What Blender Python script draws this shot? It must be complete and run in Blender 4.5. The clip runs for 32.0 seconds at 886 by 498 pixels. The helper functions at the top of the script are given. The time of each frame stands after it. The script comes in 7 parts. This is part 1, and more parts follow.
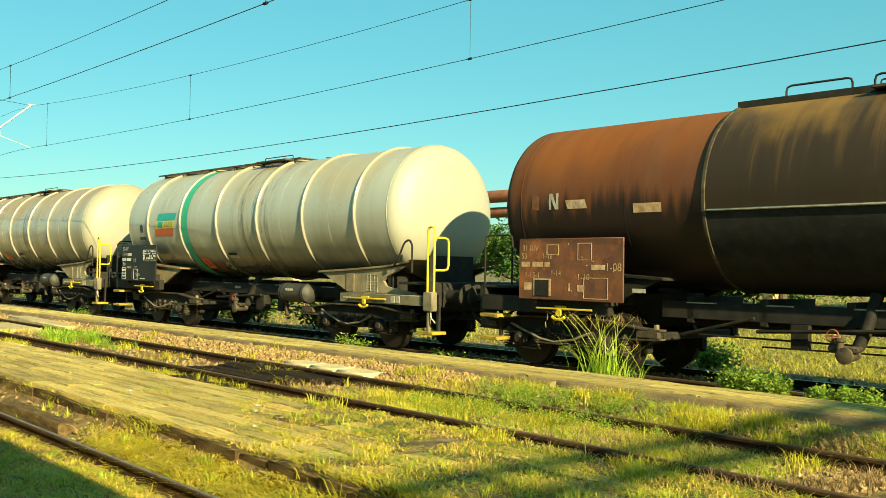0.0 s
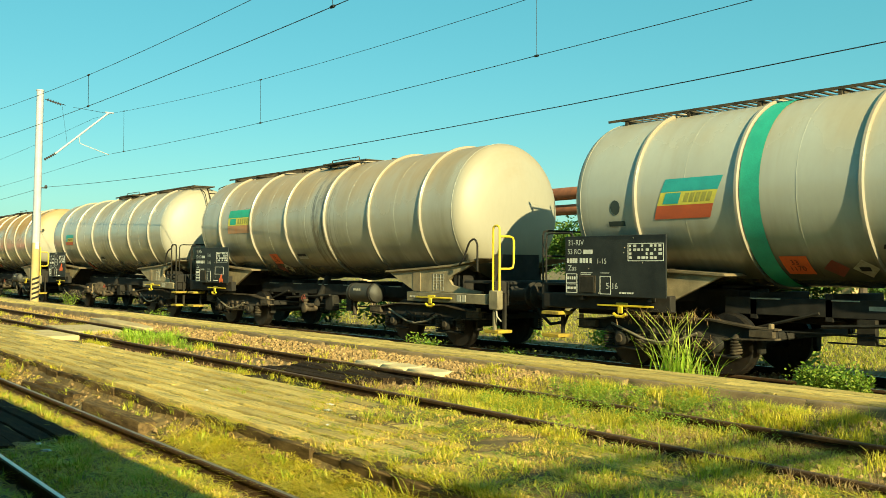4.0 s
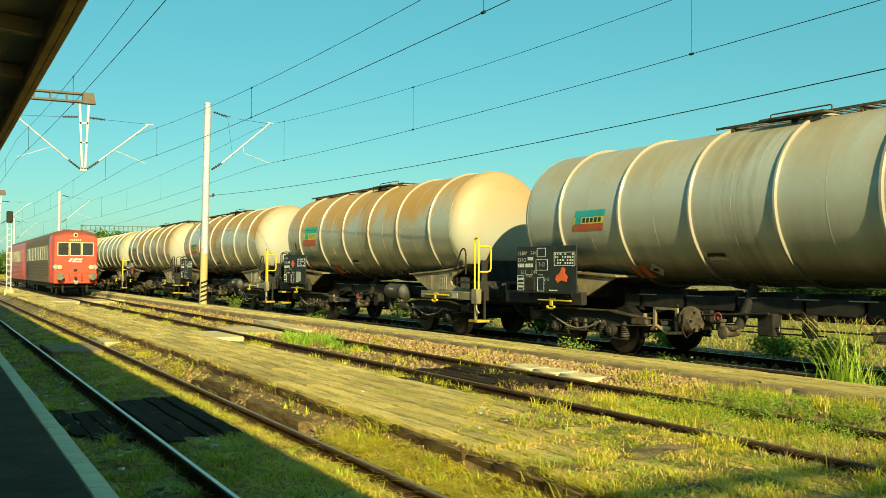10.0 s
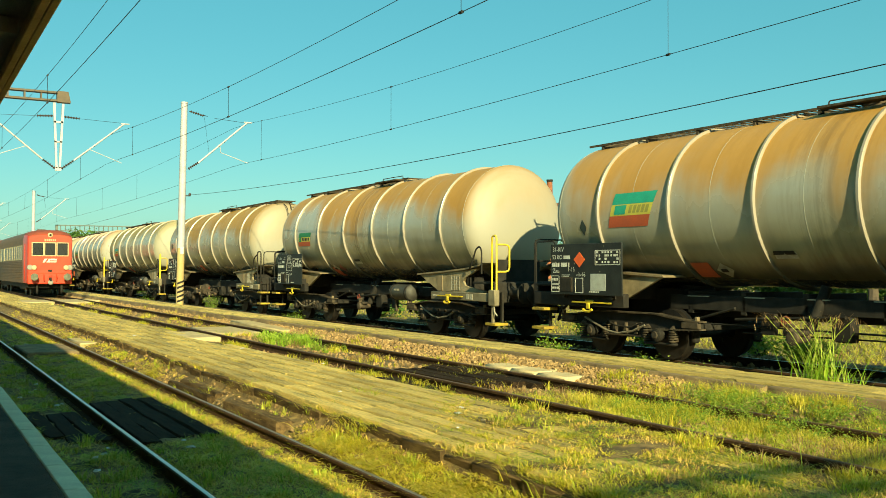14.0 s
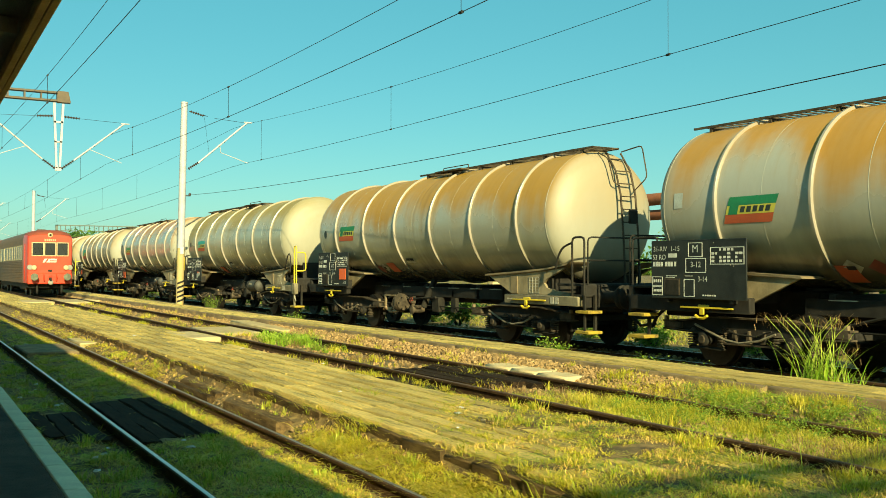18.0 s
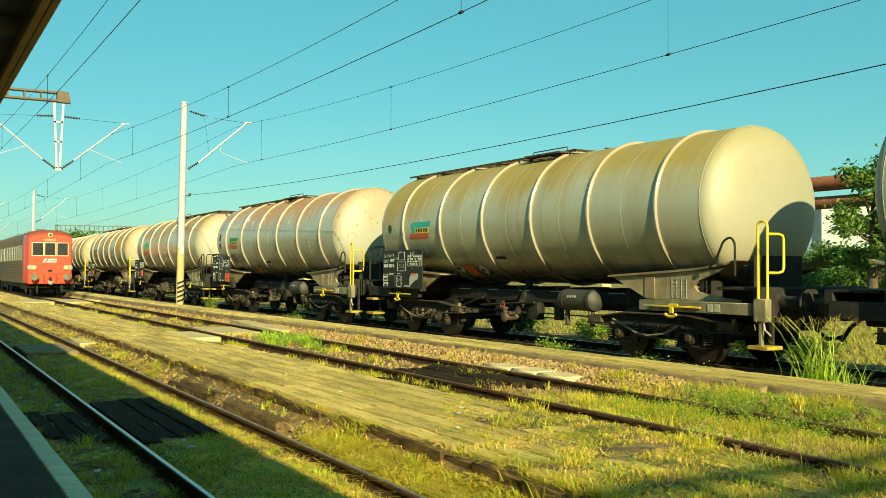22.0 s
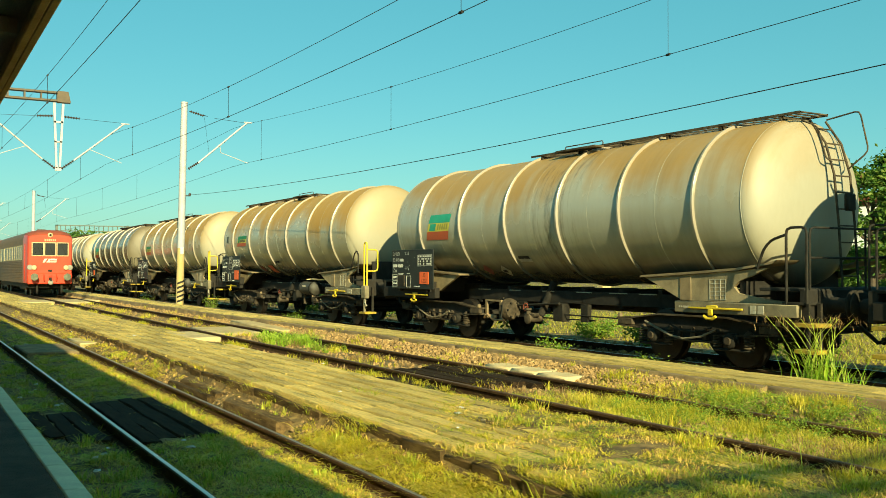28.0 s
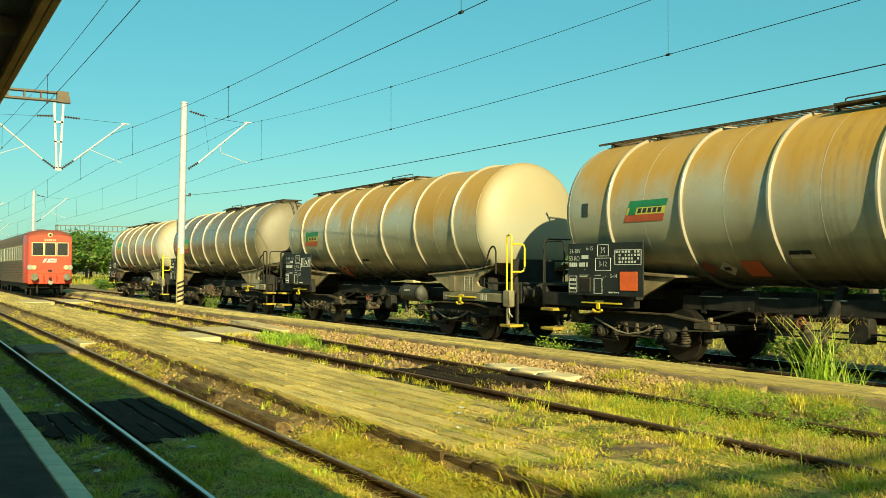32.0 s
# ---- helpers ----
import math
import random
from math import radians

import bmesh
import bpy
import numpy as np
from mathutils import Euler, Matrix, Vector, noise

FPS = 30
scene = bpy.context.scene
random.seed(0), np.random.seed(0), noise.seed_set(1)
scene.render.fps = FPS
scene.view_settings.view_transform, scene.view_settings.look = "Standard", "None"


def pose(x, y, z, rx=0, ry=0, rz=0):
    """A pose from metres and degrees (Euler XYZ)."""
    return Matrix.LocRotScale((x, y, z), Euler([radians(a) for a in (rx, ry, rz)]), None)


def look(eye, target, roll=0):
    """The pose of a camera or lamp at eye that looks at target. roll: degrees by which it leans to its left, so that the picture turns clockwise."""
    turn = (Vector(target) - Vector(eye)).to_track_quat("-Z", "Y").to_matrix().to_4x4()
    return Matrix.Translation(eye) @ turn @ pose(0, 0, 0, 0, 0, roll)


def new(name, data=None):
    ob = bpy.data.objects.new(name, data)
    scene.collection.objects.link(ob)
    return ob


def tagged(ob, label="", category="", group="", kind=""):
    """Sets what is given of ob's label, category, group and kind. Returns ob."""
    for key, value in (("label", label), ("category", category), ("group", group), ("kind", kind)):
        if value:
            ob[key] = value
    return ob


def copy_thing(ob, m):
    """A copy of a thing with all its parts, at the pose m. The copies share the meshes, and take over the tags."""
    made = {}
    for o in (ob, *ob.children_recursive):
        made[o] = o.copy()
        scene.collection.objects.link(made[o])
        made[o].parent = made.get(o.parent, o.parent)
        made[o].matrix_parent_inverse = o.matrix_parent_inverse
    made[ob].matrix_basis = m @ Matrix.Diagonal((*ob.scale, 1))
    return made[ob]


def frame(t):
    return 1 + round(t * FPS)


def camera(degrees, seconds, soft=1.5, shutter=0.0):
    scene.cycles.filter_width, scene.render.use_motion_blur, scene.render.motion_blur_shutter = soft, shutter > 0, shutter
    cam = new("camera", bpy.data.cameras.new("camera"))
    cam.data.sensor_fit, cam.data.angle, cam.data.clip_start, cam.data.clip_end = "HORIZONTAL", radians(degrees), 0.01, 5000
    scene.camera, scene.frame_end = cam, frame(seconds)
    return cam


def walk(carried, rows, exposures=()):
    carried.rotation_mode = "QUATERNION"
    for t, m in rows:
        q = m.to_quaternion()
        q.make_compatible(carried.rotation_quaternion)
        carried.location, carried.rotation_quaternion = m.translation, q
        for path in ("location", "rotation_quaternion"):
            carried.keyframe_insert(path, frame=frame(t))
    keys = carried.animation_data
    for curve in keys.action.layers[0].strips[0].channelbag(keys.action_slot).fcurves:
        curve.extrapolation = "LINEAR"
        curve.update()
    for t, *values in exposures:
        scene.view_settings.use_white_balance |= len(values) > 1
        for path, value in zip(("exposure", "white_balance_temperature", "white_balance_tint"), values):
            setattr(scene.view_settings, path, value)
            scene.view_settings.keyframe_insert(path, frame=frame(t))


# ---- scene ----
cam = camera(49.5, 32.0, soft=0.7)
# the camera stands on the platform; it turns left, then stays
ROWS = [(0.0, 41.16, 1.17, 0.92), (1.0, 41.09, 1.17, 0.92), (2.0, 41.03, 1.16, 0.90), (3.0, 40.98, 1.15, 0.86), (3.5, 39.97, 1.11, 0.54),
        (4.0, 37.04, 1.06, 0.22), (4.5, 35.10, 1.11, 0.15), (5.5, 32.30, 1.15, 0.04), (6.5, 30.12, 1.19, 0.0), (7.0, 29.05, 1.21, 0.01),
        (7.5, 28.31, 1.27, 0.14), (8.0, 28.10, 1.27, 0.15), (8.5, 27.99, 1.27, 0.18), (9.0, 27.84, 1.27, 0.18), (9.5, 27.75, 1.27, 0.20),
        (10.0, 28.03, 1.27, 0.18), (10.5, 28.81, 1.27, 0.15), (11.0, 29.29, 1.25, 0.09), (11.5, 29.36, 1.26, 0.10), (12.0, 29.34, 1.26, 0.10),
        (22.0, 29.34, 1.26, 0.10), (32.0, 29.34, 1.26, 0.10)]
EYE = (0.0, 0.0, 1.864)
walk(cam, [(t, pose(*EYE, 90 + p, -r, -a)) for t, a, p, r in ROWS],
     exposures=[(0.0, 1.39, 7680, -26.5), (2.0, 1.35, 7620, -27), (8.0, 1.13, 7520, -30), (32.0, 1.13, 7520, -30)])

# ---- world and sun ----
SUN = Vector((0.66, 2.85, -1.27)).normalized()     # the way the sunlight travels
world = bpy.data.worlds.new("world")
scene.world = world
world.use_nodes = True
wn = world.node_tree.nodes
sky = wn.new("ShaderNodeTexSky")
sky.sky_type = 'NISHITA'
sky.sun_disc = False
sky.sun_elevation = math.asin(-SUN.z)
sky.sun_rotation = math.atan2(-SUN.x, -SUN.y)
sky.air_density, sky.dust_density, sky.ozone_density = 1.0, 1.0, 3.2
wn["Background"].inputs["Strength"].default_value = 0.066
tone = wn.new("ShaderNodeHueSaturation")
tone.inputs["Saturation"].default_value = 1.22
world.node_tree.links.new(sky.outputs[0], tone.inputs["Color"])
haze = wn.new("ShaderNodeMixRGB")                 # thin even haze flattens the sky
haze.inputs["Fac"].default_value = 0.45
haze.inputs["Color2"].default_value = (1.35, 4.1, 5.5, 1)
world.node_tree.links.new(tone.outputs[0], haze.inputs["Color1"])
world.node_tree.links.new(haze.outputs[0], wn["Background"].inputs["Color"])
sun = new("sun", bpy.data.lights.new("sun", 'SUN'))
sun.data.energy, sun.data.angle, sun.data.color = 5.0, radians(0.53), (1.0, 0.765, 0.57)
sun.matrix_world = look((0, 0, 60), Vector((0, 0, 60)) + SUN)

# ---- materials ----
def mat(name, a, b=None, rough=0.7, metal=0.0, scale=6.0, fine=60.0, bump=0.15, spots=None, spot_at=0.62, stretch=(1, 1, 1), island=0.0, per_object=0.0, coat=0.0, spec=0.5):
    """Two-scale procedural surface: colours a and b mixed by noise, fine grain, stains of a third colour."""
    m = bpy.data.materials.new(name)
    m.use_nodes = True
    nt = m.node_tree
    n, l = nt.nodes, nt.links
    bs = n["Principled BSDF"]
    tc = n.new("ShaderNodeTexCoord")
    mp = n.new("ShaderNodeMapping")
    mp.inputs["Scale"].default_value = stretch
    l.new(tc.outputs["Object"], mp.inputs["Vector"])
    n1 = n.new("ShaderNodeTexNoise")
    n1.inputs["Scale"].default_value, n1.inputs["Detail"].default_value, n1.inputs["Roughness"].default_value = scale, 5, 0.62
    n2 = n.new("ShaderNodeTexNoise")
    n2.inputs["Scale"].default_value, n2.inputs["Detail"].default_value = fine, 3
    for q in (n1, n2):
        l.new(mp.outputs[0], q.inputs["Vector"])
    b = b or tuple(c * 0.72 for c in a)
    ramp = n.new("ShaderNodeValToRGB")
    ramp.color_ramp.elements[0].position, ramp.color_ramp.elements[1].position = 0.34, 0.68
    ramp.color_ramp.elements[0].color, ramp.color_ramp.elements[1].color = (*b, 1), (*a, 1)
    l.new(n1.outputs["Fac"], ramp.inputs["Fac"])
    col = ramp.outputs["Color"]
    if spots:
        n3 = n.new("ShaderNodeTexNoise")
        n3.inputs["Scale"].default_value, n3.inputs["Detail"].default_value, n3.inputs["Roughness"].default_value = scale * 0.45, 8, 0.7
        l.new(mp.outputs[0], n3.inputs["Vector"])
        r3 = n.new("ShaderNodeValToRGB")
        r3.color_ramp.elements[0].position, r3.color_ramp.elements[1].position = spot_at - 0.06, spot_at + 0.06
        l.new(n3.outputs["Fac"], r3.inputs["Fac"])
        mx = n.new("ShaderNodeMixRGB")
        mx.inputs["Color2"].default_value = (*spots, 1)
        l.new(r3.outputs["Color"], mx.inputs["Fac"])
        l.new(col, mx.inputs["Color1"])
        col = mx.outputs["Color"]
    hsv = n.new("ShaderNodeHueSaturation")
    grain = n.new("ShaderNodeMapRange")
    grain.inputs["To Min"].default_value, grain.inputs["To Max"].default_value = 0.78, 1.22
    l.new(n2.outputs["Fac"], grain.inputs["Value"])
    value = grain.outputs[0]
    for amount, kind, socket in ((island, "ShaderNodeNewGeometry", "Random Per Island"), (per_object, "ShaderNodeObjectInfo", "Random")):
        if amount:
            g = n.new(kind)
            r = n.new("ShaderNodeMapRange")
            r.inputs["To Min"].default_value, r.inputs["To Max"].default_value = 1 - amount, 1 + amount
            l.new(g.outputs[socket], r.inputs["Value"])
            mul = n.new("ShaderNodeMath")
            mul.operation = 'MULTIPLY'
            l.new(value, mul.inputs[0])
            l.new(r.outputs[0], mul.inputs[1])
            value = mul.outputs[0]
    l.new(value, hsv.inputs["Value"])
    l.new(col, hsv.inputs["Color"])
    l.new(hsv.outputs[0], bs.inputs["Base Color"])
    rr = n.new("ShaderNodeMapRange")
    rr.inputs["To Min"].default_value, rr.inputs["To Max"].default_value = max(0.05, rough - 0.12), min(1, rough + 0.12)
    l.new(n1.outputs["Fac"], rr.inputs["Value"])
    l.new(rr.outputs[0], bs.inputs["Roughness"])
    bs.inputs["Metallic"].default_value = metal
    bs.inputs["Specular IOR Level"].default_value = spec
    if coat:
        bs.inputs["Coat Weight"].default_value = coat
    if bump:
        bp = n.new("ShaderNodeBump")
        bp.inputs["Strength"].default_value, bp.inputs["Distance"].default_value = bump, 0.02
        l.new(n2.outputs["Fac"], bp.inputs["Height"])
        l.new(bp.outputs[0], bs.inputs["Normal"])
    return m


def leaf_mat(name, a, b, c, through_light=0.35):
    """Foliage: three tones by island, light passes through in part."""
    m = bpy.data.materials.new(name)
    m.use_nodes = True
    nt = m.node_tree
    n, l = nt.nodes, nt.links
    bs = n["Principled BSDF"]
    g = n.new("ShaderNodeNewGeometry")
    ramp = n.new("ShaderNodeValToRGB")
    ramp.color_ramp.elements[0].color, ramp.color_ramp.elements[1].color = (*a, 1), (*c, 1)
    e = ramp.color_ramp.elements.new(0.5)
    e.color = (*b, 1)
    l.new(g.outputs["Random Per Island"], ramp.inputs["Fac"])
    tc = n.new("ShaderNodeTexCoord")
    no = n.new("ShaderNodeTexNoise")
    no.inputs["Scale"].default_value = 0.8
    l.new(tc.outputs["Object"], no.inputs["Vector"])
    mr = n.new("ShaderNodeMapRange")
    mr.inputs["To Min"].default_value, mr.inputs["To Max"].default_value = 0.6, 1.4
    l.new(no.outputs["Fac"], mr.inputs["Value"])
    hsv = n.new("ShaderNodeHueSaturation")
    l.new(mr.outputs[0], hsv.inputs["Value"])
    l.new(ramp.outputs[0], hsv.inputs["Color"])
    l.new(hsv.outputs[0], bs.inputs["Base Color"])
    bs.inputs["Roughness"].default_value = 0.6
    tr = n.new("ShaderNodeBsdfTranslucent")
    l.new(hsv.outputs[0], tr.inputs["Color"])
    mix = n.new("ShaderNodeMixShader")
    mix.inputs[0].default_value = through_light
    l.new(bs.outputs[0], mix.inputs[1])
    l.new(tr.outputs[0], mix.inputs[2])
    l.new(mix.outputs[0], n["Material Output"].inputs["Surface"])
    return m


def tank_mat(name, cream, rust, amount, low=(0.205, 0.185, 0.125), seed=0.0, streak=0.5, patch=0.0, soot_line=0.0, reach=0.0, spill=0.28, ends=0.28, gloss=0.65):
    """Old tank paint: cream coat, rust run-off from the crown in streaks, grime in bands, chalky sheen."""
    m = bpy.data.materials.new(name)
    m.use_nodes = True
    nt = m.node_tree
    n, l = nt.nodes, nt.links
    bs = n["Principled BSDF"]
    tc = n.new("ShaderNodeTexCoord")

    def noise_at(scale, detail, stretch, off):
        mp = n.new("ShaderNodeMapping")
        mp.inputs["Scale"].default_value = stretch
        mp.inputs["Location"].default_value = (off, off * 1.7, off * 0.3)
        l.new(tc.outputs["Object"], mp.inputs["Vector"])
        q = n.new("ShaderNodeTexNoise")
        q.inputs["Scale"].default_value, q.inputs["Detail"].default_value, q.inputs["Roughness"].default_value = scale, detail, 0.6
        l.new(mp.outputs[0], q.inputs["Vector"])
        return q.outputs["Fac"]

    def calc(op, a, b):
        q = n.new("ShaderNodeMath")
        q.operation = op
        for s, v in zip(q.inputs, (a, b)):
            if isinstance(v, (int, float)):
                s.default_value = v
            else:
                l.new(v, s)
        return q.outputs[0]

    def step(v, lo, hi):
        q = n.new("ShaderNodeMapRange")
        q.interpolation_type = 'SMOOTHSTEP'
        q.inputs["From Min"].default_value, q.inputs["From Max"].default_value = lo, hi
        l.new(v, q.inputs["Value"])
        return q.outputs[0]

    def mixed(f, a, b):
        q = n.new("ShaderNodeMixRGB")
        l.new(f, q.inputs["Fac"])
        for s, v in zip((q.inputs["Color1"], q.inputs["Color2"]), (a, b)):
            if isinstance(v, tuple):
                s.default_value = (*v, 1)
            else:
                l.new(v, s)
        return q.outputs[0]

    sep = n.new("ShaderNodeSeparateXYZ")
    l.new(tc.outputs["Object"], sep.inputs[0])
    z = sep.outputs["Z"]
    runs = noise_at(1.0, 5, (0.5, 1.3, 0.16), seed)          # streaks that run down the shell
    cloud = noise_at(0.6, 6, (1, 0.7, 1), seed + 3)
    fine = noise_at(14, 4, (1, 1, 0.35), seed + 5)
    base = mixed(cloud, tuple(c * 0.86 for c in cream), cream)
    low_tint = calc('MULTIPLY', step(calc('ADD', calc('MULTIPLY', z, -1.0), cloud), -2.0, -1.1), 0.1 + 0.4 * max(0.0, min(1.0, reach * 14)))      # cream turns yellower towards the lower flank
    base = mixed(low_tint, base, tuple(c * k for c, k in zip(cream, (0.92, 0.87, 0.46))))
    crown = calc('ADD', calc('MULTIPLY', z, 0.34), calc('MULTIPLY', calc('ADD', calc('MULTIPLY', runs, 1.0), calc('MULTIPLY', cloud, 0.9)), 0.5))
    sheet = noise_at(0.42, 3, (0.2, 1.0, 0.45), seed + 31)                # some sheets rust more than others
    crown = calc('ADD', crown, calc('MULTIPLY', calc('SUBTRACT', sheet, 0.54), 0.9))
    rusty = calc('MULTIPLY', step(crown, 1.50 - amount * 0.12 - reach, 1.86 - amount * 0.14 - reach), min(0.92, amount * 1.15))
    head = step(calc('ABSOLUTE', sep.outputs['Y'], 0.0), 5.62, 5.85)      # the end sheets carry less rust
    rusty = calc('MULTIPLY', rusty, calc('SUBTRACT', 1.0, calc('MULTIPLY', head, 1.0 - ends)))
    # end sheets also darkened in colour to offset the full sun on them
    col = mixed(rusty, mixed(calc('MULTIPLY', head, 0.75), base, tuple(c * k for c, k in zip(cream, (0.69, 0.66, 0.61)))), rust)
    dirt = calc('MULTIPLY', step(calc('ADD', runs, calc('MULTIPLY', fine, 0.25)), 0.62, 0.86), streak * 0.5)
    col = mixed(calc('MULTIPLY', dirt, 0.7), col, low)
    bands = noise_at(0.55, 4, (0.1, 1.3, 0.10), seed + 21)
    col = mixed(calc('MULTIPLY', step(calc('ADD', bands, calc('MULTIPLY', fine, 0.12)), 0.60, 0.80), 0.08 + 0.30 * streak), col, (0.16, 0.135, 0.085))
    drip = noise_at(1.0, 5, (0.6, 6.5, 0.22), seed + 13)
    run = calc('MULTIPLY', step(calc('ADD', calc('MULTIPLY', z, 0.22), calc('ADD', drip, calc('MULTIPLY', cloud, 0.35))), 1.44 - 0.12 * amount, 1.72), min(0.35, amount * 0.45))
    col = mixed(run, col, tuple(c * 0.72 for c in rust))
    # colour darkens in two steps towards the bottom of the barrel
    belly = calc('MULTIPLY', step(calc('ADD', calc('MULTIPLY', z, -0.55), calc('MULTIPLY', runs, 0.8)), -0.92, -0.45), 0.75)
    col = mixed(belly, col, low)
    underside = calc('MULTIPLY', step(calc('ADD', calc('MULTIPLY', z, -1.0), calc('MULTIPLY', runs, 0.5)), -1.62, -1.2), 0.85)
    col = mixed(underside, col, tuple(c * 0.32 for c in low))
    if spill:
        near = n.new("ShaderNodeMapRange")
        near.interpolation_type = 'SMOOTHSTEP'
        near.inputs["From Min"].default_value, near.inputs["From Max"].default_value = 1.25, 0.15
        l.new(calc('ABSOLUTE', calc('ADD', sep.outputs['Y'], 0.35 + 0.4 * math.sin(seed)), 0.0), near.inputs["Value"])
        specks = noise_at(9.0, 6, (1.0, 1.6, 0.5), seed + 51)
        trails = noise_at(1.6, 5, (0.5, 4.0, 0.14), seed + 57)
        wet = calc('MULTIPLY', near.outputs[0], step(calc('ADD', trails, calc('MULTIPLY', specks, 0.35)), 0.62, 0.86))
        col = mixed(calc('MULTIPLY', wet, spill), col, (0.055, 0.042, 0.024))
    if soot_line:
        col = mixed(calc('MULTIPLY', step(calc('ADD', calc('MULTIPLY', z, -0.8), calc('ADD', drip, calc('MULTIPLY', runs, 0.6))), 0.8 - 0.8 * soot_line - 0.18, 0.8 - 0.8 * soot_line + 0.16), 0.92), col, low)
    if patch:
        bled = calc('MULTIPLY', step(calc('ADD', calc('MULTIPLY', z, 0.30), calc('ADD', noise_at(1.0, 4, (0.6, 3.6, 0.18), seed + 17), calc('MULTIPLY', cloud, 0.25))), 1.50, 1.70), patch)
        col = mixed(calc('MULTIPLY', bled, calc('SUBTRACT', 1.0, calc('MULTIPLY', head, 0.7))), col, (0.40, 0.165, 0.02))
        bare = calc('MAXIMUM', calc('MULTIPLY', head, 0.8), step(z, 3.45, 3.75))      # chips on the end sheets and along the crown
        spotty = calc('MULTIPLY', calc('MULTIPLY', step(noise_at(8.0, 6, (1, 0.7, 0.8), seed + 9), 0.63, 0.66), patch), bare)
        col = mixed(spotty, col, (0.11, 0.042, 0.014))
    hsv = n.new("ShaderNodeHueSaturation")
    g = n.new("ShaderNodeMapRange")
    g.inputs["To Min"].default_value, g.inputs["To Max"].default_value = 0.93, 1.07
    l.new(fine, g.inputs["Value"])
    l.new(g.outputs[0], hsv.inputs["Value"])
    l.new(col, hsv.inputs["Color"])
    l.new(hsv.outputs[0], bs.inputs["Base Color"])
    r = n.new("ShaderNodeMapRange")
    r.inputs["To Min"].default_value, r.inputs["To Max"].default_value = 0.14 + 0.9 * (0.65 - gloss), 0.30 + 0.9 * (0.65 - gloss)
    l.new(cloud, r.inputs["Value"])
    l.new(calc('ADD', r.outputs[0], calc('MULTIPLY', calc('MAXIMUM', rusty, head), 0.32)), bs.inputs["Roughness"])      # rust and the weathered end sheets are matt
    l.new(calc('SUBTRACT', gloss, calc('MULTIPLY', rusty, gloss * 0.6)), bs.inputs["Specular IOR Level"])
    bp = n.new("ShaderNodeBump")
    bp.inputs["Strength"].default_value, bp.inputs["Distance"].default_value = 0.10, 0.03
    l.new(cloud, bp.inputs["Height"])
    l.new(bp.outputs[0], bs.inputs["Normal"])
    return m


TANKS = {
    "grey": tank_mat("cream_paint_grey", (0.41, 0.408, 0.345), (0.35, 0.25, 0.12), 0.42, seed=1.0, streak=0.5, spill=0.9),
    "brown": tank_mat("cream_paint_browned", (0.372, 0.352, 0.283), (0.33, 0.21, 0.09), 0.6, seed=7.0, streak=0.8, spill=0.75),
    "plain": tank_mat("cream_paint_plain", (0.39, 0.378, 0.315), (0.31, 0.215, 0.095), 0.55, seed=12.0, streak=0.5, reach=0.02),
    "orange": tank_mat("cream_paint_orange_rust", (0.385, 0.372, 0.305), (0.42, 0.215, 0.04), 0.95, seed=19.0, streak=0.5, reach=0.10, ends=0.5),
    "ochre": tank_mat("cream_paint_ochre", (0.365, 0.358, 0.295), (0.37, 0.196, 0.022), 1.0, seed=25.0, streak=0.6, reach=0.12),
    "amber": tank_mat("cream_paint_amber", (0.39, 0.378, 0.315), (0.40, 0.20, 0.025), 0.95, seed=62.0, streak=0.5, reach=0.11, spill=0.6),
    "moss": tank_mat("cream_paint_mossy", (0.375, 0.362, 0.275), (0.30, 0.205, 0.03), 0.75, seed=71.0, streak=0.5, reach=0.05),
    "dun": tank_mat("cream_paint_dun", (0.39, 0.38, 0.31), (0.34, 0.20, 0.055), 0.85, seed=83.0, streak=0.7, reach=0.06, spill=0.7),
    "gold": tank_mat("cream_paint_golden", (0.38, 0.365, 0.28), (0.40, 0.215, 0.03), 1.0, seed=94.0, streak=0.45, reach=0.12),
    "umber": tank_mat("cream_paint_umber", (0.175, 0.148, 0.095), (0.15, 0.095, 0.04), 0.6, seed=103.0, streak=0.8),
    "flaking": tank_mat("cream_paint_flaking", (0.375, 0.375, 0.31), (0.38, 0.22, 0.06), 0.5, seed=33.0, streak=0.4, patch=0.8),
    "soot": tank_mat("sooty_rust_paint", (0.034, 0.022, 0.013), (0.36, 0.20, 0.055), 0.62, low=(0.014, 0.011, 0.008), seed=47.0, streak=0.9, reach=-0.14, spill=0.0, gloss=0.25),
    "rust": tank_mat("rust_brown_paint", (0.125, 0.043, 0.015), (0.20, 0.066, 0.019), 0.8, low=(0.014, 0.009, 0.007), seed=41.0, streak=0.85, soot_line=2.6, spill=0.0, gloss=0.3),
}
RING = tank_mat("ring_paint", (0.33, 0.29, 0.235), (0.30, 0.21, 0.11), 0.35, seed=55.0, streak=0.4, spill=0.0)
BLACK = mat("sooty_black_steel", (0.032, 0.029, 0.024), (0.016, 0.0145, 0.0125), rough=0.8, scale=4, spots=(0.02, 0.015, 0.01), spot_at=0.6, spec=0.2)
SOOTY = mat("sooty_brake_gear", (0.03, 0.027, 0.021), (0.012, 0.011, 0.009), rough=0.75, scale=6, spots=(0.04, 0.03, 0.02), spot_at=0.62, spec=0.2)
DUSTY = mat("dusty_bogie_steel", (0.10, 0.078, 0.052), (0.022, 0.018, 0.013), rough=0.85, scale=5, spots=(0.12, 0.085, 0.05), spot_at=0.62, spec=0.2)
TREAD = mat("worn_wheel_steel", (0.04, 0.034, 0.027), (0.022, 0.019, 0.016), rough=0.5, metal=0.6, scale=9)
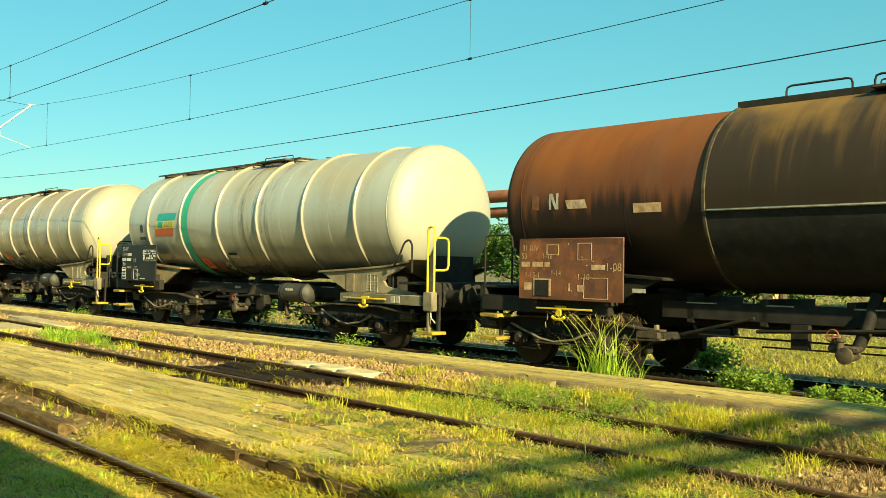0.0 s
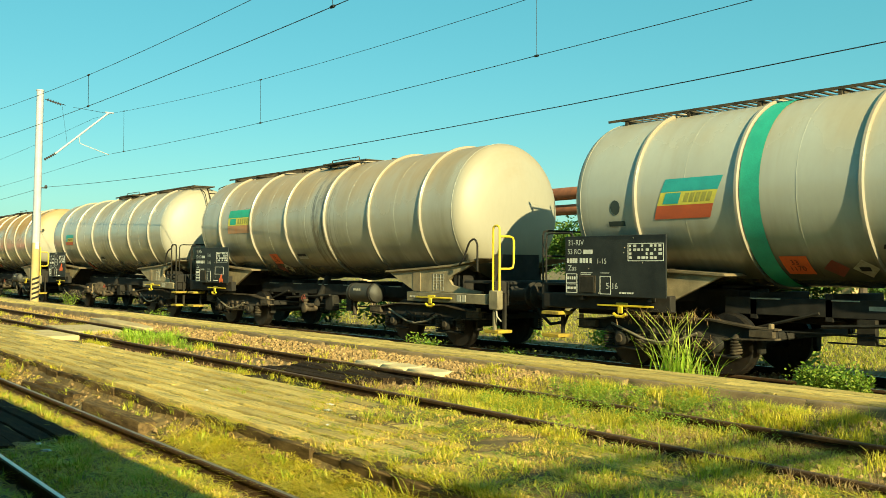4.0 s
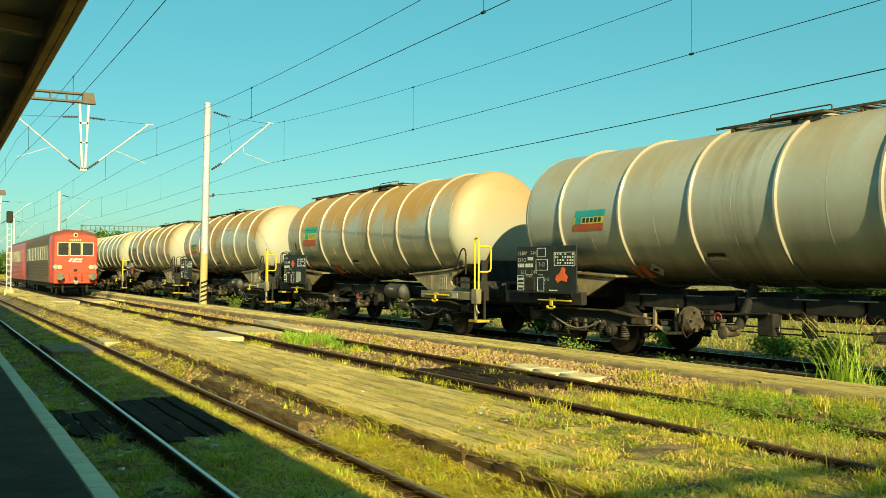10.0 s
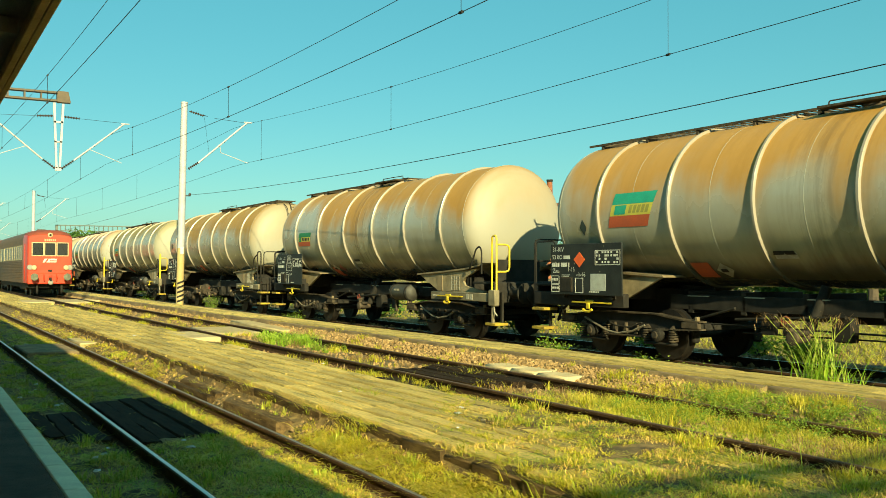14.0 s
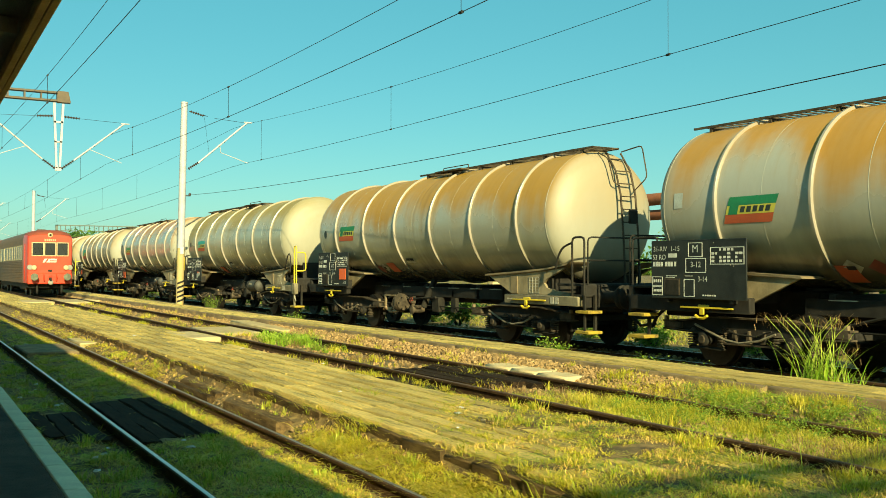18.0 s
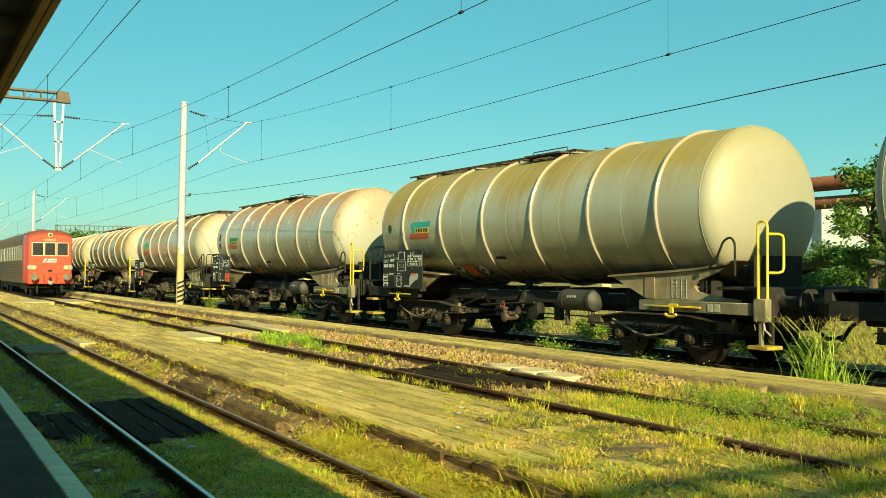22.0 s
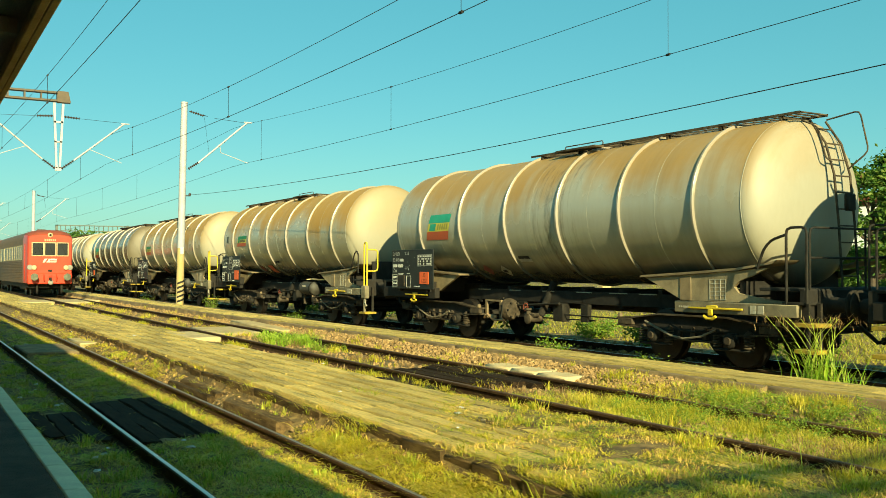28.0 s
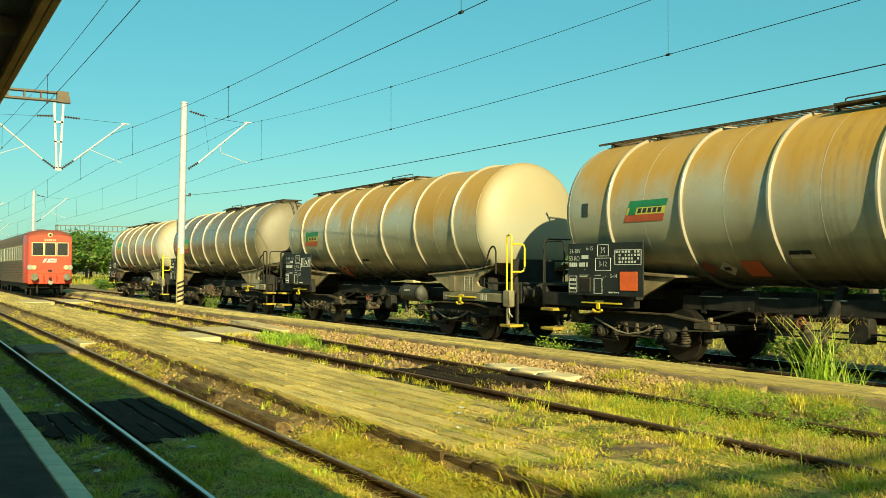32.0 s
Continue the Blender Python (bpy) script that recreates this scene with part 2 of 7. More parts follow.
YELLOW = mat("yellow_paint", (0.62, 0.46, 0.035), (0.5, 0.36, 0.03), rough=0.55, scale=5, spots=(0.2, 0.13, 0.04), spot_at=0.68)
BOARD = mat("black_board_paint", (0.030, 0.034, 0.032), (0.016, 0.018, 0.018), rough=0.6, scale=3, spots=(0.10, 0.05, 0.03), spot_at=0.72, spec=0.2)
RUSTBOARD = mat("rusty_board", (0.19, 0.07, 0.03), (0.085, 0.034, 0.018), rough=0.75, scale=3, spots=(0.32, 0.10, 0.028), spot_at=0.6)
WHITE = mat("white_marking", (0.60, 0.60, 0.54), (0.44, 0.44, 0.39), rough=0.7, scale=8, bump=0)
FADED = mat("faded_marking", (0.42, 0.40, 0.32), (0.26, 0.23, 0.17), rough=0.8, scale=8, bump=0)
RUSTMARK = mat("rust_stained_marking", (0.58, 0.42, 0.24), (0.28, 0.15, 0.07), rough=0.8, scale=9, bump=0)
REDRUST = mat("dull_red_handwheel", (0.30, 0.05, 0.025), (0.16, 0.035, 0.02), rough=0.7, scale=8)
STEPYELLOW = mat("dirty_yellow_tread", (0.42, 0.30, 0.03), (0.22, 0.15, 0.025), rough=0.7, scale=5, spots=(0.06, 0.045, 0.03), spot_at=0.62)
GREEN = mat("green_marking", (0.05, 0.36, 0.24), (0.04, 0.29, 0.2), rough=0.6, scale=4, bump=0)
LIME = mat("yellow_marking", (0.58, 0.52, 0.09), (0.5, 0.43, 0.08), rough=0.6, scale=4, bump=0)
RED = mat("red_marking", (0.46, 0.09, 0.035), (0.38, 0.08, 0.035), rough=0.6, scale=4, bump=0)
ORANGE = mat("hazard_orange", (0.75, 0.13, 0.03), (0.6, 0.1, 0.03), rough=0.5, scale=4, bump=0)
RAIL = mat("rusty_rail_side", (0.085, 0.048, 0.024), (0.04, 0.023, 0.012), rough=0.85, scale=7, spec=0.15)
HEAD = mat("polished_rail_head", (0.55, 0.53, 0.50), (0.40, 0.36, 0.31), rough=0.32, metal=0.9, scale=5, bump=0.03)
WORNHEAD = mat("brown_worn_rail_head", (0.36, 0.27, 0.17), (0.20, 0.13, 0.075), rough=0.42, metal=0.7, scale=5, bump=0.04)
DULLHEAD = mat("brown_rail_head", (0.16, 0.095, 0.05), (0.10, 0.06, 0.035), rough=0.55, metal=0.5, scale=6, bump=0.05)
TIMBER = mat("old_timber", (0.26, 0.19, 0.11), (0.14, 0.10, 0.06), rough=0.9, scale=2.5, fine=35, stretch=(6, 0.7, 6), per_object=0.3, bump=0.5)
# old timber, its colour lowered to near black for the canopy's shade
DARKTIMBER = mat("tarred_timber", (0.042, 0.027, 0.015), (0.010, 0.007, 0.005), rough=0.85, scale=2.5, fine=35, stretch=(6, 0.8, 6), per_object=0.3, bump=0.5, spec=0.08)
BROWNTIMBER = mat("brown_weathered_timber", (0.17, 0.115, 0.052), (0.055, 0.036, 0.018), rough=0.9, scale=3, fine=40, stretch=(5, 0.9, 5), per_object=0.35, bump=0.7, spec=0.1)
PLANK = mat("weathered_walkway_plank", (0.80, 0.595, 0.18), (0.47, 0.335, 0.10), rough=0.92, scale=3.2, fine=45, stretch=(4, 0.6, 4), per_object=0.26, bump=1.0, spots=(0.22, 0.18, 0.06), spot_at=0.57)
CONCRETE = mat("weathered_concrete", (0.54, 0.42, 0.22), (0.34, 0.255, 0.125), rough=0.9, scale=2.5, fine=50, per_object=0.12, bump=0.4, spots=(0.3, 0.24, 0.13), spot_at=0.66)
PALESLAB = mat("bleached_concrete", (0.60, 0.47, 0.26), (0.44, 0.34, 0.185), rough=0.9, scale=2.5, fine=55, per_object=0.05, bump=0.4, spots=(0.40, 0.32, 0.19), spot_at=0.68)
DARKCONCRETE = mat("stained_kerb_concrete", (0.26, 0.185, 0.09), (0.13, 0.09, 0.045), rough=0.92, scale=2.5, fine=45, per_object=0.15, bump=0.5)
ASPHALT = mat("dark_asphalt", (0.10, 0.085, 0.066), (0.045, 0.040, 0.033), rough=0.9, scale=2.2, fine=70, bump=0.8, spec=0.2, spots=(0.13, 0.115, 0.09), spot_at=0.64)
LINE = mat("worn_white_line", (0.85, 0.80, 0.56), (0.66, 0.61, 0.42), rough=0.8, scale=4, fine=70, spots=(0.33, 0.29, 0.22), spot_at=0.7, per_object=0.08)
STEELWHITE = mat("aluminium_paint", (0.42, 0.42, 0.45), (0.34, 0.34, 0.36), rough=0.5, metal=0.0, scale=3)
MAST = mat("yellowed_mast_paint", (0.42, 0.31, 0.11), (0.38, 0.31, 0.18), rough=0.85, scale=2, fine=40)
LATTICE = mat("grey_lattice_steel", (0.115, 0.085, 0.055), (0.07, 0.052, 0.034), rough=0.6, metal=0.3, scale=5)
FARSTEEL = mat("dull_far_steel", (0.13, 0.15, 0.13), (0.10, 0.115, 0.10), rough=0.7, scale=2)
WIRE = mat("dark_wire", (0.03, 0.03, 0.03), rough=0.5, metal=0.5, bump=0)
CERAMIC = mat("brown_insulator", (0.06, 0.045, 0.04), rough=0.3, bump=0)
CANOPY = mat("dark_canopy_boards", (0.58, 0.46, 0.34), (0.44, 0.34, 0.25), rough=0.8, scale=1.5, fine=30, stretch=(4, 0.5, 4))
FASCIA = mat("rust_stained_fascia", (0.60, 0.41, 0.21), (0.42, 0.28, 0.14), rough=0.8, scale=2, fine=30)
PLASTER = mat("station_plaster", (0.55, 0.47, 0.32), (0.45, 0.38, 0.26), rough=0.9, scale=1.5)
EARTH = mat("grassy_earth", (0.35, 0.24, 0.08), (0.065, 0.042, 0.018), rough=0.95, scale=4.5, fine=60, bump=1.0, spots=(0.085, 0.06, 0.022), spot_at=0.54)
STONE = mat("ballast_stone", (0.37, 0.245, 0.105), (0.18, 0.115, 0.048), rough=0.9, scale=20, island=0.4)
GRASS = leaf_mat("grass_blades", (0.23, 0.28, 0.019), (0.49, 0.44, 0.038), (0.74, 0.58, 0.095))
WEED = leaf_mat("weed_grass", (0.24, 0.33, 0.025), (0.44, 0.48, 0.05), (0.64, 0.57, 0.10))
LUSH = leaf_mat("lush_grass_blades", (0.11, 0.22, 0.02), (0.20, 0.30, 0.03), (0.33, 0.37, 0.06))
REED = leaf_mat("reed_leaves", (0.22, 0.42, 0.03), (0.40, 0.56, 0.06), (0.60, 0.62, 0.13), 0.4)
STRAW = leaf_mat("dry_straw", (0.6, 0.407, 0.095), (0.816, 0.572, 0.162), (0.408, 0.22, 0.057), 0.2)
MEADOW = leaf_mat("far_meadow_grass", (0.21, 0.235, 0.025), (0.40, 0.365, 0.05), (0.55, 0.44, 0.09))
FIELD = leaf_mat("meadow_grass", (0.40, 0.39, 0.028), (0.63, 0.54, 0.067), (0.80, 0.62, 0.123))
DEAD = leaf_mat("dead_brown_weeds", (0.14, 0.085, 0.035), (0.24, 0.15, 0.06), (0.36, 0.25, 0.10), 0.15)
OLIVE = mat("olive_marking", (0.36, 0.34, 0.08), rough=0.7, bump=0)
LEAF = leaf_mat("tree_leaves", (0.0455, 0.111, 0.0156), (0.0845, 0.169, 0.0234), (0.169, 0.221, 0.039))
BARK = mat("tree_bark", (0.10, 0.075, 0.05), (0.05, 0.04, 0.028), rough=0.95, scale=8, bump=0.6)
REDPAINT = mat("railcar_red_paint", (0.56, 0.042, 0.016), (0.38, 0.032, 0.013), rough=0.42, scale=1.6, coat=0.15, bump=0.03, spots=(0.26, 0.05, 0.02), spot_at=0.64)
REDROOF = mat("sooty_red_roof_paint", (0.27, 0.055, 0.025), (0.17, 0.04, 0.02), rough=0.7, scale=2)
CORRUGATED = mat("dull_ribbed_side", (0.20, 0.115, 0.05), (0.11, 0.062, 0.028), rough=0.6, metal=0.2, scale=1.5, stretch=(1, 0.3, 4))
ROOFGREY = mat("railcar_roof_grey", (0.13, 0.11, 0.09), (0.08, 0.07, 0.055), rough=0.8, scale=2)
GLASS = mat("dark_window_glass", (0.012, 0.014, 0.014), rough=0.3, bump=0, scale=1)
CREAMTRIM = mat("cream_window_trim", (0.46, 0.38, 0.22), rough=0.5, scale=4)
PIPE = mat("rusted_pipe", (0.30, 0.105, 0.045), (0.17, 0.06, 0.03), rough=0.85, scale=1.5, spots=(0.4, 0.2, 0.1), spot_at=0.66)
WALLPALE = mat("pale_far_wall", (0.40, 0.42, 0.43), (0.34, 0.36, 0.37), rough=0.9, scale=0.3)
# pale grey-blue panes: the distance haze is put into their colour
FARGLASS = mat("hazy_far_window", (0.34, 0.37, 0.37), rough=0.4, bump=0)
FLANGE = mat("tan_saddle_flange", (0.26, 0.20, 0.115), (0.15, 0.11, 0.06), rough=0.7, scale=2.5, spots=(0.16, 0.11, 0.06), spot_at=0.66)
PLATE = mat("dull_saddle_plate", (0.36, 0.29, 0.17), (0.19, 0.15, 0.085), rough=0.7, scale=2.5, spots=(0.16, 0.08, 0.035), spot_at=0.68)
SILLGREY = mat("dusty_sill_paint", (0.24, 0.205, 0.125), (0.11, 0.093, 0.058), rough=0.75, scale=2.5, spots=(0.10, 0.065, 0.035), spot_at=0.66)
RESERVOIR = mat("grey_reservoir_paint", (0.055, 0.052, 0.04), (0.028, 0.026, 0.02), rough=0.6, scale=4, spots=(0.14, 0.12, 0.08), spot_at=0.68)
RUBBER = mat("dusty_rubber_hose", (0.22, 0.19, 0.13), (0.11, 0.09, 0.06), rough=0.8, scale=8)
TEAL = mat("teal_marking", (0.05, 0.34, 0.32), (0.04, 0.27, 0.26), rough=0.6, scale=4, bump=0)
DEEPGREEN = mat("deep_green_marking", (0.03, 0.21, 0.09), (0.025, 0.16, 0.07), rough=0.6, scale=4, bump=0)
FADEDRED = mat("faded_red_marking", (0.48, 0.22, 0.10), (0.42, 0.24, 0.13), rough=0.7, scale=4, bump=0)
DARKRED = mat("dark_red_marking", (0.20, 0.035, 0.02), (0.12, 0.03, 0.018), rough=0.7, scale=5, bump=0)
DARKMARK = mat("dark_marking", (0.035, 0.05, 0.045), (0.02, 0.03, 0.028), rough=0.6, scale=6, bump=0)
PALELABEL = mat("pale_label", (0.42, 0.44, 0.40), (0.30, 0.31, 0.28), rough=0.6, scale=7, bump=0)
BUFFER = mat("green_grey_buffer_paint", (0.14, 0.15, 0.10), (0.07, 0.07, 0.05), rough=0.7, scale=5)
LAMP = mat("headlamp_glass", (0.30, 0.285, 0.24), rough=0.15, bump=0)
LITTER = mat("pale_litter", (0.75, 0.74, 0.70), rough=0.7, bump=0)


# ---- mesh building ----
class Mesh:
    """Collects vertices and faces of one mesh."""

    def __init__(self):
        self.v, self.f = [], []

    def add(self, vs, fs):
        o = len(self.v)
        self.v += [tuple(p) for p in vs]
        self.f += [tuple(o + i for i in f) for f in fs]
        return self

    def box(self, x0, x1, y0, y1, z0, z1, b=0.0, m=None):
        """A box; b bevels every edge."""
        c = ((x0 + x1) / 2, (y0 + y1) / 2, (z0 + z1) / 2)
        h = (abs(x1 - x0) / 2, abs(y1 - y0) / 2, abs(z1 - z0) / 2)
        b = min(b, min(h) * 0.9)
        vs, fs = [], []
        if not b:
            vs = [(sx * h[0], sy * h[1], sz * h[2]) for sx in (-1, 1) for sy in (-1, 1) for sz in (-1, 1)]
            fs = [(0, 1, 3, 2), (4, 6, 7, 5), (0, 4, 5, 1), (2, 3, 7, 6), (0, 2, 6, 4), (1, 5, 7, 3)]
        else:
            ix = {}
            for s in [(a, d, e) for a in (-1, 1) for d in (-1, 1) for e in (-1, 1)]:
                for ax in range(3):
                    p = [s[i] * (h[i] - (0 if i == ax else b)) for i in range(3)]
                    ix[s, ax] = len(vs)
                    vs.append(p)
            for ax in range(3):
                u, w = (ax + 1) % 3, (ax + 2) % 3
                for sg in (-1, 1):
                    ring = []
                    for a, d in ((-1, -1), (1, -1), (1, 1), (-1, 1)):
                        s = [0, 0, 0]
                        s[ax], s[u], s[w] = sg, a, d
                        ring.append(ix[tuple(s), ax])
                    fs.append(ring if sg > 0 else ring[::-1])
                for a in (-1, 1):
                    for d in (-1, 1):
                        s0, s1 = [0, 0, 0], [0, 0, 0]
                        s0[ax], s1[ax] = -1, 1
                        s0[u] = s1[u] = a
                        s0[w] = s1[w] = d
                        s0, s1 = tuple(s0), tuple(s1)
                        q = [ix[s0, u], ix[s1, u], ix[s1, w], ix[s0, w]]
                        fs.append(q if a * d > 0 else q[::-1])
            for s in [(a, d, e) for a in (-1, 1) for d in (-1, 1) for e in (-1, 1)]:
                q = [ix[s, 0], ix[s, 1], ix[s, 2]]
                fs.append(q if s[0] * s[1] * s[2] > 0 else q[::-1])
        vs = [Vector(p) for p in vs]
        if m is not None:
            vs = [m @ p for p in vs]
        return self.add([p + Vector(c) for p in vs], fs)

    def tube(self, pts, r, n=8, closed=False, radii=None):
        """A round bar along a path."""
        pts = [Vector(p) for p in pts]
        vs, fs = [], []
        k = len(pts)
        up = None
        for i, p in enumerate(pts):
            a, c = pts[max(i - 1, 0)], pts[min(i + 1, k - 1)]
            d = (c - a).normalized()
            if up is None:
                up = Vector((0, 0, 1)) if abs(d.z) < 0.9 else Vector((1, 0, 0))
            s = d.cross(up).normalized()
            up = s.cross(d).normalized()
            rr = radii[i] if radii else r
            for j in range(n):
                t = 2 * math.pi * j / n
                vs.append(p + s * (rr * math.cos(t)) + up * (rr * math.sin(t)))
        for i in range(k - 1):
            for j in range(n):
                q = (i * n + j, i * n + (j + 1) % n, (i + 1) * n + (j + 1) % n, (i + 1) * n + j)
                fs.append(q)
        fs.append(tuple(range(n))[::-1])
        fs.append(tuple((k - 1) * n + j for j in range(n)))
        return self.add(vs, fs)

    def lathe(self, prof, centre=(0, 0, 0), axis='y', n=24, ends=True):
        """A profile of (along, radius) turned about an axis through the centre."""
        vs, fs = [], []
        cx, cy, cz = centre
        for a, r in prof:
            for j in range(n):
                t = 2 * math.pi * j / n
                u, w = r * math.cos(t), r * math.sin(t)
                vs.append({'y': (cx + u, cy + a, cz + w), 'x': (cx + a, cy + w, cz + u), 'z': (cx + w, cy + u, cz + a)}[axis])
        for i in range(len(prof) - 1):
            for j in range(n):
                q = (i * n + j, i * n + (j + 1) % n, (i + 1) * n + (j + 1) % n, (i + 1) * n + j)
                fs.append(q[::-1])
        if ends:
            fs.append(tuple(range(n)))
            fs.append(tuple((len(prof) - 1) * n + j for j in range(n))[::-1])
        return self.add(vs, fs)

    def prism(self, poly, axis, a0, a1):
        """A flat outline pushed along an axis: poly in the two other axes, in order."""
        n = len(poly)
        put = {'x': lambda a, p: (a, p[0], p[1]), 'y': lambda a, p: (p[0], a, p[1]), 'z': lambda a, p: (p[0], p[1], a)}[axis]
        vs = [put(a0, p) for p in poly] + [put(a1, p) for p in poly]
        fs = [tuple(range(n))[::-1], tuple(range(n, 2 * n))] + [(i, (i + 1) % n, n + (i + 1) % n, n + i) for i in range(n)]
        return self.add(vs, fs)

    def data(self, name, material, smooth=True, angle=38):
        me = bpy.data.meshes.new(name)
        me.from_pydata(self.v, [], self.f)
        bm = bmesh.new()
        bm.from_mesh(me)
        bmesh.ops.recalc_face_normals(bm, faces=bm.faces)
        bm.to_mesh(me)
        bm.free()
        me.materials.append(material)
        if smooth:
            me.shade_smooth()
            me.set_sharp_from_angle(angle=radians(angle))
        return me


def part(name, mesh, material, parent=None, label="", smooth=True, at=None):
    """One mesh object under a thing or under a part."""
    me = mesh if isinstance(mesh, bpy.types.Mesh) else mesh.data(name, material, smooth)
    ob = new(name, me)
    if parent is not None:
        ob.parent = parent
    if at is not None:
        ob.matrix_basis = at
    if label:
        ob["label"] = label
    return ob


def thing(name, label, category, group="", kind="", at=None):
    ob = new(name)
    ob.empty_display_size = 0.2
    if at is not None:
        ob.matrix_basis = at
    return tagged(ob, label, category, group, kind)


def solid(name, mesh, material, label, category="", group="", kind="", smooth=True, at=None):
    ob = part(name, mesh, material, None, "", smooth, at)
    return tagged(ob, label, category, group, kind)


def lettering(text, size, material, name="lettering"):
    """Flat letters of the built-in font, as a mesh in the xy plane, centred."""
    cu = bpy.data.curves.new(name, 'FONT')
    cu.body, cu.size, cu.align_x, cu.align_y = text, size, 'CENTER', 'CENTER'
    ob = bpy.data.objects.new(name, cu)
    me = bpy.data.meshes.new_from_object(ob)
    bpy.data.objects.remove(ob)
    me.materials.clear()
    me.materials.append(material)
    return me

# ---- ground ----
XN, XM = 2.24, 6.73                     # left rail of the near and of the middle track
GA = 1.505                              # from rail to rail
ZM, ZT = 0.30, 0.25                     # rail tops; the near track's is 0


def bend(y):
    """Middle of the far track: it draws nearer with y, then runs straight on."""
    return 13.3 - 0.03 * (y - 10 * math.log1p(math.exp(min(60.0, (y - 32) / 10))))


def bend_turn(y):
    """The far track's turn there, in degrees."""
    return math.degrees(0.03 / (1 + math.exp(min(60.0, (y - 32) / 10))))


PROFILE = [(-400, -0.1), (1.1, -0.1), (1.9, -0.10), (2.08, -0.15), (2.40, -0.15), (2.6, -0.10), (3.4, -0.09), (3.58, -0.14), (3.86, -0.14), (3.94, -0.03), (4.14, 0.01), (4.24, 0.05), (4.30, 0.15), (4.38, 0.18), (6.2, 0.19), (6.5, 0.16), (6.62, 0.13), (6.85, 0.13), (7.0, 0.17), (7.9, 0.17), (8.12, 0.14), (8.35, 0.15), (8.5, 0.22), (8.9, 0.35), (9.25, 0.37), (10.4, 0.2), (10.6, 0.06), (11.3, 0.08), (14.6, 0.10), (16.0, 0.05), (30, 0.1), (400, 0.4)]


def ground_z(x, y):
    for (a, za), (b, zb) in zip(PROFILE, PROFILE[1:]):
        if x <= b:
            return za + (zb - za) * max(0, x - a) / (b - a)
    return PROFILE[-1][1]


def cover(x, y):
    """Earth and mown grass that lie over the planks before the crossing."""
    if not 4.32 < x < 6.6:
        return 0.0
    k = min(1.0, max(0.0, (10.4 - y) / 3.5)) if x < 5.3 else min(1.0, max(0.0, (13.0 - y) / 4.5))
    return k * (0.078 + 0.035 * noise.noise((x * 1.1, y * 0.6, 7)))


def surface_z(x, y):
    return ground_z(x, y) + cover(x, y) + 0.022 * noise.noise((x * 2.2, y * 2.2, 0)) + 0.02 * noise.noise((x * 7, y * 7, 3)) * (0.3 if 4.3 < x < 6.4 else 1)


def spaced(near, far, step, grow):
    out, s = [near], step
    while out[-1] < far:
        out.append(out[-1] + s)
        s *= grow
    return out


xs = sorted(set([round(-v, 3) for v in spaced(2, 2500, 1.5, 1.5)] + [1.0 + 0.12 * i for i in range(26)] + [4.24, 4.30, 4.38] + [4.46 + 0.09 * i for i in range(20)] + [6.3 + 0.12 * i for i in range(45)] + [round(v, 3) for v in spaced(11.7, 2500, 0.4, 1.16)]))
ys = sorted(set([round(-v, 3) for v in spaced(0, 2500, 1.5, 1.5)] + [0.18 * i for i in range(1, 130)] + [round(v, 3) for v in spaced(23.6, 2500, 0.3, 1.06)]))
gm = Mesh()
for y in ys:
    for x in xs:
        k = 1.0 if 1 < x < 40 and 0 < y < 100 else 0.0
        gm.v.append((x, y, surface_z(x, y) if k else ground_z(x, y)))
nx = len(xs)
gm.f = [(j * nx + i, j * nx + i + 1, (j + 1) * nx + i + 1, (j + 1) * nx + i) for j in range(len(ys) - 1) for i in range(nx - 1)]
solid("ground", gm, EARTH, "dry mown grass and earth between the railway tracks", "ground", kind="structure")


# ---- tracks ----
def rail_mesh(x, z, y0, y1, head, way=None):
    """A rail: foot, web and head; the running face is a slot of its own."""
    poly = [(-0.065, -0.155), (0.065, -0.155), (0.065, -0.143), (0.012, -0.125), (0.010, -0.045), (0.034, -0.035), (0.036, -0.008), (0.021, 0.0), (-0.021, 0.0), (-0.036, -0.008), (-0.034, -0.035), (-0.010, -0.045), (-0.012, -0.125), (-0.065, -0.143)]
    m = Mesh()
    rows = 40 if way is None else 90
    cuts = [y0 + (y1 - y0) * i / rows for i in range(rows + 1)]
    n = len(poly)
    for c in cuts:
        off = way(c) if way else 0.0
        dx, dz = 0.006 * math.sin(c * 0.7 + x), 0.004 * math.sin(c * 0.9 + x * 3)
        m.v += [(x + off + p[0] + dx, c, z + p[1] + dz) for p in poly]
    for i in range(rows):
        m.f += [(i * n + j, i * n + (j + 1) % n, (i + 1) * n + (j + 1) % n, (i + 1) * n + j) for j in range(n)]
    m.f += [tuple(range(n)), tuple(rows * n + j for j in range(n))]
    me = m.data("rail", RAIL)
    me.materials.append(head)
    for p in me.polygons:
        if p.normal.z > 0.96 and p.center.z > z - 0.02:
            p.material_index = 1
    return me


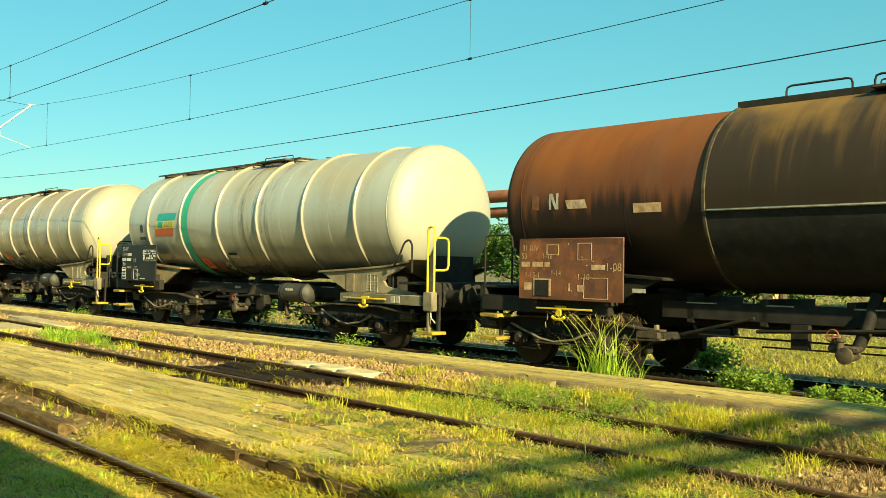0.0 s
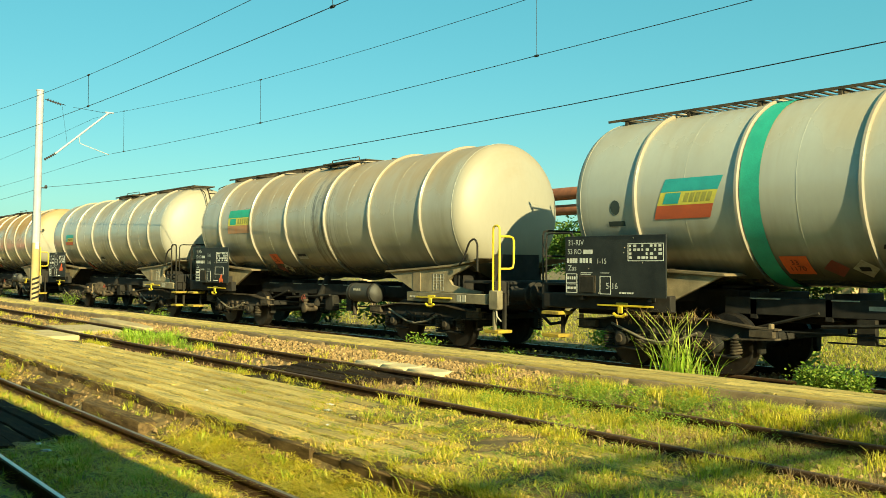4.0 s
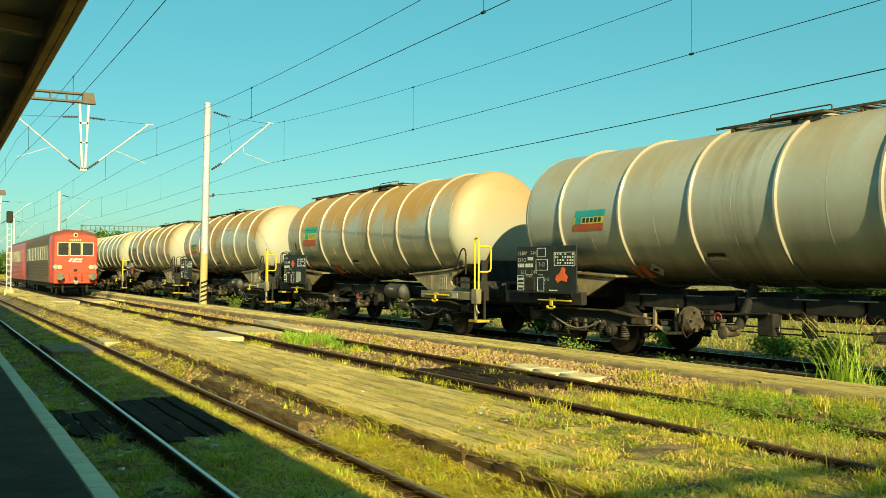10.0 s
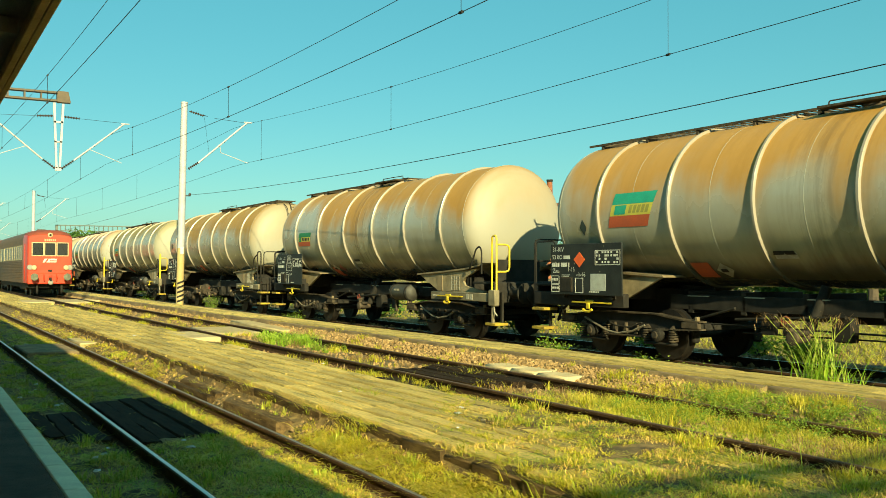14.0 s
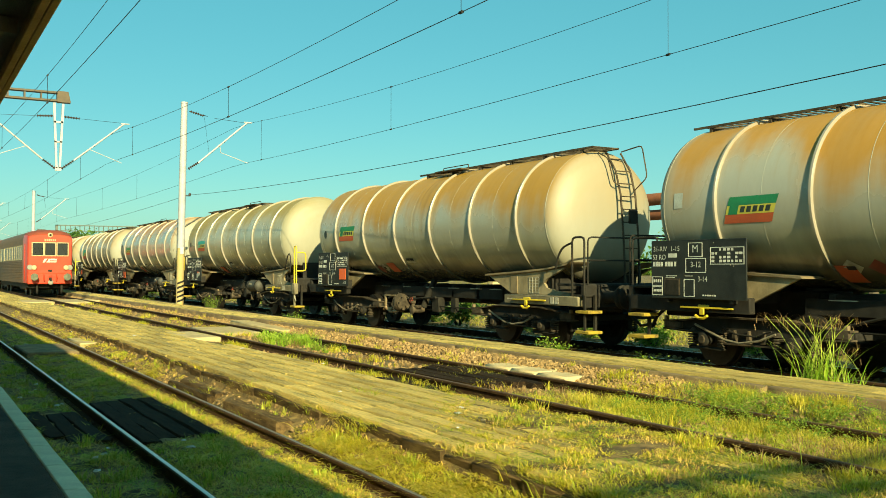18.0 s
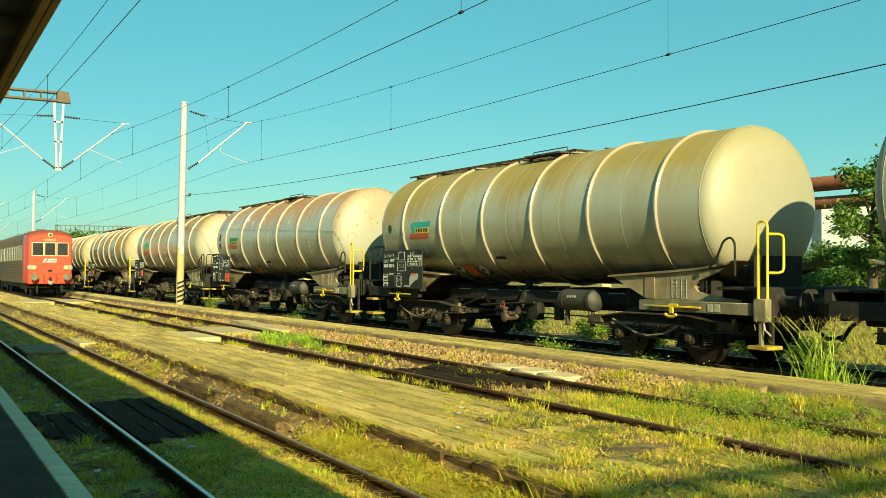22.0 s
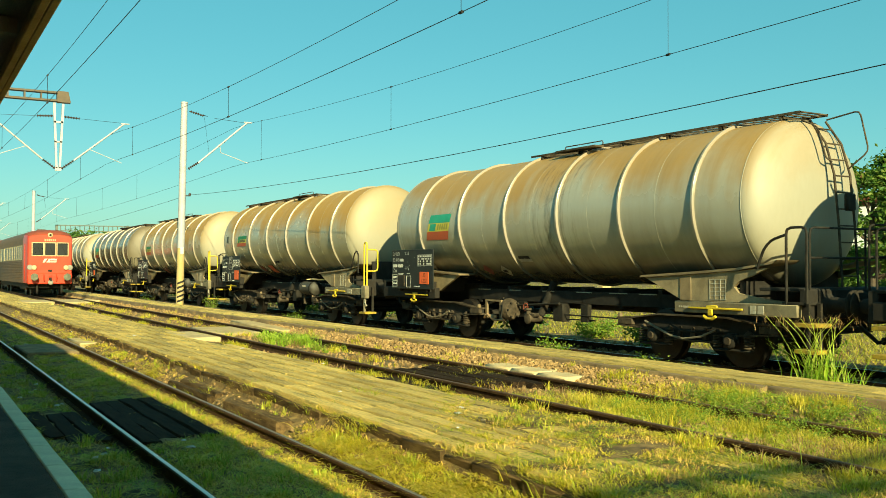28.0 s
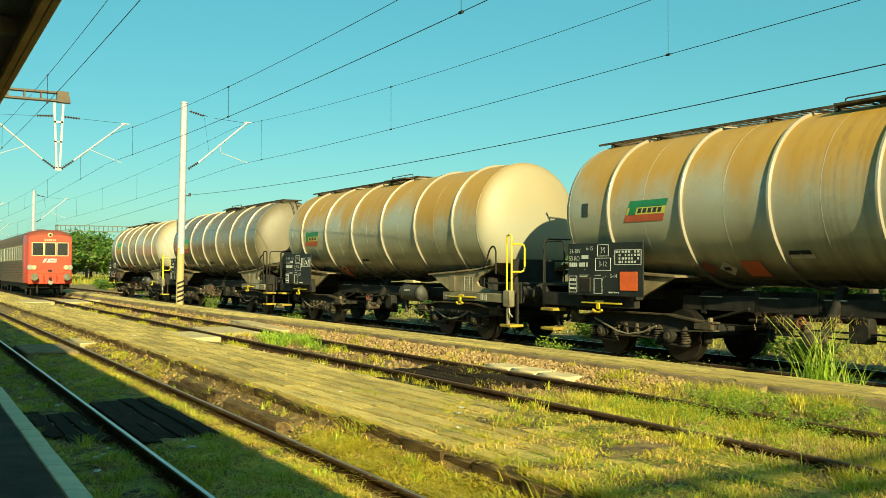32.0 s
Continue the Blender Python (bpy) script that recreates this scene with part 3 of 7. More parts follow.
def track(name, label, x, z, head_l, head_r, y0, y1, sleepers, dip, way=None):
    t = thing(name, label, "railway track", kind="structure")
    part("rail", rail_mesh(x, z, y0, y1, head_l, way), None, t, "rail with a worn head")
    part("rail", rail_mesh(x + GA, z, y0, y1, head_r, way), None, t, "rail with a worn head")
    sm = Mesh().box(-1.25, 1.25, -0.12, 0.12, -0.14, 0, 0.02).data("sleeper", TIMBER)
    plate = Mesh().box(-0.11, 0.11, -0.09, 0.09, 0, 0.018, 0.004).box(-0.1, -0.07, -0.03, 0.03, 0.018, 0.045, 0.006).box(0.07, 0.1, -0.03, 0.03, 0.018, 0.045, 0.006).data("rail_fastening", RAIL)
    for i in range(sleepers):
        y = 2.6 + 0.62 * i + random.uniform(-0.03, 0.03)
        s = part("sleeper", sm, None, t, at=pose(x + (way(y) if way else 0.0) + GA / 2 + random.uniform(-0.04, 0.04), y, z - 0.16 - dip, random.uniform(-1, 1), random.uniform(-0.8, 0.8), random.uniform(-1.5, 1.5)))
        if y < 26:
            for dx in (-GA / 2, GA / 2):
                part("rail_fastening", plate, None, s, at=pose(dx, 0, 0.002))
    return t


track("track_near", "station track with a bright polished rail, partly overgrown", XN, 0.0, HEAD, WORNHEAD, -40, 320, 100, 0.02)
track("track_middle", "little used rusty track overgrown with weeds", XM, ZM, DULLHEAD, DULLHEAD, -40, 320, 100, 0.005)
track("track_far", "track under the goods train in shade", -GA / 2, ZT, HEAD, HEAD, -60, 420, 130, 0.0, bend)


def stones(name, label, x0, x1, y0, y1, count, size, seed, far=False):
    """Loose ballast: small cut stones, one joined mesh."""
    rg = random.Random(seed)
    m = Mesh()
    for _ in range(count):
        y = y0 * (y1 / y0) ** rg.random()
        x = rg.uniform(x0, x1)
        s = size * rg.uniform(0.5, 1.3)
        c = Vector((x, y, ground_z(x, y) + s * rg.uniform(0.0, 0.7)))
        rot = Euler((rg.uniform(0, 6), rg.uniform(0, 6), rg.uniform(0, 6))).to_matrix()
        vs = [c + rot @ Vector((a * s * rg.uniform(0.6, 1.1), b * s * rg.uniform(0.5, 1), d * s * rg.uniform(0.4, 0.8))) for a in (-0.6, 0.6) for b in (-0.6, 0.6) for d in (-0.6, 0.6)]
        m.add(vs, [(0, 1, 3, 2), (4, 6, 7, 5), (0, 4, 5, 1), (2, 3, 7, 6), (0, 2, 6, 4), (1, 5, 7, 3)])
    me = m.data(name, STONE, smooth=False)
    return tagged(new(name, me), label, "gravel", kind="stuff")


stones("ballast", "pinkish tan ballast stones beside the platform edge", 8.35, 9.2, 9.6, 60, 13000, 0.038, 1)
stones("ballast", "sparse ballast stones between rusty rails", 6.4, 8.2, 9.6, 60, 3000, 0.036, 2)
stones("ballast", "sooty ballast stones under the goods train", 10.6, 15.2, 6, 80, 7000, 0.06, 3)
stones("ballast", "brown ballast stones in the weedy track", 6.4, 8.9, 3.4, 9.6, 2600, 0.036, 6)
stones("gravel", "small stones and rubble beside the walkway edge", 3.85, 4.3, 8, 45, 700, 0.03, 4)
stones("gravel", "scattered stones in the mown grass by the near track", 1.25, 4.2, 4, 30, 500, 0.022, 5)


def worn(g, w, ln, t, rag, cuts=8, e0=0.0, e1=0.0):
    """A worn plank along y: ragged sides, dished top, uneven ends."""
    m = Mesh()
    for q in range(cuts + 1):
        c = -ln / 2 + e0 + (ln - e0 - e1) * q / cuts
        wl, wr, dz = w / 2 - abs(g.gauss(0, rag)), w / 2 - abs(g.gauss(0, rag)), g.gauss(0, rag * 0.10)
        end = q in (0, cuts)
        dz *= 0.1 if end else 1.0
        if end:
            dz -= 0.007
        z = [dz - 0.02, dz, dz + g.gauss(0, rag * 0.08), dz, dz - 0.02]
        y = [c + (g.uniform(-2, 2) * rag if end else 0) for _ in range(5)]
        m.v += [(-wl, y[0], -t), (-wl, y[0], z[0]), (-wl + 0.014, y[1], z[1]), (0, y[2], z[2]), (wr - 0.014, y[3], z[3]), (wr, y[4], z[4]), (wr, y[4], -t)]
    m.f = [(q * 7 + j, q * 7 + j + 1, q * 7 + 8 + j, q * 7 + 7 + j) for q in range(cuts) for j in range(6)] + [tuple(range(7)), tuple(cuts * 7 + j for j in range(7))]
    return m


# ---- walkway between the near and the middle track ----
wk = thing("walkway", "walkway of weathered planks between two tracks", "walkway", kind="structure")
rg = random.Random(11)
plank_meshes = []
for k in range(10):
    plank_meshes.append(worn(rg, rg.uniform(0.206, 0.258), 2.55, 0.14, 0.017, 12).data("plank", PLANK))
for row in range(7):
    y = 3.0 + rg.uniform(0, 2.2)
    while y < 95:
        x = 4.48 + row * 0.272 + rg.uniform(-0.012, 0.012)
        if not (row == 6 and rg.random() < 0.12):
            part("plank", plank_meshes[rg.randrange(10)], None, wk, at=pose(x, y + 1.27, 0.262 + rg.uniform(-0.0015, 0.0015), rg.uniform(-0.02, 0.02), rg.uniform(-0.9, 0.9), rg.uniform(-0.5, 0.5)))
        y += 2.56
edge_meshes = [Mesh().box(-0.03, 0.03, -w / 2, w / 2, -0.32, 0, 0.012).data("edge_board", BROWNTIMBER) for w in (0.5, 0.62, 0.8)]
y = 4.5
while y < 60:
    k = rg.randrange(3)
    w = (0.5, 0.62, 0.8)[k]
    part("edge_board", edge_meshes[k], None, wk, at=pose(4.315 + rg.uniform(-0.02, 0.012), y + w / 2, 0.226 + rg.uniform(-0.03, 0.008), rg.uniform(-2, 2), rg.uniform(-3, 1), rg.uniform(-0.8, 0.8)))
    y += w + rg.uniform(0.0, 0.012)

# ---- platform before the far track ----


def edge_x(y):
    return 9.42 - 0.022 * min(y, 32)


pf = thing("platform_far", "low worn platform of tan planks with a concrete kerb", "platform", kind="structure")
kerbs = [worn(rg, 0.20, 2.45, 0.34, 0.028, 14).data("kerb_block", DARKCONCRETE) for _ in range(5)]
y = 1.0
while y < 120:
    part("kerb_block", kerbs[rg.randrange(5)], None, pf, at=pose(edge_x(y + 1.2) + 0.09 + rg.uniform(-0.015, 0.015), y + 1.23, 0.452 + rg.uniform(-0.012, 0.006), 0, rg.uniform(-1.5, 1.5), 1.2 + rg.uniform(-0.3, 0.3)))
    y += 2.46
body = Mesh()
body.prism([(edge_x(0) + 0.16, 0), (10.45, 0), (10.35, 120), (edge_x(120) + 0.16, 120)], 'z', 0.0, 0.40)
part("platform_fill", body, DARKCONCRETE, pf)
top_meshes = []
for k in range(8):
    top_meshes.append(worn(rg, rg.uniform(0.26, 0.29), 2.65, 0.10, 0.020, 12).data("plank", PLANK))
for row in range(3):
    y = 0.6 + rg.uniform(0, 2)
    while y < 110:
        part("plank", top_meshes[rg.randrange(8)], None, pf, at=pose(edge_x(y + 1.3) + 0.34 + row * 0.297 + rg.uniform(-0.01, 0.01), y + 1.3, 0.466 + rg.uniform(-0.002, 0.002), rg.uniform(-0.03, 0.03), rg.uniform(-1.2, 1.2), 1.2 + rg.uniform(-0.5, 0.5)))
        y += 2.65

# ---- crossings of slabs and timbers ----


def slab(x0, x1, y0, y1, z, material, label, tilt=0.0, name="concrete_slab", cat="slab", thick=0.14):
    m = Mesh().box(-(x1 - x0) / 2, (x1 - x0) / 2, -(y1 - y0) / 2, (y1 - y0) / 2, -thick, 0, 0.03)
    m.v = [(v[0] + 0.02 * noise.noise((v[0] * 3 + y0, v[1] * 3, 1)), v[1] + 0.03 * noise.noise((v[0] * 3, v[1] * 3 + x0, 2)), v[2]) for v in m.v]
    return solid(name, m, material, label, cat, group=name + "s", at=pose((x0 + x1) / 2, (y0 + y1) / 2, z, tilt, tilt * 0.6, tilt * 2))


slab(8.34, 9.42, 12.74, 13.46, 0.327, PALESLAB, "pale concrete crossing slab beside the rusty rail", 0.3)
slab(8.34, 9.42, 12.00, 12.71, 0.330, PALESLAB, "pale concrete crossing slab beside the rusty rail", -0.3)
slab(8.34, 9.42, 11.25, 11.97, 0.323, PALESLAB, "pale concrete crossing slab beside the rusty rail", 0.2)
slab(8.35, 8.98, 23.4, 27.4, 0.36, CONCRETE, "broken pale concrete slab by the platform kerb", 1.0)
slab(6.9, 8.05, 23.9, 26.4, 0.275, CONCRETE, "pale concrete crossing slab between the rails", 0.4)
slab(5.9, 6.62, 22.4, 25.2, 0.265, CONCRETE, "pale concrete crossing slab at the walkway edge", -0.5)
slab(6.9, 8.1, 50.0, 54.0, 0.28, CONCRETE, "pale concrete crossing slab between the rails", 0.3)
slab(8.35, 9.3, 50.5, 55.0, 0.30, CONCRETE, "pale concrete crossing slab by the platform kerb", -0.3)
slab(5.2, 6.5, 50.0, 54.5, 0.285, CONCRETE, "pale concrete crossing slab at the walkway edge", -0.3)
# this slab takes the kerb's darker concrete
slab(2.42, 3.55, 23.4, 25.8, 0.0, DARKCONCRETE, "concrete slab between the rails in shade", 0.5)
slab(3.84, 4.28, 25.0, 27.4, 0.04, CONCRETE, "concrete slab beside the walkway edge", -0.6)


def timbers(x0, x1, y0, y1, z, count, along, seed, label, gap=0.03, skew=1.5, material=DARKTIMBER):
    g = random.Random(seed)
    for i in range(count):
        if along:
            w = (x1 - x0) / count
            m = worn(g, w - gap, y1 - y0, 0.16, 0.014, 12, g.uniform(0, 0.4), g.uniform(0, 0.4))
            at = pose(x0 + w * (i + 0.5), (y0 + y1) / 2 + g.uniform(-0.15, 0.15), z + g.uniform(-0.03, 0.015), g.uniform(-0.5, 0.5), g.uniform(-2, 2), g.uniform(-skew, skew))
        else:
            w = (y1 - y0) / count
            m = Mesh().box(-(x1 - x0) / 2, (x1 - x0) / 2, -w / 2 + 0.02, w / 2 - 0.02, -0.16, 0, 0.02)
            at = pose((x0 + x1) / 2 + g.uniform(-0.05, 0.05), y0 + w * (i + 0.5), z + g.uniform(-0.02, 0.02), g.uniform(-2.5, 2.5), g.uniform(-2, 2), g.uniform(-14, 14))
        solid("crossing_timber", m, material, label, "timber", group="crossing timbers", at=at)


timbers(2.37, 3.28, 11.0, 15.0, -0.055, 4, True, 21, "old tarred crossing timber lying between the rails in shade", -0.02, 0.3)
timbers(1.44, 2.12, 11.4, 14.2, -0.06, 3, True, 22, "broken tarred timber lying askew beside the rail in shade", 0.0, 1.2)
timbers(3.86, 4.27, 10.6, 13.6, 0.055, 2, True, 23, "old brown timber lying flat along the walkway edge", 0.0, 0.4, BROWNTIMBER)
timbers(3.86, 4.27, 13.6, 16.4, 0.055, 3, True, 26, "old brown timber lying flat along the walkway edge", 0.0, 0.4, BROWNTIMBER)
timbers(6.86, 8.12, 11.3, 14.3, 0.28, 5, True, 24, "dark crossing timber between the rusty rails")
timbers(6.25, 6.62, 11.4, 13.8, 0.25, 1, True, 25, "dark crossing timber outside the rusty rail")

# ---- station platform, canopy and an unseen wall ----
sp = thing("platform_near", "dark asphalt station platform with a white edge line", "platform", kind="structure")
part("platform_surface", Mesh().box(-9, 1.03, -45, 130, -0.15, 0.25, 0.01), ASPHALT, sp, smooth=False)
em = Mesh().box(-0.085, 0.085, -0.495, 0.495, -0.42, 0, 0.012).data("edge_stone", LINE)
for i in range(150):
    part("edge_stone", em, None, sp, at=pose(1.118 + rg.uniform(-0.004, 0.004), -20 + i, 0.256 + rg.uniform(-0.004, 0.003), 0, 0, rg.uniform(-0.2, 0.2)))

cn = thing("canopy", "brown wooden platform canopy with a stained fascia", "canopy", kind="structure")
part("roof_deck", Mesh().prism([(-5.5, 4.62), (0.93, 4.10), (0.93, 4.16), (-5.5, 4.70)], 'y', -40, 66), CANOPY, cn, smooth=False)
part("fascia", Mesh().box(0.93, 1.00, -40, 66, 3.84, 4.24, 0.012), FASCIA, cn)
part("gutter", Mesh().prism([(1.0, 4.20), (1.12, 4.20), (1.12, 4.10), (1.06, 4.05), (1.0, 4.08)], 'y', -40, 66), FASCIA, cn, smooth=False)
part("fascia_lath", Mesh().box(0.86, 0.93, -40, 66, 3.84, 3.90, 0.01), FASCIA, cn)
bm_ = Mesh().prism([(-5.5, 4.46), (0.86, 3.95), (0.86, 4.09), (-5.5, 4.60)], 'y', -0.06, 0.06).data("rafter", CANOPY, smooth=False)
for i in range(48):
    part("rafter", bm_, None, cn, at=pose(0, -38 + i * 2.15, 0))
for xx in (-0.6, -2.2, -3.8):
    part("purlin", Mesh().box(xx - 0.05, xx + 0.05, -40, 66, 4.02 + (0.86 - xx) * 0.08, 4.12 + (0.86 - xx) * 0.08, 0.01), CANOPY, cn)
for yy in (-24, -14, 16, 26, 36, 46, 56):
    part("canopy_post", Mesh().box(-2.3, -2.12, yy - 0.09, yy + 0.09, 0.25, 4.26, 0.02), FASCIA, cn)
# wall added out of view; its length sets how much sky it blocks
solid("wall_station", Mesh().box(-5.8, -5.5, -45, 34, -0.1, 5.2), PLASTER, "plain station building wall behind the platform", "wall", kind="structure", smooth=False)

# ---- overhead line ----
def wire_z(y, z0, k, y_mid):
    """Height of a wire: sags in the span before the camera, hangs tighter beyond."""
    u = (y - y_mid + 27.4) % 54.8 - 27.4
    if y < y_mid + 27.4:
        return z0 + k * u * u
    return z0 + k * 27.4 ** 2 - k * 0.35 * (27.4 ** 2 - u * u)


def wire(name, label, x, z0, k, y_mid, y0, y1, r, x1=None):
    """A wire that sags between its supports; one object."""
    pts = []
    n = 160
    for i in range(n + 1):
        y = y0 + (y1 - y0) * i / n
        pts.append((x, y, wire_z(y, z0, k, y_mid)))
    return solid(name, Mesh().tube(pts, r, 5), WIRE, label, "wire", group="overhead wires")


WIRES = [(2.99, 5.82, 0.00062, 14.4, 6.45, 0.0009, 12.6), (7.48, 5.85, 0.00066, 14.4, 6.58, 0.00125, 12.75), (12.95, 6.07, 0.00062, 14.0, 7.26, 0.00135, 14.1)]
for x, zc, kc, ym, zm, km, yd in WIRES:
    wire("contact_wire", "dark contact wire strung along the track", x, zc, kc, ym, -60, 330, 0.0075)
    wire("carrier_wire", "dark sagging carrier wire above a contact wire", x, zm, km, ym, -60, 330, 0.0065)
    y = yd - 36.6
    while y < 140:
        if y > -30:
            za, zb = wire_z(y, zc, kc, ym), wire_z(y, zm, km, ym)
            dz = Mesh().tube([(x, y, za), (x, y, zb)], 0.006, 4)
            dz.lathe([(-0.05, 0.025), (0.05, 0.025)], (x, y, za), 'y', 6)
            dz.lathe([(-0.05, 0.022), (0.05, 0.022)], (x, y, zb), 'y', 6)
            solid("wire_dropper", dz, WIRE, "thin dropper wire with clamps between two overhead wires", "wire", group="wire droppers")
        y += 12.2
wire("feeder_wire", "single dark feeder wire on the masts", 10.42, 4.36, 0.00085, 13.0, -60, 330, 0.0078)


def insulator(m, p, q, n=6, r=0.07):
    """One ribbed string of sheds."""
    p, q = Vector(p), Vector(q)
    pts, rad = [], []
    for i in range(n):
        for u, k in ((0.0, 0.3), (0.3, 0.45), (0.5, 1.0), (0.7, 0.45)):
            pts.append(p + (q - p) * ((i + u) / n))
            rad.append(r * k)
    return m.tube(pts, r, 8, radii=rad)


def mast(y, lean):
    """Concrete catenary mast with a cantilever over the far track."""
    t = thing("catenary_mast", "pale concrete overhead line mast with black and yellow stripes", "mast", group="catenary masts", at=pose(10.12, y, 0.36, 0, lean, 0))
    part("pole", Mesh().tube([(0, 0, 0), (0, 0, 2.4)], 0.2, 14, radii=[0.16, 0.152]), MAST, t, "yellowish painted lower pole")
    part("pole_upper", Mesh().tube([(0, 0, 2.4), (0, 0, 8.5)], 0.2, 14, radii=[0.152, 0.135]), STEELWHITE, t)
    for i in range(5):
        s = Mesh()
        for j in range(5):
            a = -2.6 + j * 0.5
            s.add([(0.164 * math.cos(b), 0.164 * math.sin(b), 0.12 + i * 0.19 + zz + 0.03 * jj) for b, zz, jj in ((a, 0, j), (a + 0.5, 0, j + 1), (a + 0.5, 0.085, j + 1), (a, 0.085, j))], [(0, 1, 2, 3)])
        part("stripe", s, BLACK, t, "black stripe")
    part("sign_plate", Mesh().box(-0.07, 0.07, -0.175, -0.165, 2.15, 2.45), WHITE, t, "small pale plate")
    part("cap", Mesh().tube([(0, 0, 8.5), (0, 0, 8.56)], 0.15, 14), STEELWHITE, t)
    arm = part("cantilever", Mesh().tube([(0.62, 0, 6.02), (2.75, 0, 7.95)], 0.037, 8).tube([(2.6, 0, 7.95), (2.95, 0, 7.95)], 0.03, 6), STEELWHITE, t, "pale tubular cantilever")
    part("stay", Mesh().tube([(0.2, 0, 8.2), (1.0, 0, 8.05)], 0.014, 5).tube([(1.3, 0, 8.0), (2.7, 0, 7.92)], 0.008, 5), WIRE, t)
    part("insulator", insulator(Mesh(), (0.25, 0, 8.2), (0.85, 0, 8.05)), CERAMIC, t)
    part("insulator", insulator(Mesh(), (0.22, 0, 5.75), (0.66, 0, 6.06)), CERAMIC, t)
    part("steady_arm", Mesh().tube([(1.55, 0, 6.86), (1.6, 0, 6.55), (2.8, 0, 6.18)], 0.018, 6).tube([(1.3, 0, 6.62), (1.62, 0, 6.9)], 0.02, 6), STEELWHITE, arm)
    part("hanger", Mesh().tube([(0.85, 0, 8.05), (1.1, 0, 6.45)], 0.005, 4), WIRE, t)
    part("feeder_bracket", Mesh().tube([(0.1, 0, 4.62), (0.34, 0, 4.62)], 0.025, 6).lathe([(-0.06, 0.02), (-0.03, 0.06), (0.03, 0.06), (0.06, 0.02)], (0.32, 0, 4.68), 'z', 8), CERAMIC, t)
    return t


for yy, ln in ((40.5, 0.9), (93.0, 0.3), (146.0, 0.0), (199.0, 0.0)):
    mast(yy, ln)


def gantry(y, x0, x1, z, drops):
    """Lattice portal beam with hanging posts that carry two cantilevers each."""
    t = thing("gantry", "grey lattice steel portal carrying overhead lines across tracks", "gantry", group="gantries", at=pose(0, y, 0))
    for i, zz in enumerate((z, z + 0.33)):
        part("chord", Mesh().box(x0, x1, -0.14, -0.06, zz - 0.04, zz + 0.04, 0.006).box(x0, x1, 0.06, 0.14, zz - 0.04, zz + 0.04, 0.006), LATTICE, t)
    br = Mesh().box(-0.03, 0.03, -0.12, 0.12, 0, 0.33).data("lattice_bar", LATTICE, smooth=False)
    n = int((x1 - x0) / 0.62)
    for i in range(n + 1):
        part("lattice_bar", br, None, t, at=pose(x0 + (x1 - x0) * i / n, 0, z))
    part("beam_end", Mesh().prism([(x1 + 0.0, z - 0.06), (x1 + 0.5, z - 0.06), (x1 + 0.4, z + 0.39), (x1 + 0.0, z + 0.39)], 'y', -0.16, 0.16), LATTICE, t, "plated beam end")
    part("leg", Mesh().box(x0 - 0.2, x0 + 0.2, -0.2, 0.2, 0.2, z + 0.5, 0.02), LATTICE, t)
    for xd in drops:
        p = part("hanging_post", Mesh().prism([(xd - 0.22, z - 0.05), (xd - 0.13, z - 0.05), (xd - 0.02, z - 2.75), (xd - 0.10, z - 2.75)], 'y', -0.05, 0.05).prism([(xd + 0.22, z - 0.05), (xd + 0.13, z - 0.05), (xd + 0.02, z - 2.75), (xd + 0.10, z - 2.75)], 'y', -0.05, 0.05).box(xd - 0.12, xd + 0.12, -0.05, 0.05, z - 2.85, z - 2.7).box(xd - 0.17, xd + 0.17, -0.05, 0.05, z - 0.9, z - 0.82).box(xd - 0.15, xd + 0.15, -0.05, 0.05, z - 1.7, z - 1.64), STEELWHITE, t, "white tapering hanging post")
        for s in (-1, 1):
            part("cantilever", Mesh().tube([(xd + s * 0.6, 0, z - 2.40), (xd + s * 2.62, 0, z - 0.72)], 0.036, 8).tube([(xd + s * 2.45, 0, z - 0.74), (xd + s * 2.8, 0, z - 0.74)], 0.03, 6), STEELWHITE, p)
            part("insulator", insulator(Mesh(), (xd + s * 0.12, 0, z - 2.76), (xd + s * 0.6, 0, z - 2.40)), CERAMIC, p)
            part("insulator", insulator(Mesh(), (xd + s * 0.22, 0, z - 0.62), (xd + s * 0.85, 0, z - 0.66)), CERAMIC, p)
            part("stay", Mesh().tube([(xd + s * 0.85, 0, z - 0.66), (xd + s * 2.6, 0, z - 0.72)], 0.007, 5), WIRE, p)
            part("steady_arm", Mesh().tube([(xd + s * 1.2, 0, z - 1.9), (xd + s * 2.5, 0, z - 2.4)], 0.016, 6), STEELWHITE, p)
    return t


gantry(41.8, -7.0, 5.42, 8.74, (5.47,))
gantry(-14.3, -7.0, 5.5, 8.72, (5.42,))
gantry(97.0, -7.0, 5.5, 8.72, (5.42,))
far_g = thing("far_gantry", "distant lattice portal across the tracks", "gantry", at=pose(0, 175, 0))
part("beam", Mesh().box(22.6, 36, -0.2, 0.2, 8.4, 8.55), FARSTEEL, far_g)
part("beam", Mesh().box(22.6, 36, -0.2, 0.2, 9.35, 9.5), FARSTEEL, far_g)
fb = Mesh().box(-0.05, 0.05, -0.15, 0.15, 8.5, 9.4).data("lattice_bar", FARSTEEL, smooth=False)
for i in range(18):
    part("lattice_bar", fb, None, far_g, at=pose(22.65 + i * 0.78, 0, 0))
for xx in (22.8, 36):
    part("leg", Mesh().box(xx - 0.2, xx + 0.2, -0.2, 0.2, 0, 9.5), FARSTEEL, far_g)

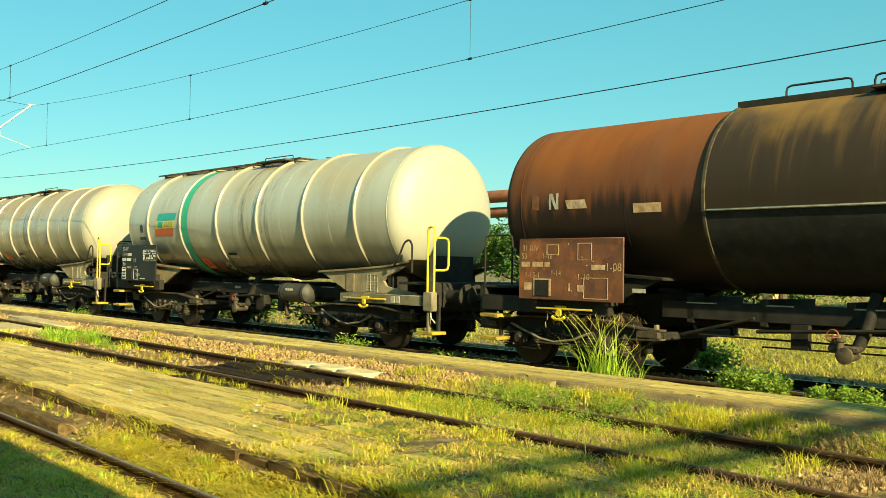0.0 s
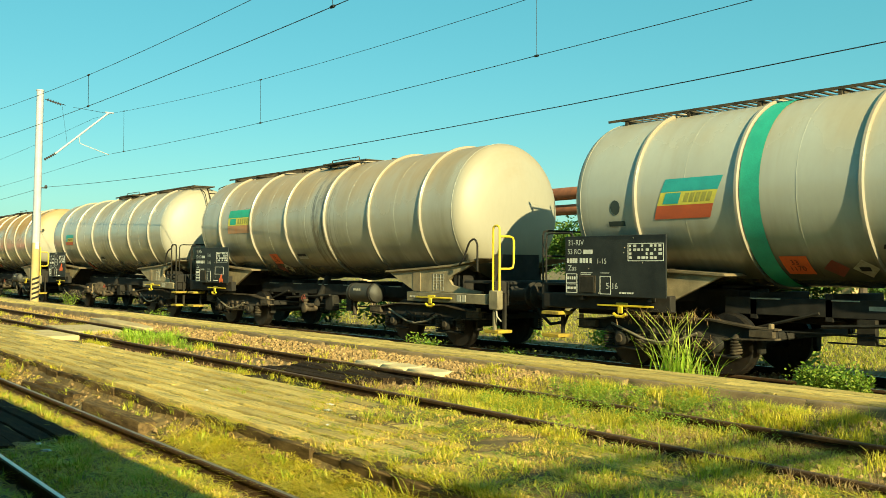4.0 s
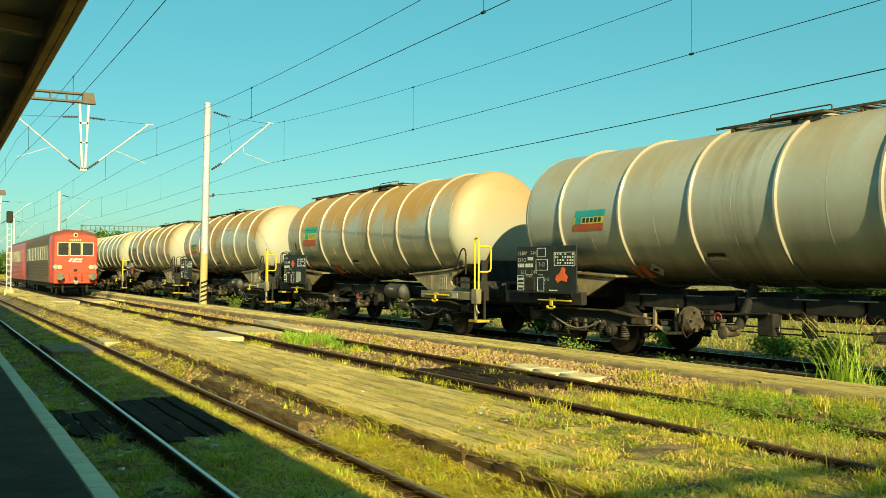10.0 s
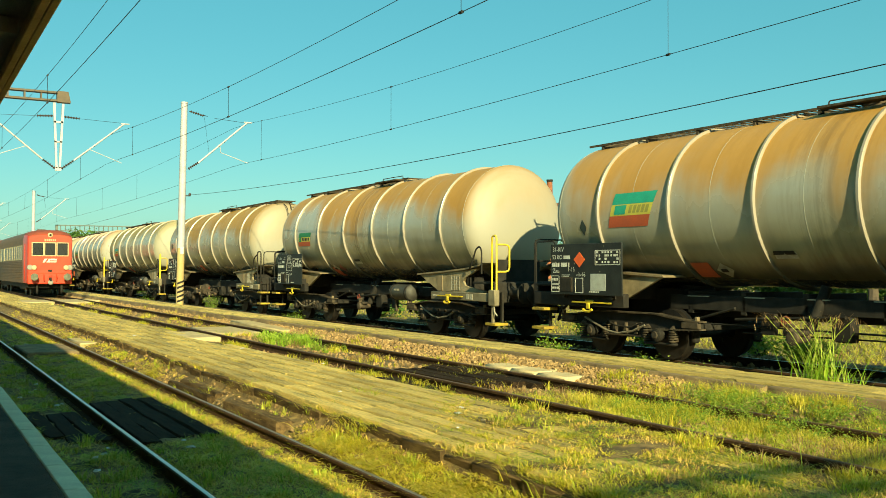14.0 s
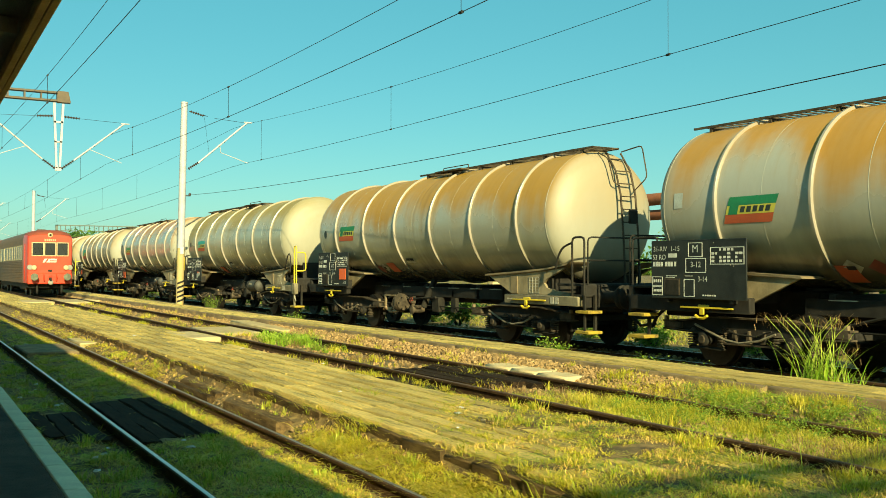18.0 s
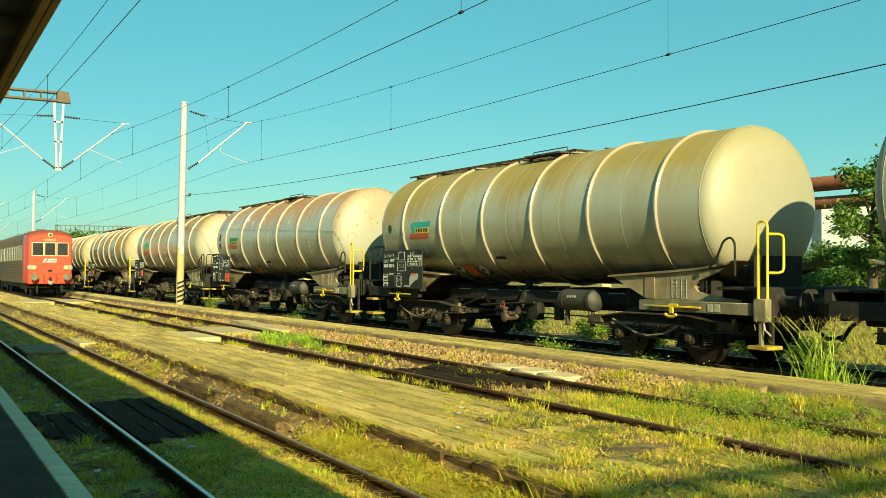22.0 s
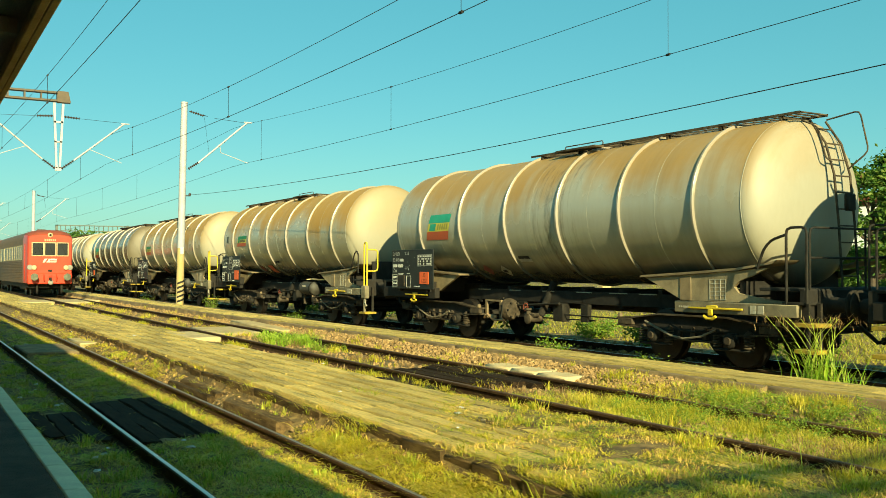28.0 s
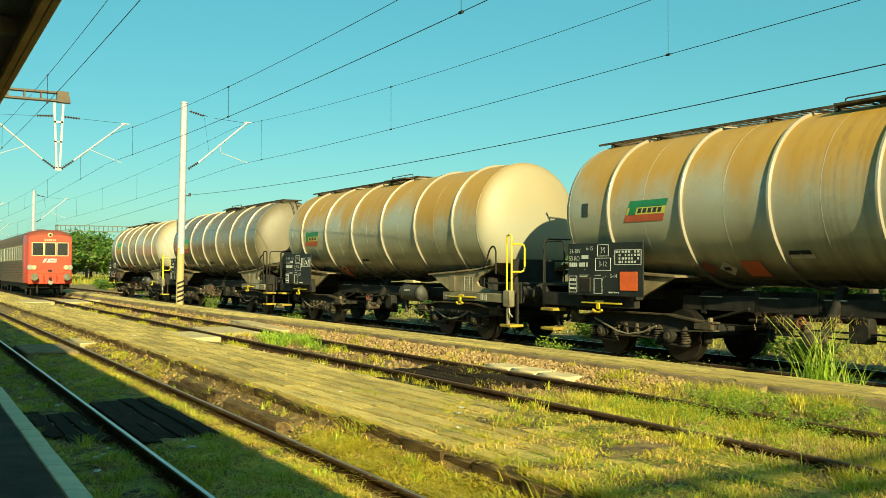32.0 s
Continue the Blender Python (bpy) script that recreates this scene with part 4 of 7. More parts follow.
# ---- signal mast beside the railcar ----
sg = thing("signal_mast", "white lattice signal mast with dark lamp heads", "signal", at=pose(4.55, 70.0, 0.2))
part("lattice_pole", (lambda m: [m.box(a - 0.025, a + 0.025, b - 0.025, b + 0.025, 0, 5.4) for a in (-0.13, 0.13) for b in (-0.13, 0.13)] and [m.box(-0.13, 0.13, -0.15, -0.12, 0.3 + i * 0.4, 0.36 + i * 0.4) for i in range(13)] and m)(Mesh()), STEELWHITE, sg)
part("signal_head", Mesh().box(-0.2, 0.2, -0.3, -0.1, 4.75, 5.5, 0.05), BLACK, sg)
part("base", Mesh().box(-0.3, 0.3, -0.3, 0.3, -0.3, 0.35, 0.03), CONCRETE, sg)

# ---- railcar on the middle track ----
def railcar_section(h, w):
    """Outline of the body in x, z: upright sides, arched roof."""
    pts = [(-w, 0.75), (w, 0.75), (w, 3.38)]
    for i in range(1, 10):
        a = math.pi * i / 10
        pts.append((w * math.copysign(abs(math.cos(a)) ** 0.8, math.cos(a)), 3.38 + (h - 3.38) * math.sin(a) ** 0.75))
    pts.append((-w, 3.38))
    return pts


def railcar(y0, length, front):
    rc = thing("railcar", "red fronted diesel railcar with a dull corrugated steel side", "railcar", group="railcar set", at=pose(XM + GA / 2 + 0.12, y0, ZM))
    H, W = 3.95, 1.27
    sec = railcar_section(H, W)
    m = Mesh()
    n = len(sec)
    ks = [(0.0, 0.93, 0.42), (0.10, 0.975, 0.60), (0.35, 1.0, 0.80), (0.8, 1.0, 0.94), (2.1, 1.0, 1.0)]      # the roof domes down to the front
    rings = [[(p[0] * s, yy, p[1] if p[1] < 3.39 else 3.38 + (p[1] - 3.38) * k) for p in sec] for yy, s, k in ks]
    for r in rings:
        m.v += r
    for i in range(len(ks) - 1):
        m.f += [(i * n + j, i * n + (j + 1) % n, (i + 1) * n + (j + 1) % n, (i + 1) * n + j) for j in range(n)]
    m.f += [tuple(range(n))]
    part("cab", m, REDPAINT, rc, "bright red painted cab")
    dome = Mesh()
    for r in rings:
        dome.v += [(p[0] * 1.004, p[1], p[2] + 0.012) for p in r[3:-1]]
    k = n - 4
    dome.f = [(i * k + j, i * k + j + 1, (i + 1) * k + j + 1, (i + 1) * k + j) for i in range(len(rings) - 1) for j in range(k - 1)]
    part("cab_roof", dome, REDROOF, rc, "sooty dark red domed cab roof")
    m = Mesh()
    for yy in (2.1, length):
        m.v += [(p[0], yy, p[1]) for p in sec]
    m.f += [(j, (j + 1) % n, n + (j + 1) % n, n + j) for j in range(n)] + [tuple(n + j for j in range(n))]
    part("body", m, CORRUGATED, rc, "dull ribbed steel body side")
    m = Mesh()
    for yy in (2.1, length - 0.1):
        m.v += [(p[0] * 1.0, yy, p[1] + 0.012) for p in sec[3:-1]]
    k = n - 4
    m.f += [(j, j + 1, k + j + 1, k + j) for j in range(k - 1)]
    part("roof", m, ROOFGREY, rc, "dark sooty arched roof")
    for zz in [0.95 + 0.105 * i for i in range(11)]:
        part("side_rib", Mesh().box(-W - 0.018, -W + 0.01, 2.3, length - 0.3, zz, zz + 0.045, 0.008), CORRUGATED, rc)
    part("door", Mesh().box(-W - 0.03, -W + 0.01, 1.05, 1.95, 0.85, 3.1, 0.02), REDPAINT, rc, "red cab side door")
    if front:
        for a, b in ((-0.97, -0.40), (-0.28, 0.28), (0.40, 0.97)):
            f = part("front_window", Mesh().box(a, b, -0.02, 0.03, 2.40, 3.12, 0.02), GLASS, rc, "dark cab window")
            part("window_trim", Mesh().box(a - 0.05, b + 0.05, -0.005, 0.02, 2.35, 2.40).box(a - 0.05, b + 0.05, -0.005, 0.02, 3.12, 3.17).box(a - 0.05, a, -0.012, 0.02, 2.40, 3.12).box(b, b + 0.05, -0.012, 0.02, 2.40, 3.12), CREAMTRIM, f)
            part("wiper", Mesh().tube([((a + b) / 2 + 0.2, -0.03, 2.42), ((a + b) / 2 - 0.02, -0.03, 2.9)], 0.012, 5), BLACK, f)
        for s in (-1, 1):
            part("headlight", Mesh().lathe([(-0.10, 0.09), (-0.09, 0.15), (0.0, 0.17), (0.06, 0.17)], (s * 1.10, 0.02, 1.68), 'y', 16), LAMP, rc, "pale round double headlight")
            part("headlight", Mesh().lathe([(-0.10, 0.08), (-0.09, 0.13), (0.0, 0.15), (0.06, 0.15)], (s * 0.88, -0.02, 1.67), 'y', 16), CREAMTRIM, rc, "pale round double headlight")
            bf = part("buffer", Mesh().lathe([(-0.52, 0.20), (-0.49, 0.22), (-0.45, 0.10), (-0.02, 0.13)], (s * 0.90, 0, 1.12), 'y', 16), BUFFER, rc, "dull green grey buffer")
            part("jumper_cable", Mesh().tube([(s * 0.35, -0.03, 1.28), (s * 0.36, -0.16, 1.1), (s * 0.34, -0.14, 0.9)], 0.035, 6), REDPAINT, rc, "red jumper cable")
            part("rail_guard", Mesh().box(s * 0.62, s * 0.74, 0.2, 0.28, 0.12, 0.72, 0.02), BLACK, rc)
        rl = part("roof_lamp", Mesh().lathe([(-0.08, 0.08), (-0.05, 0.14), (0.12, 0.14)], (0, 0.05, 3.60), 'y', 14), CREAMTRIM, rc, "round lamp over the windows")
        part("lamp_glass", Mesh().lathe([(-0.09, 0.03), (-0.075, 0.085)], (0, 0.05, 3.60), 'y', 12), BLACK, rl)
        part("centre_lamp", Mesh().lathe([(-0.14, 0.10), (-0.10, 0.15), (0.02, 0.15)], (0.03, -0.02, 0.80), 'y', 14), LAMP, rc, "low round lamp")
        for k in range(6):
            part("number_bar", Mesh().box(-0.32 + k * 0.11, -0.25 + k * 0.11, -0.008, 0.02, 3.24, 3.36), CREAMTRIM, rc)
        part("emblem", Mesh().prism([(-0.42, 1.98), (-0.30, 1.98), (-0.14, 2.20), (-0.30, 2.20)], 'y', -0.01, 0.03).prism([(-0.22, 1.98), (0.34, 1.98), (0.38, 2.04), (-0.04, 2.04), (0.0, 2.10), (0.36, 2.10), (0.40, 2.20), (-0.06, 2.20)], 'y', -0.01, 0.03), WHITE, rc, "white slanted emblem")
        part("vent", Mesh().box(-0.11, 0.11, -0.02, 0.02, 1.42, 1.56, 0.01), BLACK, rc)
        part("step_hook", Mesh().box(-0.07, 0.07, -0.14, 0.0, 1.08, 1.24, 0.03), REDPAINT, rc)
        part("buffer_beam", Mesh().box(-1.23, 1.23, -0.03, 0.2, 0.70, 1.34, 0.04), REDPAINT, rc, "red buffer beam")
        part("plough", Mesh().prism([(-0.9, 0.36), (0.9, 0.36), (1.0, 0.72), (-1.0, 0.72)], 'y', 0.9, 1.0), BLACK, rc)
        part("coupling", Mesh().box(-0.06, 0.06, -0.35, 0, 0.95, 1.08, 0.02), BLACK, rc)
        part("rain_gutter", Mesh().tube([(W * math.cos(0.16 + 2.82 * i / 12) * 0.95, 0.05, 3.36 + 0.24 * math.sin(0.16 + 2.82 * i / 12)) for i in range(13)], 0.02, 5), REDPAINT, rc)
    for i in range(int((length - 3) / 1.15)):
        yy = 2.7 + i * 1.15
        f = part("side_window", Mesh().box(-W - 0.012, -W + 0.02, yy, yy + 0.8, 2.12, 2.98, 0.02), GLASS, rc, "dark side window")
        part("window_trim", Mesh().box(-W - 0.016, -W, yy - 0.04, yy, 2.16, 3.02).box(-W - 0.016, -W, yy + 0.8, yy + 0.84, 2.16, 3.02).box(-W - 0.016, -W, yy, yy + 0.8, 2.98, 3.04).box(-W - 0.016, -W, yy, yy + 0.8, 2.14, 2.20), CREAMTRIM, f)
    part("underframe", Mesh().box(-1.16, 1.16, 0.4, length - 0.3, 0.48, 0.80, 0.03), BLACK, rc)
    for yy in (3.2, length - 3.2):
        bg = part("bogie", Mesh().box(-1.15, -0.95, yy - 1.6, yy + 1.6, 0.35, 0.7, 0.05).box(0.95, 1.15, yy - 1.6, yy + 1.6, 0.35, 0.7, 0.05), BLACK, rc)
        for dy in (-1.15, 1.15):
            part("wheelset", Mesh().lathe([(-0.85, 0.44), (-0.72, 0.46), (-0.70, 0.1), (0.70, 0.1), (0.72, 0.46), (0.85, 0.44)], (0, yy + dy, 0.45), 'x', 20), TREAD, bg)
    for i in range(3):
        part("roof_vent", Mesh().box(-0.25, 0.25, 4 + i * 5, 4.7 + i * 5, H - 0.02, H + 0.14, 0.04), ROOFGREY, rc)
    return rc


railcar(61.0, 18.5, True)
second = railcar(80.2, 18.0, False)
second["label"] = "second railcar coach with a red side behind the first"
for c in second.children:
    if c.name.split(".")[0] in ("body", "side_rib"):
        c.material_slots[0].link = 'OBJECT'
        c.material_slots[0].material = REDPAINT

# ---- plants ----
def blades(name, label, material, spots, height, width, seed, lean=0.5, cat="grass", kind="stuff", jitter=True):
    """Grass: bent tapering blades in one mesh. spots: rows of x, y, z of the roots."""
    rg_ = np.random.RandomState(seed)
    p = np.array(spots)
    n = len(p)
    a = rg_.uniform(0, 2 * np.pi, n)
    h = height * rg_.uniform(0.45, 1.15, n)
    w = width * rg_.uniform(0.6, 1.3, n)
    ln = lean * rg_.uniform(0.2, 1.3, n) * h
    side = np.stack([np.cos(a), np.sin(a), 0 * a], 1)
    fwd = np.stack([-np.sin(a), np.cos(a), 0 * a], 1)
    up = np.array([[0, 0, 1.0]])
    v = np.empty((n, 7, 3))
    for i, (t, ww, bend) in enumerate(((0, 1, 0), (0.4, 0.9, 0.18), (0.75, 0.6, 0.55))):
        c = p + up * (h * t * (1 - 0.12 * t))[:, None] + fwd * (ln * bend)[:, None]
        v[:, 2 * i] = c - side * (w * ww / 2)[:, None]
        v[:, 2 * i + 1] = c + side * (w * ww / 2)[:, None]
    v[:, 6] = p + up * (h * 0.92)[:, None] + fwd * ln[:, None]
    f = []
    for i in range(n):
        o = 7 * i
        f += [(o, o + 1, o + 3, o + 2), (o + 2, o + 3, o + 5, o + 4), (o + 4, o + 5, o + 6)]
    me = bpy.data.meshes.new(name)
    me.from_pydata(v.reshape(-1, 3).tolist(), [], f)
    me.materials.append(material)
    return tagged(new(name, me), label, cat, kind=kind)


def scatter(x0, x1, y0, y1, n, seed, clump=0.0, clear=None, thresh=-0.1):
    """Roots over a strip, thicker near the camera; clump: keep where slow noise is high."""
    rg_ = random.Random(seed)
    out = []
    while len(out) < n:
        y = y0 * (y1 / y0) ** rg_.random()
        x = rg_.uniform(x0, x1)
        if clump and noise.noise((x * clump, y * clump, seed)) < thresh + rg_.uniform(-0.15, 0.15):
            continue
        if clear and clear(x, y):
            continue
        out.append((x, y, (surface_z(x, y) if 1 < x < 16 and 0 < y < 100 else ground_z(x, y)) - 0.01))
    return out


def crossing(x, y):
    return (11.0 < y < 15.0 and 2.4 < x < 3.26) or (11.5 < y < 14.1 and 1.46 < x < 2.1) or (10.7 < y < 16.3 and 3.86 < x < 4.25) or any(abs(x - r) < 0.11 for r in (XN, XN + GA, XM, XM + GA))


def tussocks(name, label, material, spots, per, height, width, spread, seed, lean=1.0):
    """Mown grass in small clumps: the blades of a clump lean outwards from its middle."""
    g = np.random.RandomState(seed)
    c = np.repeat(np.array(spots), per, axis=0)
    n = len(c)
    size = np.repeat(g.uniform(0.5, 1.4, len(spots)), per)
    a, d = g.uniform(0, 2 * np.pi, n), np.abs(g.normal(0, spread, n)) * size
    out = np.stack([np.cos(a), np.sin(a), 0 * a], 1)
    p = c + out * d[:, None]
    h = height * size * g.uniform(0.5, 1.2, n)
    ln = lean * h * (0.3 + d / spread * 0.5) * g.uniform(0.5, 1.5, n)
    turn = a + g.normal(0, 0.7, n)
    fwd = np.stack([np.cos(turn), np.sin(turn), 0 * a], 1)
    side = np.stack([-np.sin(turn), np.cos(turn), 0 * a], 1) * (width * g.uniform(0.6, 1.3, n))[:, None] / 2
    up = np.array([[0, 0, 1.0]])
    v = np.empty((n, 5, 3))
    m = p + up * (h * 0.62)[:, None] + fwd * (ln * 0.35)[:, None]
    v[:, 0], v[:, 1], v[:, 2], v[:, 3] = p - side, p + side, m - side * 0.8, m + side * 0.8
    v[:, 4] = p + up * (h * 0.85)[:, None] + fwd * ln[:, None]
    f = []
    for i in range(n):
        o = 5 * i
        f += [(o, o + 1, o + 3, o + 2), (o + 2, o + 3, o + 4)]
    me = bpy.data.meshes.new(name)
    me.from_pydata(v.reshape(-1, 3).tolist(), [], f)
    me.materials.append(material)
    return tagged(new(name, me), label, "grass", kind="stuff")


def straws(name, label, spots, length, width, seed, material):
    """Cut stalks lying on the ground, slightly arched."""
    g = np.random.RandomState(seed)
    p = np.array(spots)
    n = len(p)
    a = g.uniform(0, 2 * np.pi, n)
    ln = length * g.uniform(0.4, 1.3, n)
    d = np.stack([np.cos(a), np.sin(a), g.normal(0, 0.12, n)], 1) * (ln / 2)[:, None]
    s = np.stack([-np.sin(a), np.cos(a), 0 * a], 1) * width / 2
    lift = np.stack([0 * a, 0 * a, g.uniform(0.012, 0.06, n)], 1)
    v = np.stack([p - d - s + lift * 0.4, p - d + s + lift * 0.4, p - s + lift, p + s + lift, p + d + lift * 0.5], 1)
    f = []
    for i in range(n):
        o = 5 * i
        f += [(o, o + 1, o + 3, o + 2), (o + 2, o + 3, o + 4)]
    me = bpy.data.meshes.new(name)
    me.from_pydata(v.reshape(-1, 3).tolist(), [], f)
    me.materials.append(material)
    return tagged(new(name, me), label, "grass", kind="stuff")


def swathes(name, label, spots, per, spread, length, width, seed, material):
    """Cut grass lying in small heaps, the stalks of a heap roughly one way."""
    g = np.random.RandomState(seed)
    c = np.repeat(np.array(spots), per, axis=0)
    n = len(c)
    way = np.repeat(g.uniform(0, 2 * np.pi, len(spots)), per) + g.normal(0, 0.6, n)
    big = np.repeat(g.uniform(0.5, 1.4, len(spots)), per)
    p = c + np.stack([g.normal(0, spread, n) * big, g.normal(0, spread, n) * big, np.abs(g.normal(0, 0.018, n)) + 0.012], 1)
    ln = length * g.uniform(0.4, 1.3, n)
    d = np.stack([np.cos(way), np.sin(way), g.normal(0, 0.16, n)], 1) * (ln / 2)[:, None]
    bow = np.stack([-np.sin(way), np.cos(way), 0.25 + 0 * way], 1) * (ln * g.normal(0, 0.12, n))[:, None]
    s = np.stack([-np.sin(way), np.cos(way), 0 * way], 1) * width / 2
    v = np.stack([p - d - s, p - d + s, p + bow - s, p + bow + s, p + d], 1)
    f = []
    for i in range(n):
        o = 5 * i
        f += [(o, o + 1, o + 3, o + 2), (o + 2, o + 3, o + 4)]
    me = bpy.data.meshes.new(name)
    me.from_pydata(v.reshape(-1, 3).tolist(), [], f)
    me.materials.append(material)
    return tagged(new(name, me), label, "grass", kind="stuff")


def leaves(tips, spread, n, size, seed):
    """Leaf quads, folded along the midrib, round the twig tips."""
    rg_ = np.random.RandomState(seed)
    tp = np.array([tuple(q) for q in tips])
    c = tp[rg_.randint(0, len(tp), n)] + rg_.normal(0, spread, (n, 3)) * np.array([1, 1, 0.75])
    a, b = rg_.uniform(0, 2 * np.pi, n), rg_.uniform(-0.9, 0.9, n)
    d = np.stack([np.cos(a) * np.cos(b), np.sin(a) * np.cos(b), np.sin(b)], 1)
    s = np.cross(d, rg_.normal(0, 1, (n, 3)))
    s /= np.linalg.norm(s, axis=1)[:, None] + 1e-9
    k = np.cross(d, s)
    z = (size * rg_.uniform(0.6, 1.3, n))[:, None]
    v = np.stack([c - d * z, c - s * z * 0.45 + k * z * 0.15, c + d * z, c + s * z * 0.45 + k * z * 0.15], 1)
    m = Mesh()
    m.v = v.reshape(-1, 3).tolist()
    m.f = [q for i in range(n) for q in ((4 * i, 4 * i + 1, 4 * i + 2), (4 * i, 4 * i + 2, 4 * i + 3))]
    me = bpy.data.meshes.new("foliage")
    me.from_pydata(m.v, [], m.f)
    return me


def with_mat(me, material):
    me.materials.append(material)
    return me


def planked(x, y):
    return crossing(x, y) or (4.35 < x < 6.3 and cover(x, y) < 0.01)


tussocks("grass", "short mown green grass along the near track", GRASS, scatter(1.22, 4.26, 3.2, 45, 1500, 1, 2.2, crossing, 0.2), 26, 0.07, 0.0065, 0.045, 1, 1.4)
tussocks("grass", "short mown grass in yellow green clumps along the near track", FIELD, scatter(2.3, 4.26, 3.2, 45, 1100, 41, 2.4, crossing, 0.12), 20, 0.065, 0.007, 0.05, 41, 1.6)
tussocks("grass", "green grass in the shade of the canopy", WEED, scatter(1.22, 3.7, 3.2, 30, 620, 2, 2.4, crossing, 0.22), 22, 0.10, 0.010, 0.045, 2, 1.1)
straws("dry_grass", "straw of mown grass lying by the near track", scatter(2.2, 4.28, 3.2, 40, 7000, 3, 1.6, crossing, 0.16), 0.08, 0.006, 3, STRAW)
straws("cut_grass", "cut green grass lying over the walkway", scatter(4.34, 6.62, 3.4, 16, 5000, 46, 2.3, planked, 0.14), 0.065, 0.007, 46, GRASS)
straws("cut_grass", "withered cut grass lying by the near track", scatter(1.3, 4.28, 3.2, 40, 4500, 43, 1.6, crossing, 0.25), 0.07, 0.006, 43, DEAD)
tussocks("grass", "patchy mown grass growing over the walkway planks", GRASS, scatter(4.34, 6.62, 3.4, 15, 620, 4, 2.8, planked, 0.24), 20, 0.045, 0.0065, 0.045, 4, 1.8)
tussocks("grass", "yellow green mown grass growing over the walkway planks", FIELD, scatter(4.34, 6.62, 3.4, 15, 340, 44, 2.8, planked, 0.24), 18, 0.042, 0.0065, 0.05, 44, 2.0)
swathes("mown_grass", "pale yellow green mown grass matted along the walkway edge", scatter(3.82, 4.28, 3.3, 10.2, 900, 78, 2.2, crossing, -0.25), 18, 0.07, 0.13, 0.007, 78, FIELD)
tussocks("grass", "short pale green grass matted along the walkway edge", FIELD, scatter(3.84, 4.28, 3.3, 10.2, 500, 79, 2.2, crossing, -0.2), 20, 0.06, 0.006, 0.06, 79, 2.6)
swathes("mown_grass", "pale dry cut grass strewn over the shaded track", scatter(1.25, 3.7, 3.3, 26, 1300, 171, 2.6, crossing, 0.02), 10, 0.07, 0.11, 0.007, 171, FIELD)
straws("dry_grass", "pale straw strewn over the shaded track", scatter(1.25, 3.7, 3.3, 30, 6000, 172, 2.4, crossing, 0.0), 0.10, 0.006, 172, STRAW)
swathes("mown_grass", "mown yellow grass lying in small heaps by the near track", scatter(2.3, 4.22, 3.3, 40, 1500, 71, 1.7, crossing, 0.06), 16, 0.07, 0.11, 0.009, 71, FIELD)
swathes("mown_grass", "sunlit broad cut grass leaves lying in clumps by the walkway", scatter(2.9, 4.26, 3.3, 30, 1000, 76, 2.4, crossing, 0.12), 16, 0.07, 0.11, 0.011, 76, FIELD)
straws("dry_grass", "dry straw in bright patches by the walkway edge", scatter(2.9, 4.3, 3.3, 40, 5000, 77, 2.0, crossing, 0.1), 0.075, 0.007, 77, STRAW)
swathes("mown_grass", "mown grass lying in small heaps in the shade", scatter(1.25, 3.0, 3.3, 30, 420, 72, 1.5, crossing, 0.28), 16, 0.06, 0.10, 0.010, 72, FIELD)
swathes("mown_grass", "broad cut grass leaves lying in clumps by the near rail", scatter(1.25, 3.6, 3.3, 24, 420, 75, 1.5, crossing, 0.3), 16, 0.06, 0.11, 0.012, 75, WEED)
swathes("mown_grass", "mown yellow grass lying in small heaps on the walkway", scatter(4.36, 6.6, 3.4, 24, 700, 73, 2.6, crossing, 0.16), 14, 0.06, 0.085, 0.008, 73, FIELD)
swathes("mown_grass", "mown green grass lying in small heaps on the walkway", scatter(4.36, 6.6, 3.4, 18, 700, 74, 2.2, crossing, 0.1), 14, 0.06, 0.08, 0.007, 74, LUSH)
tussocks("grass", "separate green tufts standing in the mown grass", WEED, scatter(2.5, 4.3, 3.6, 30, 60, 61, 1.0, crossing, 0.1) + scatter(4.5, 6.6, 3.6, 12, 60, 62, 1.0, crossing, 0.1), 30, 0.11, 0.008, 0.05, 61, 1.5)
tussocks("grass", "grass hanging over the walkway edge", GRASS, scatter(4.30, 4.42, 4.2, 20, 110, 64, 1.5, None, 0.0), 24, 0.10, 0.007, 0.05, 64, 2.0)
tussocks("grass", "thin grass between walkway planks", GRASS, scatter(4.35, 6.6, 10, 60, 260, 5, 1.1, crossing, 0.25), 14, 0.07, 0.008, 0.07, 5, 1.5)
tussocks("weeds", "grass along the rusty rail beside the walkway", GRASS, scatter(6.3, 6.6, 4.5, 45, 220, 45, 1.2, crossing, 0.2), 22, 0.12, 0.007, 0.05, 45, 0.9)
straws("dry_grass", "dry straw lying over the walkway", scatter(4.3, 6.62, 3.4, 18, 7000, 6, 2.2, crossing, 0.12), 0.06, 0.006, 6, STRAW)
tussocks("weeds", "fine yellow green grass growing between the rusty rails", WEED, scatter(6.8, 9.1, 3.6, 10.9, 1300, 7, 0.9, crossing, 0.02), 34, 0.075, 0.0032, 0.075, 7, 1.5)
tussocks("weeds", "pale fine grass growing between the rusty rails", FIELD, scatter(6.8, 9.1, 5.0, 10.6, 500, 57, 0.8, crossing, 0.1), 34, 0.12, 0.003, 0.07, 57, 0.9)
blades("weeds", "green weeds standing between the rusty rails", GRASS, scatter(7.3, 9.0, 6.9, 8.9, 3200, 47, 1.1, crossing, 0.1), 0.19, 0.004, 47, 0.8)
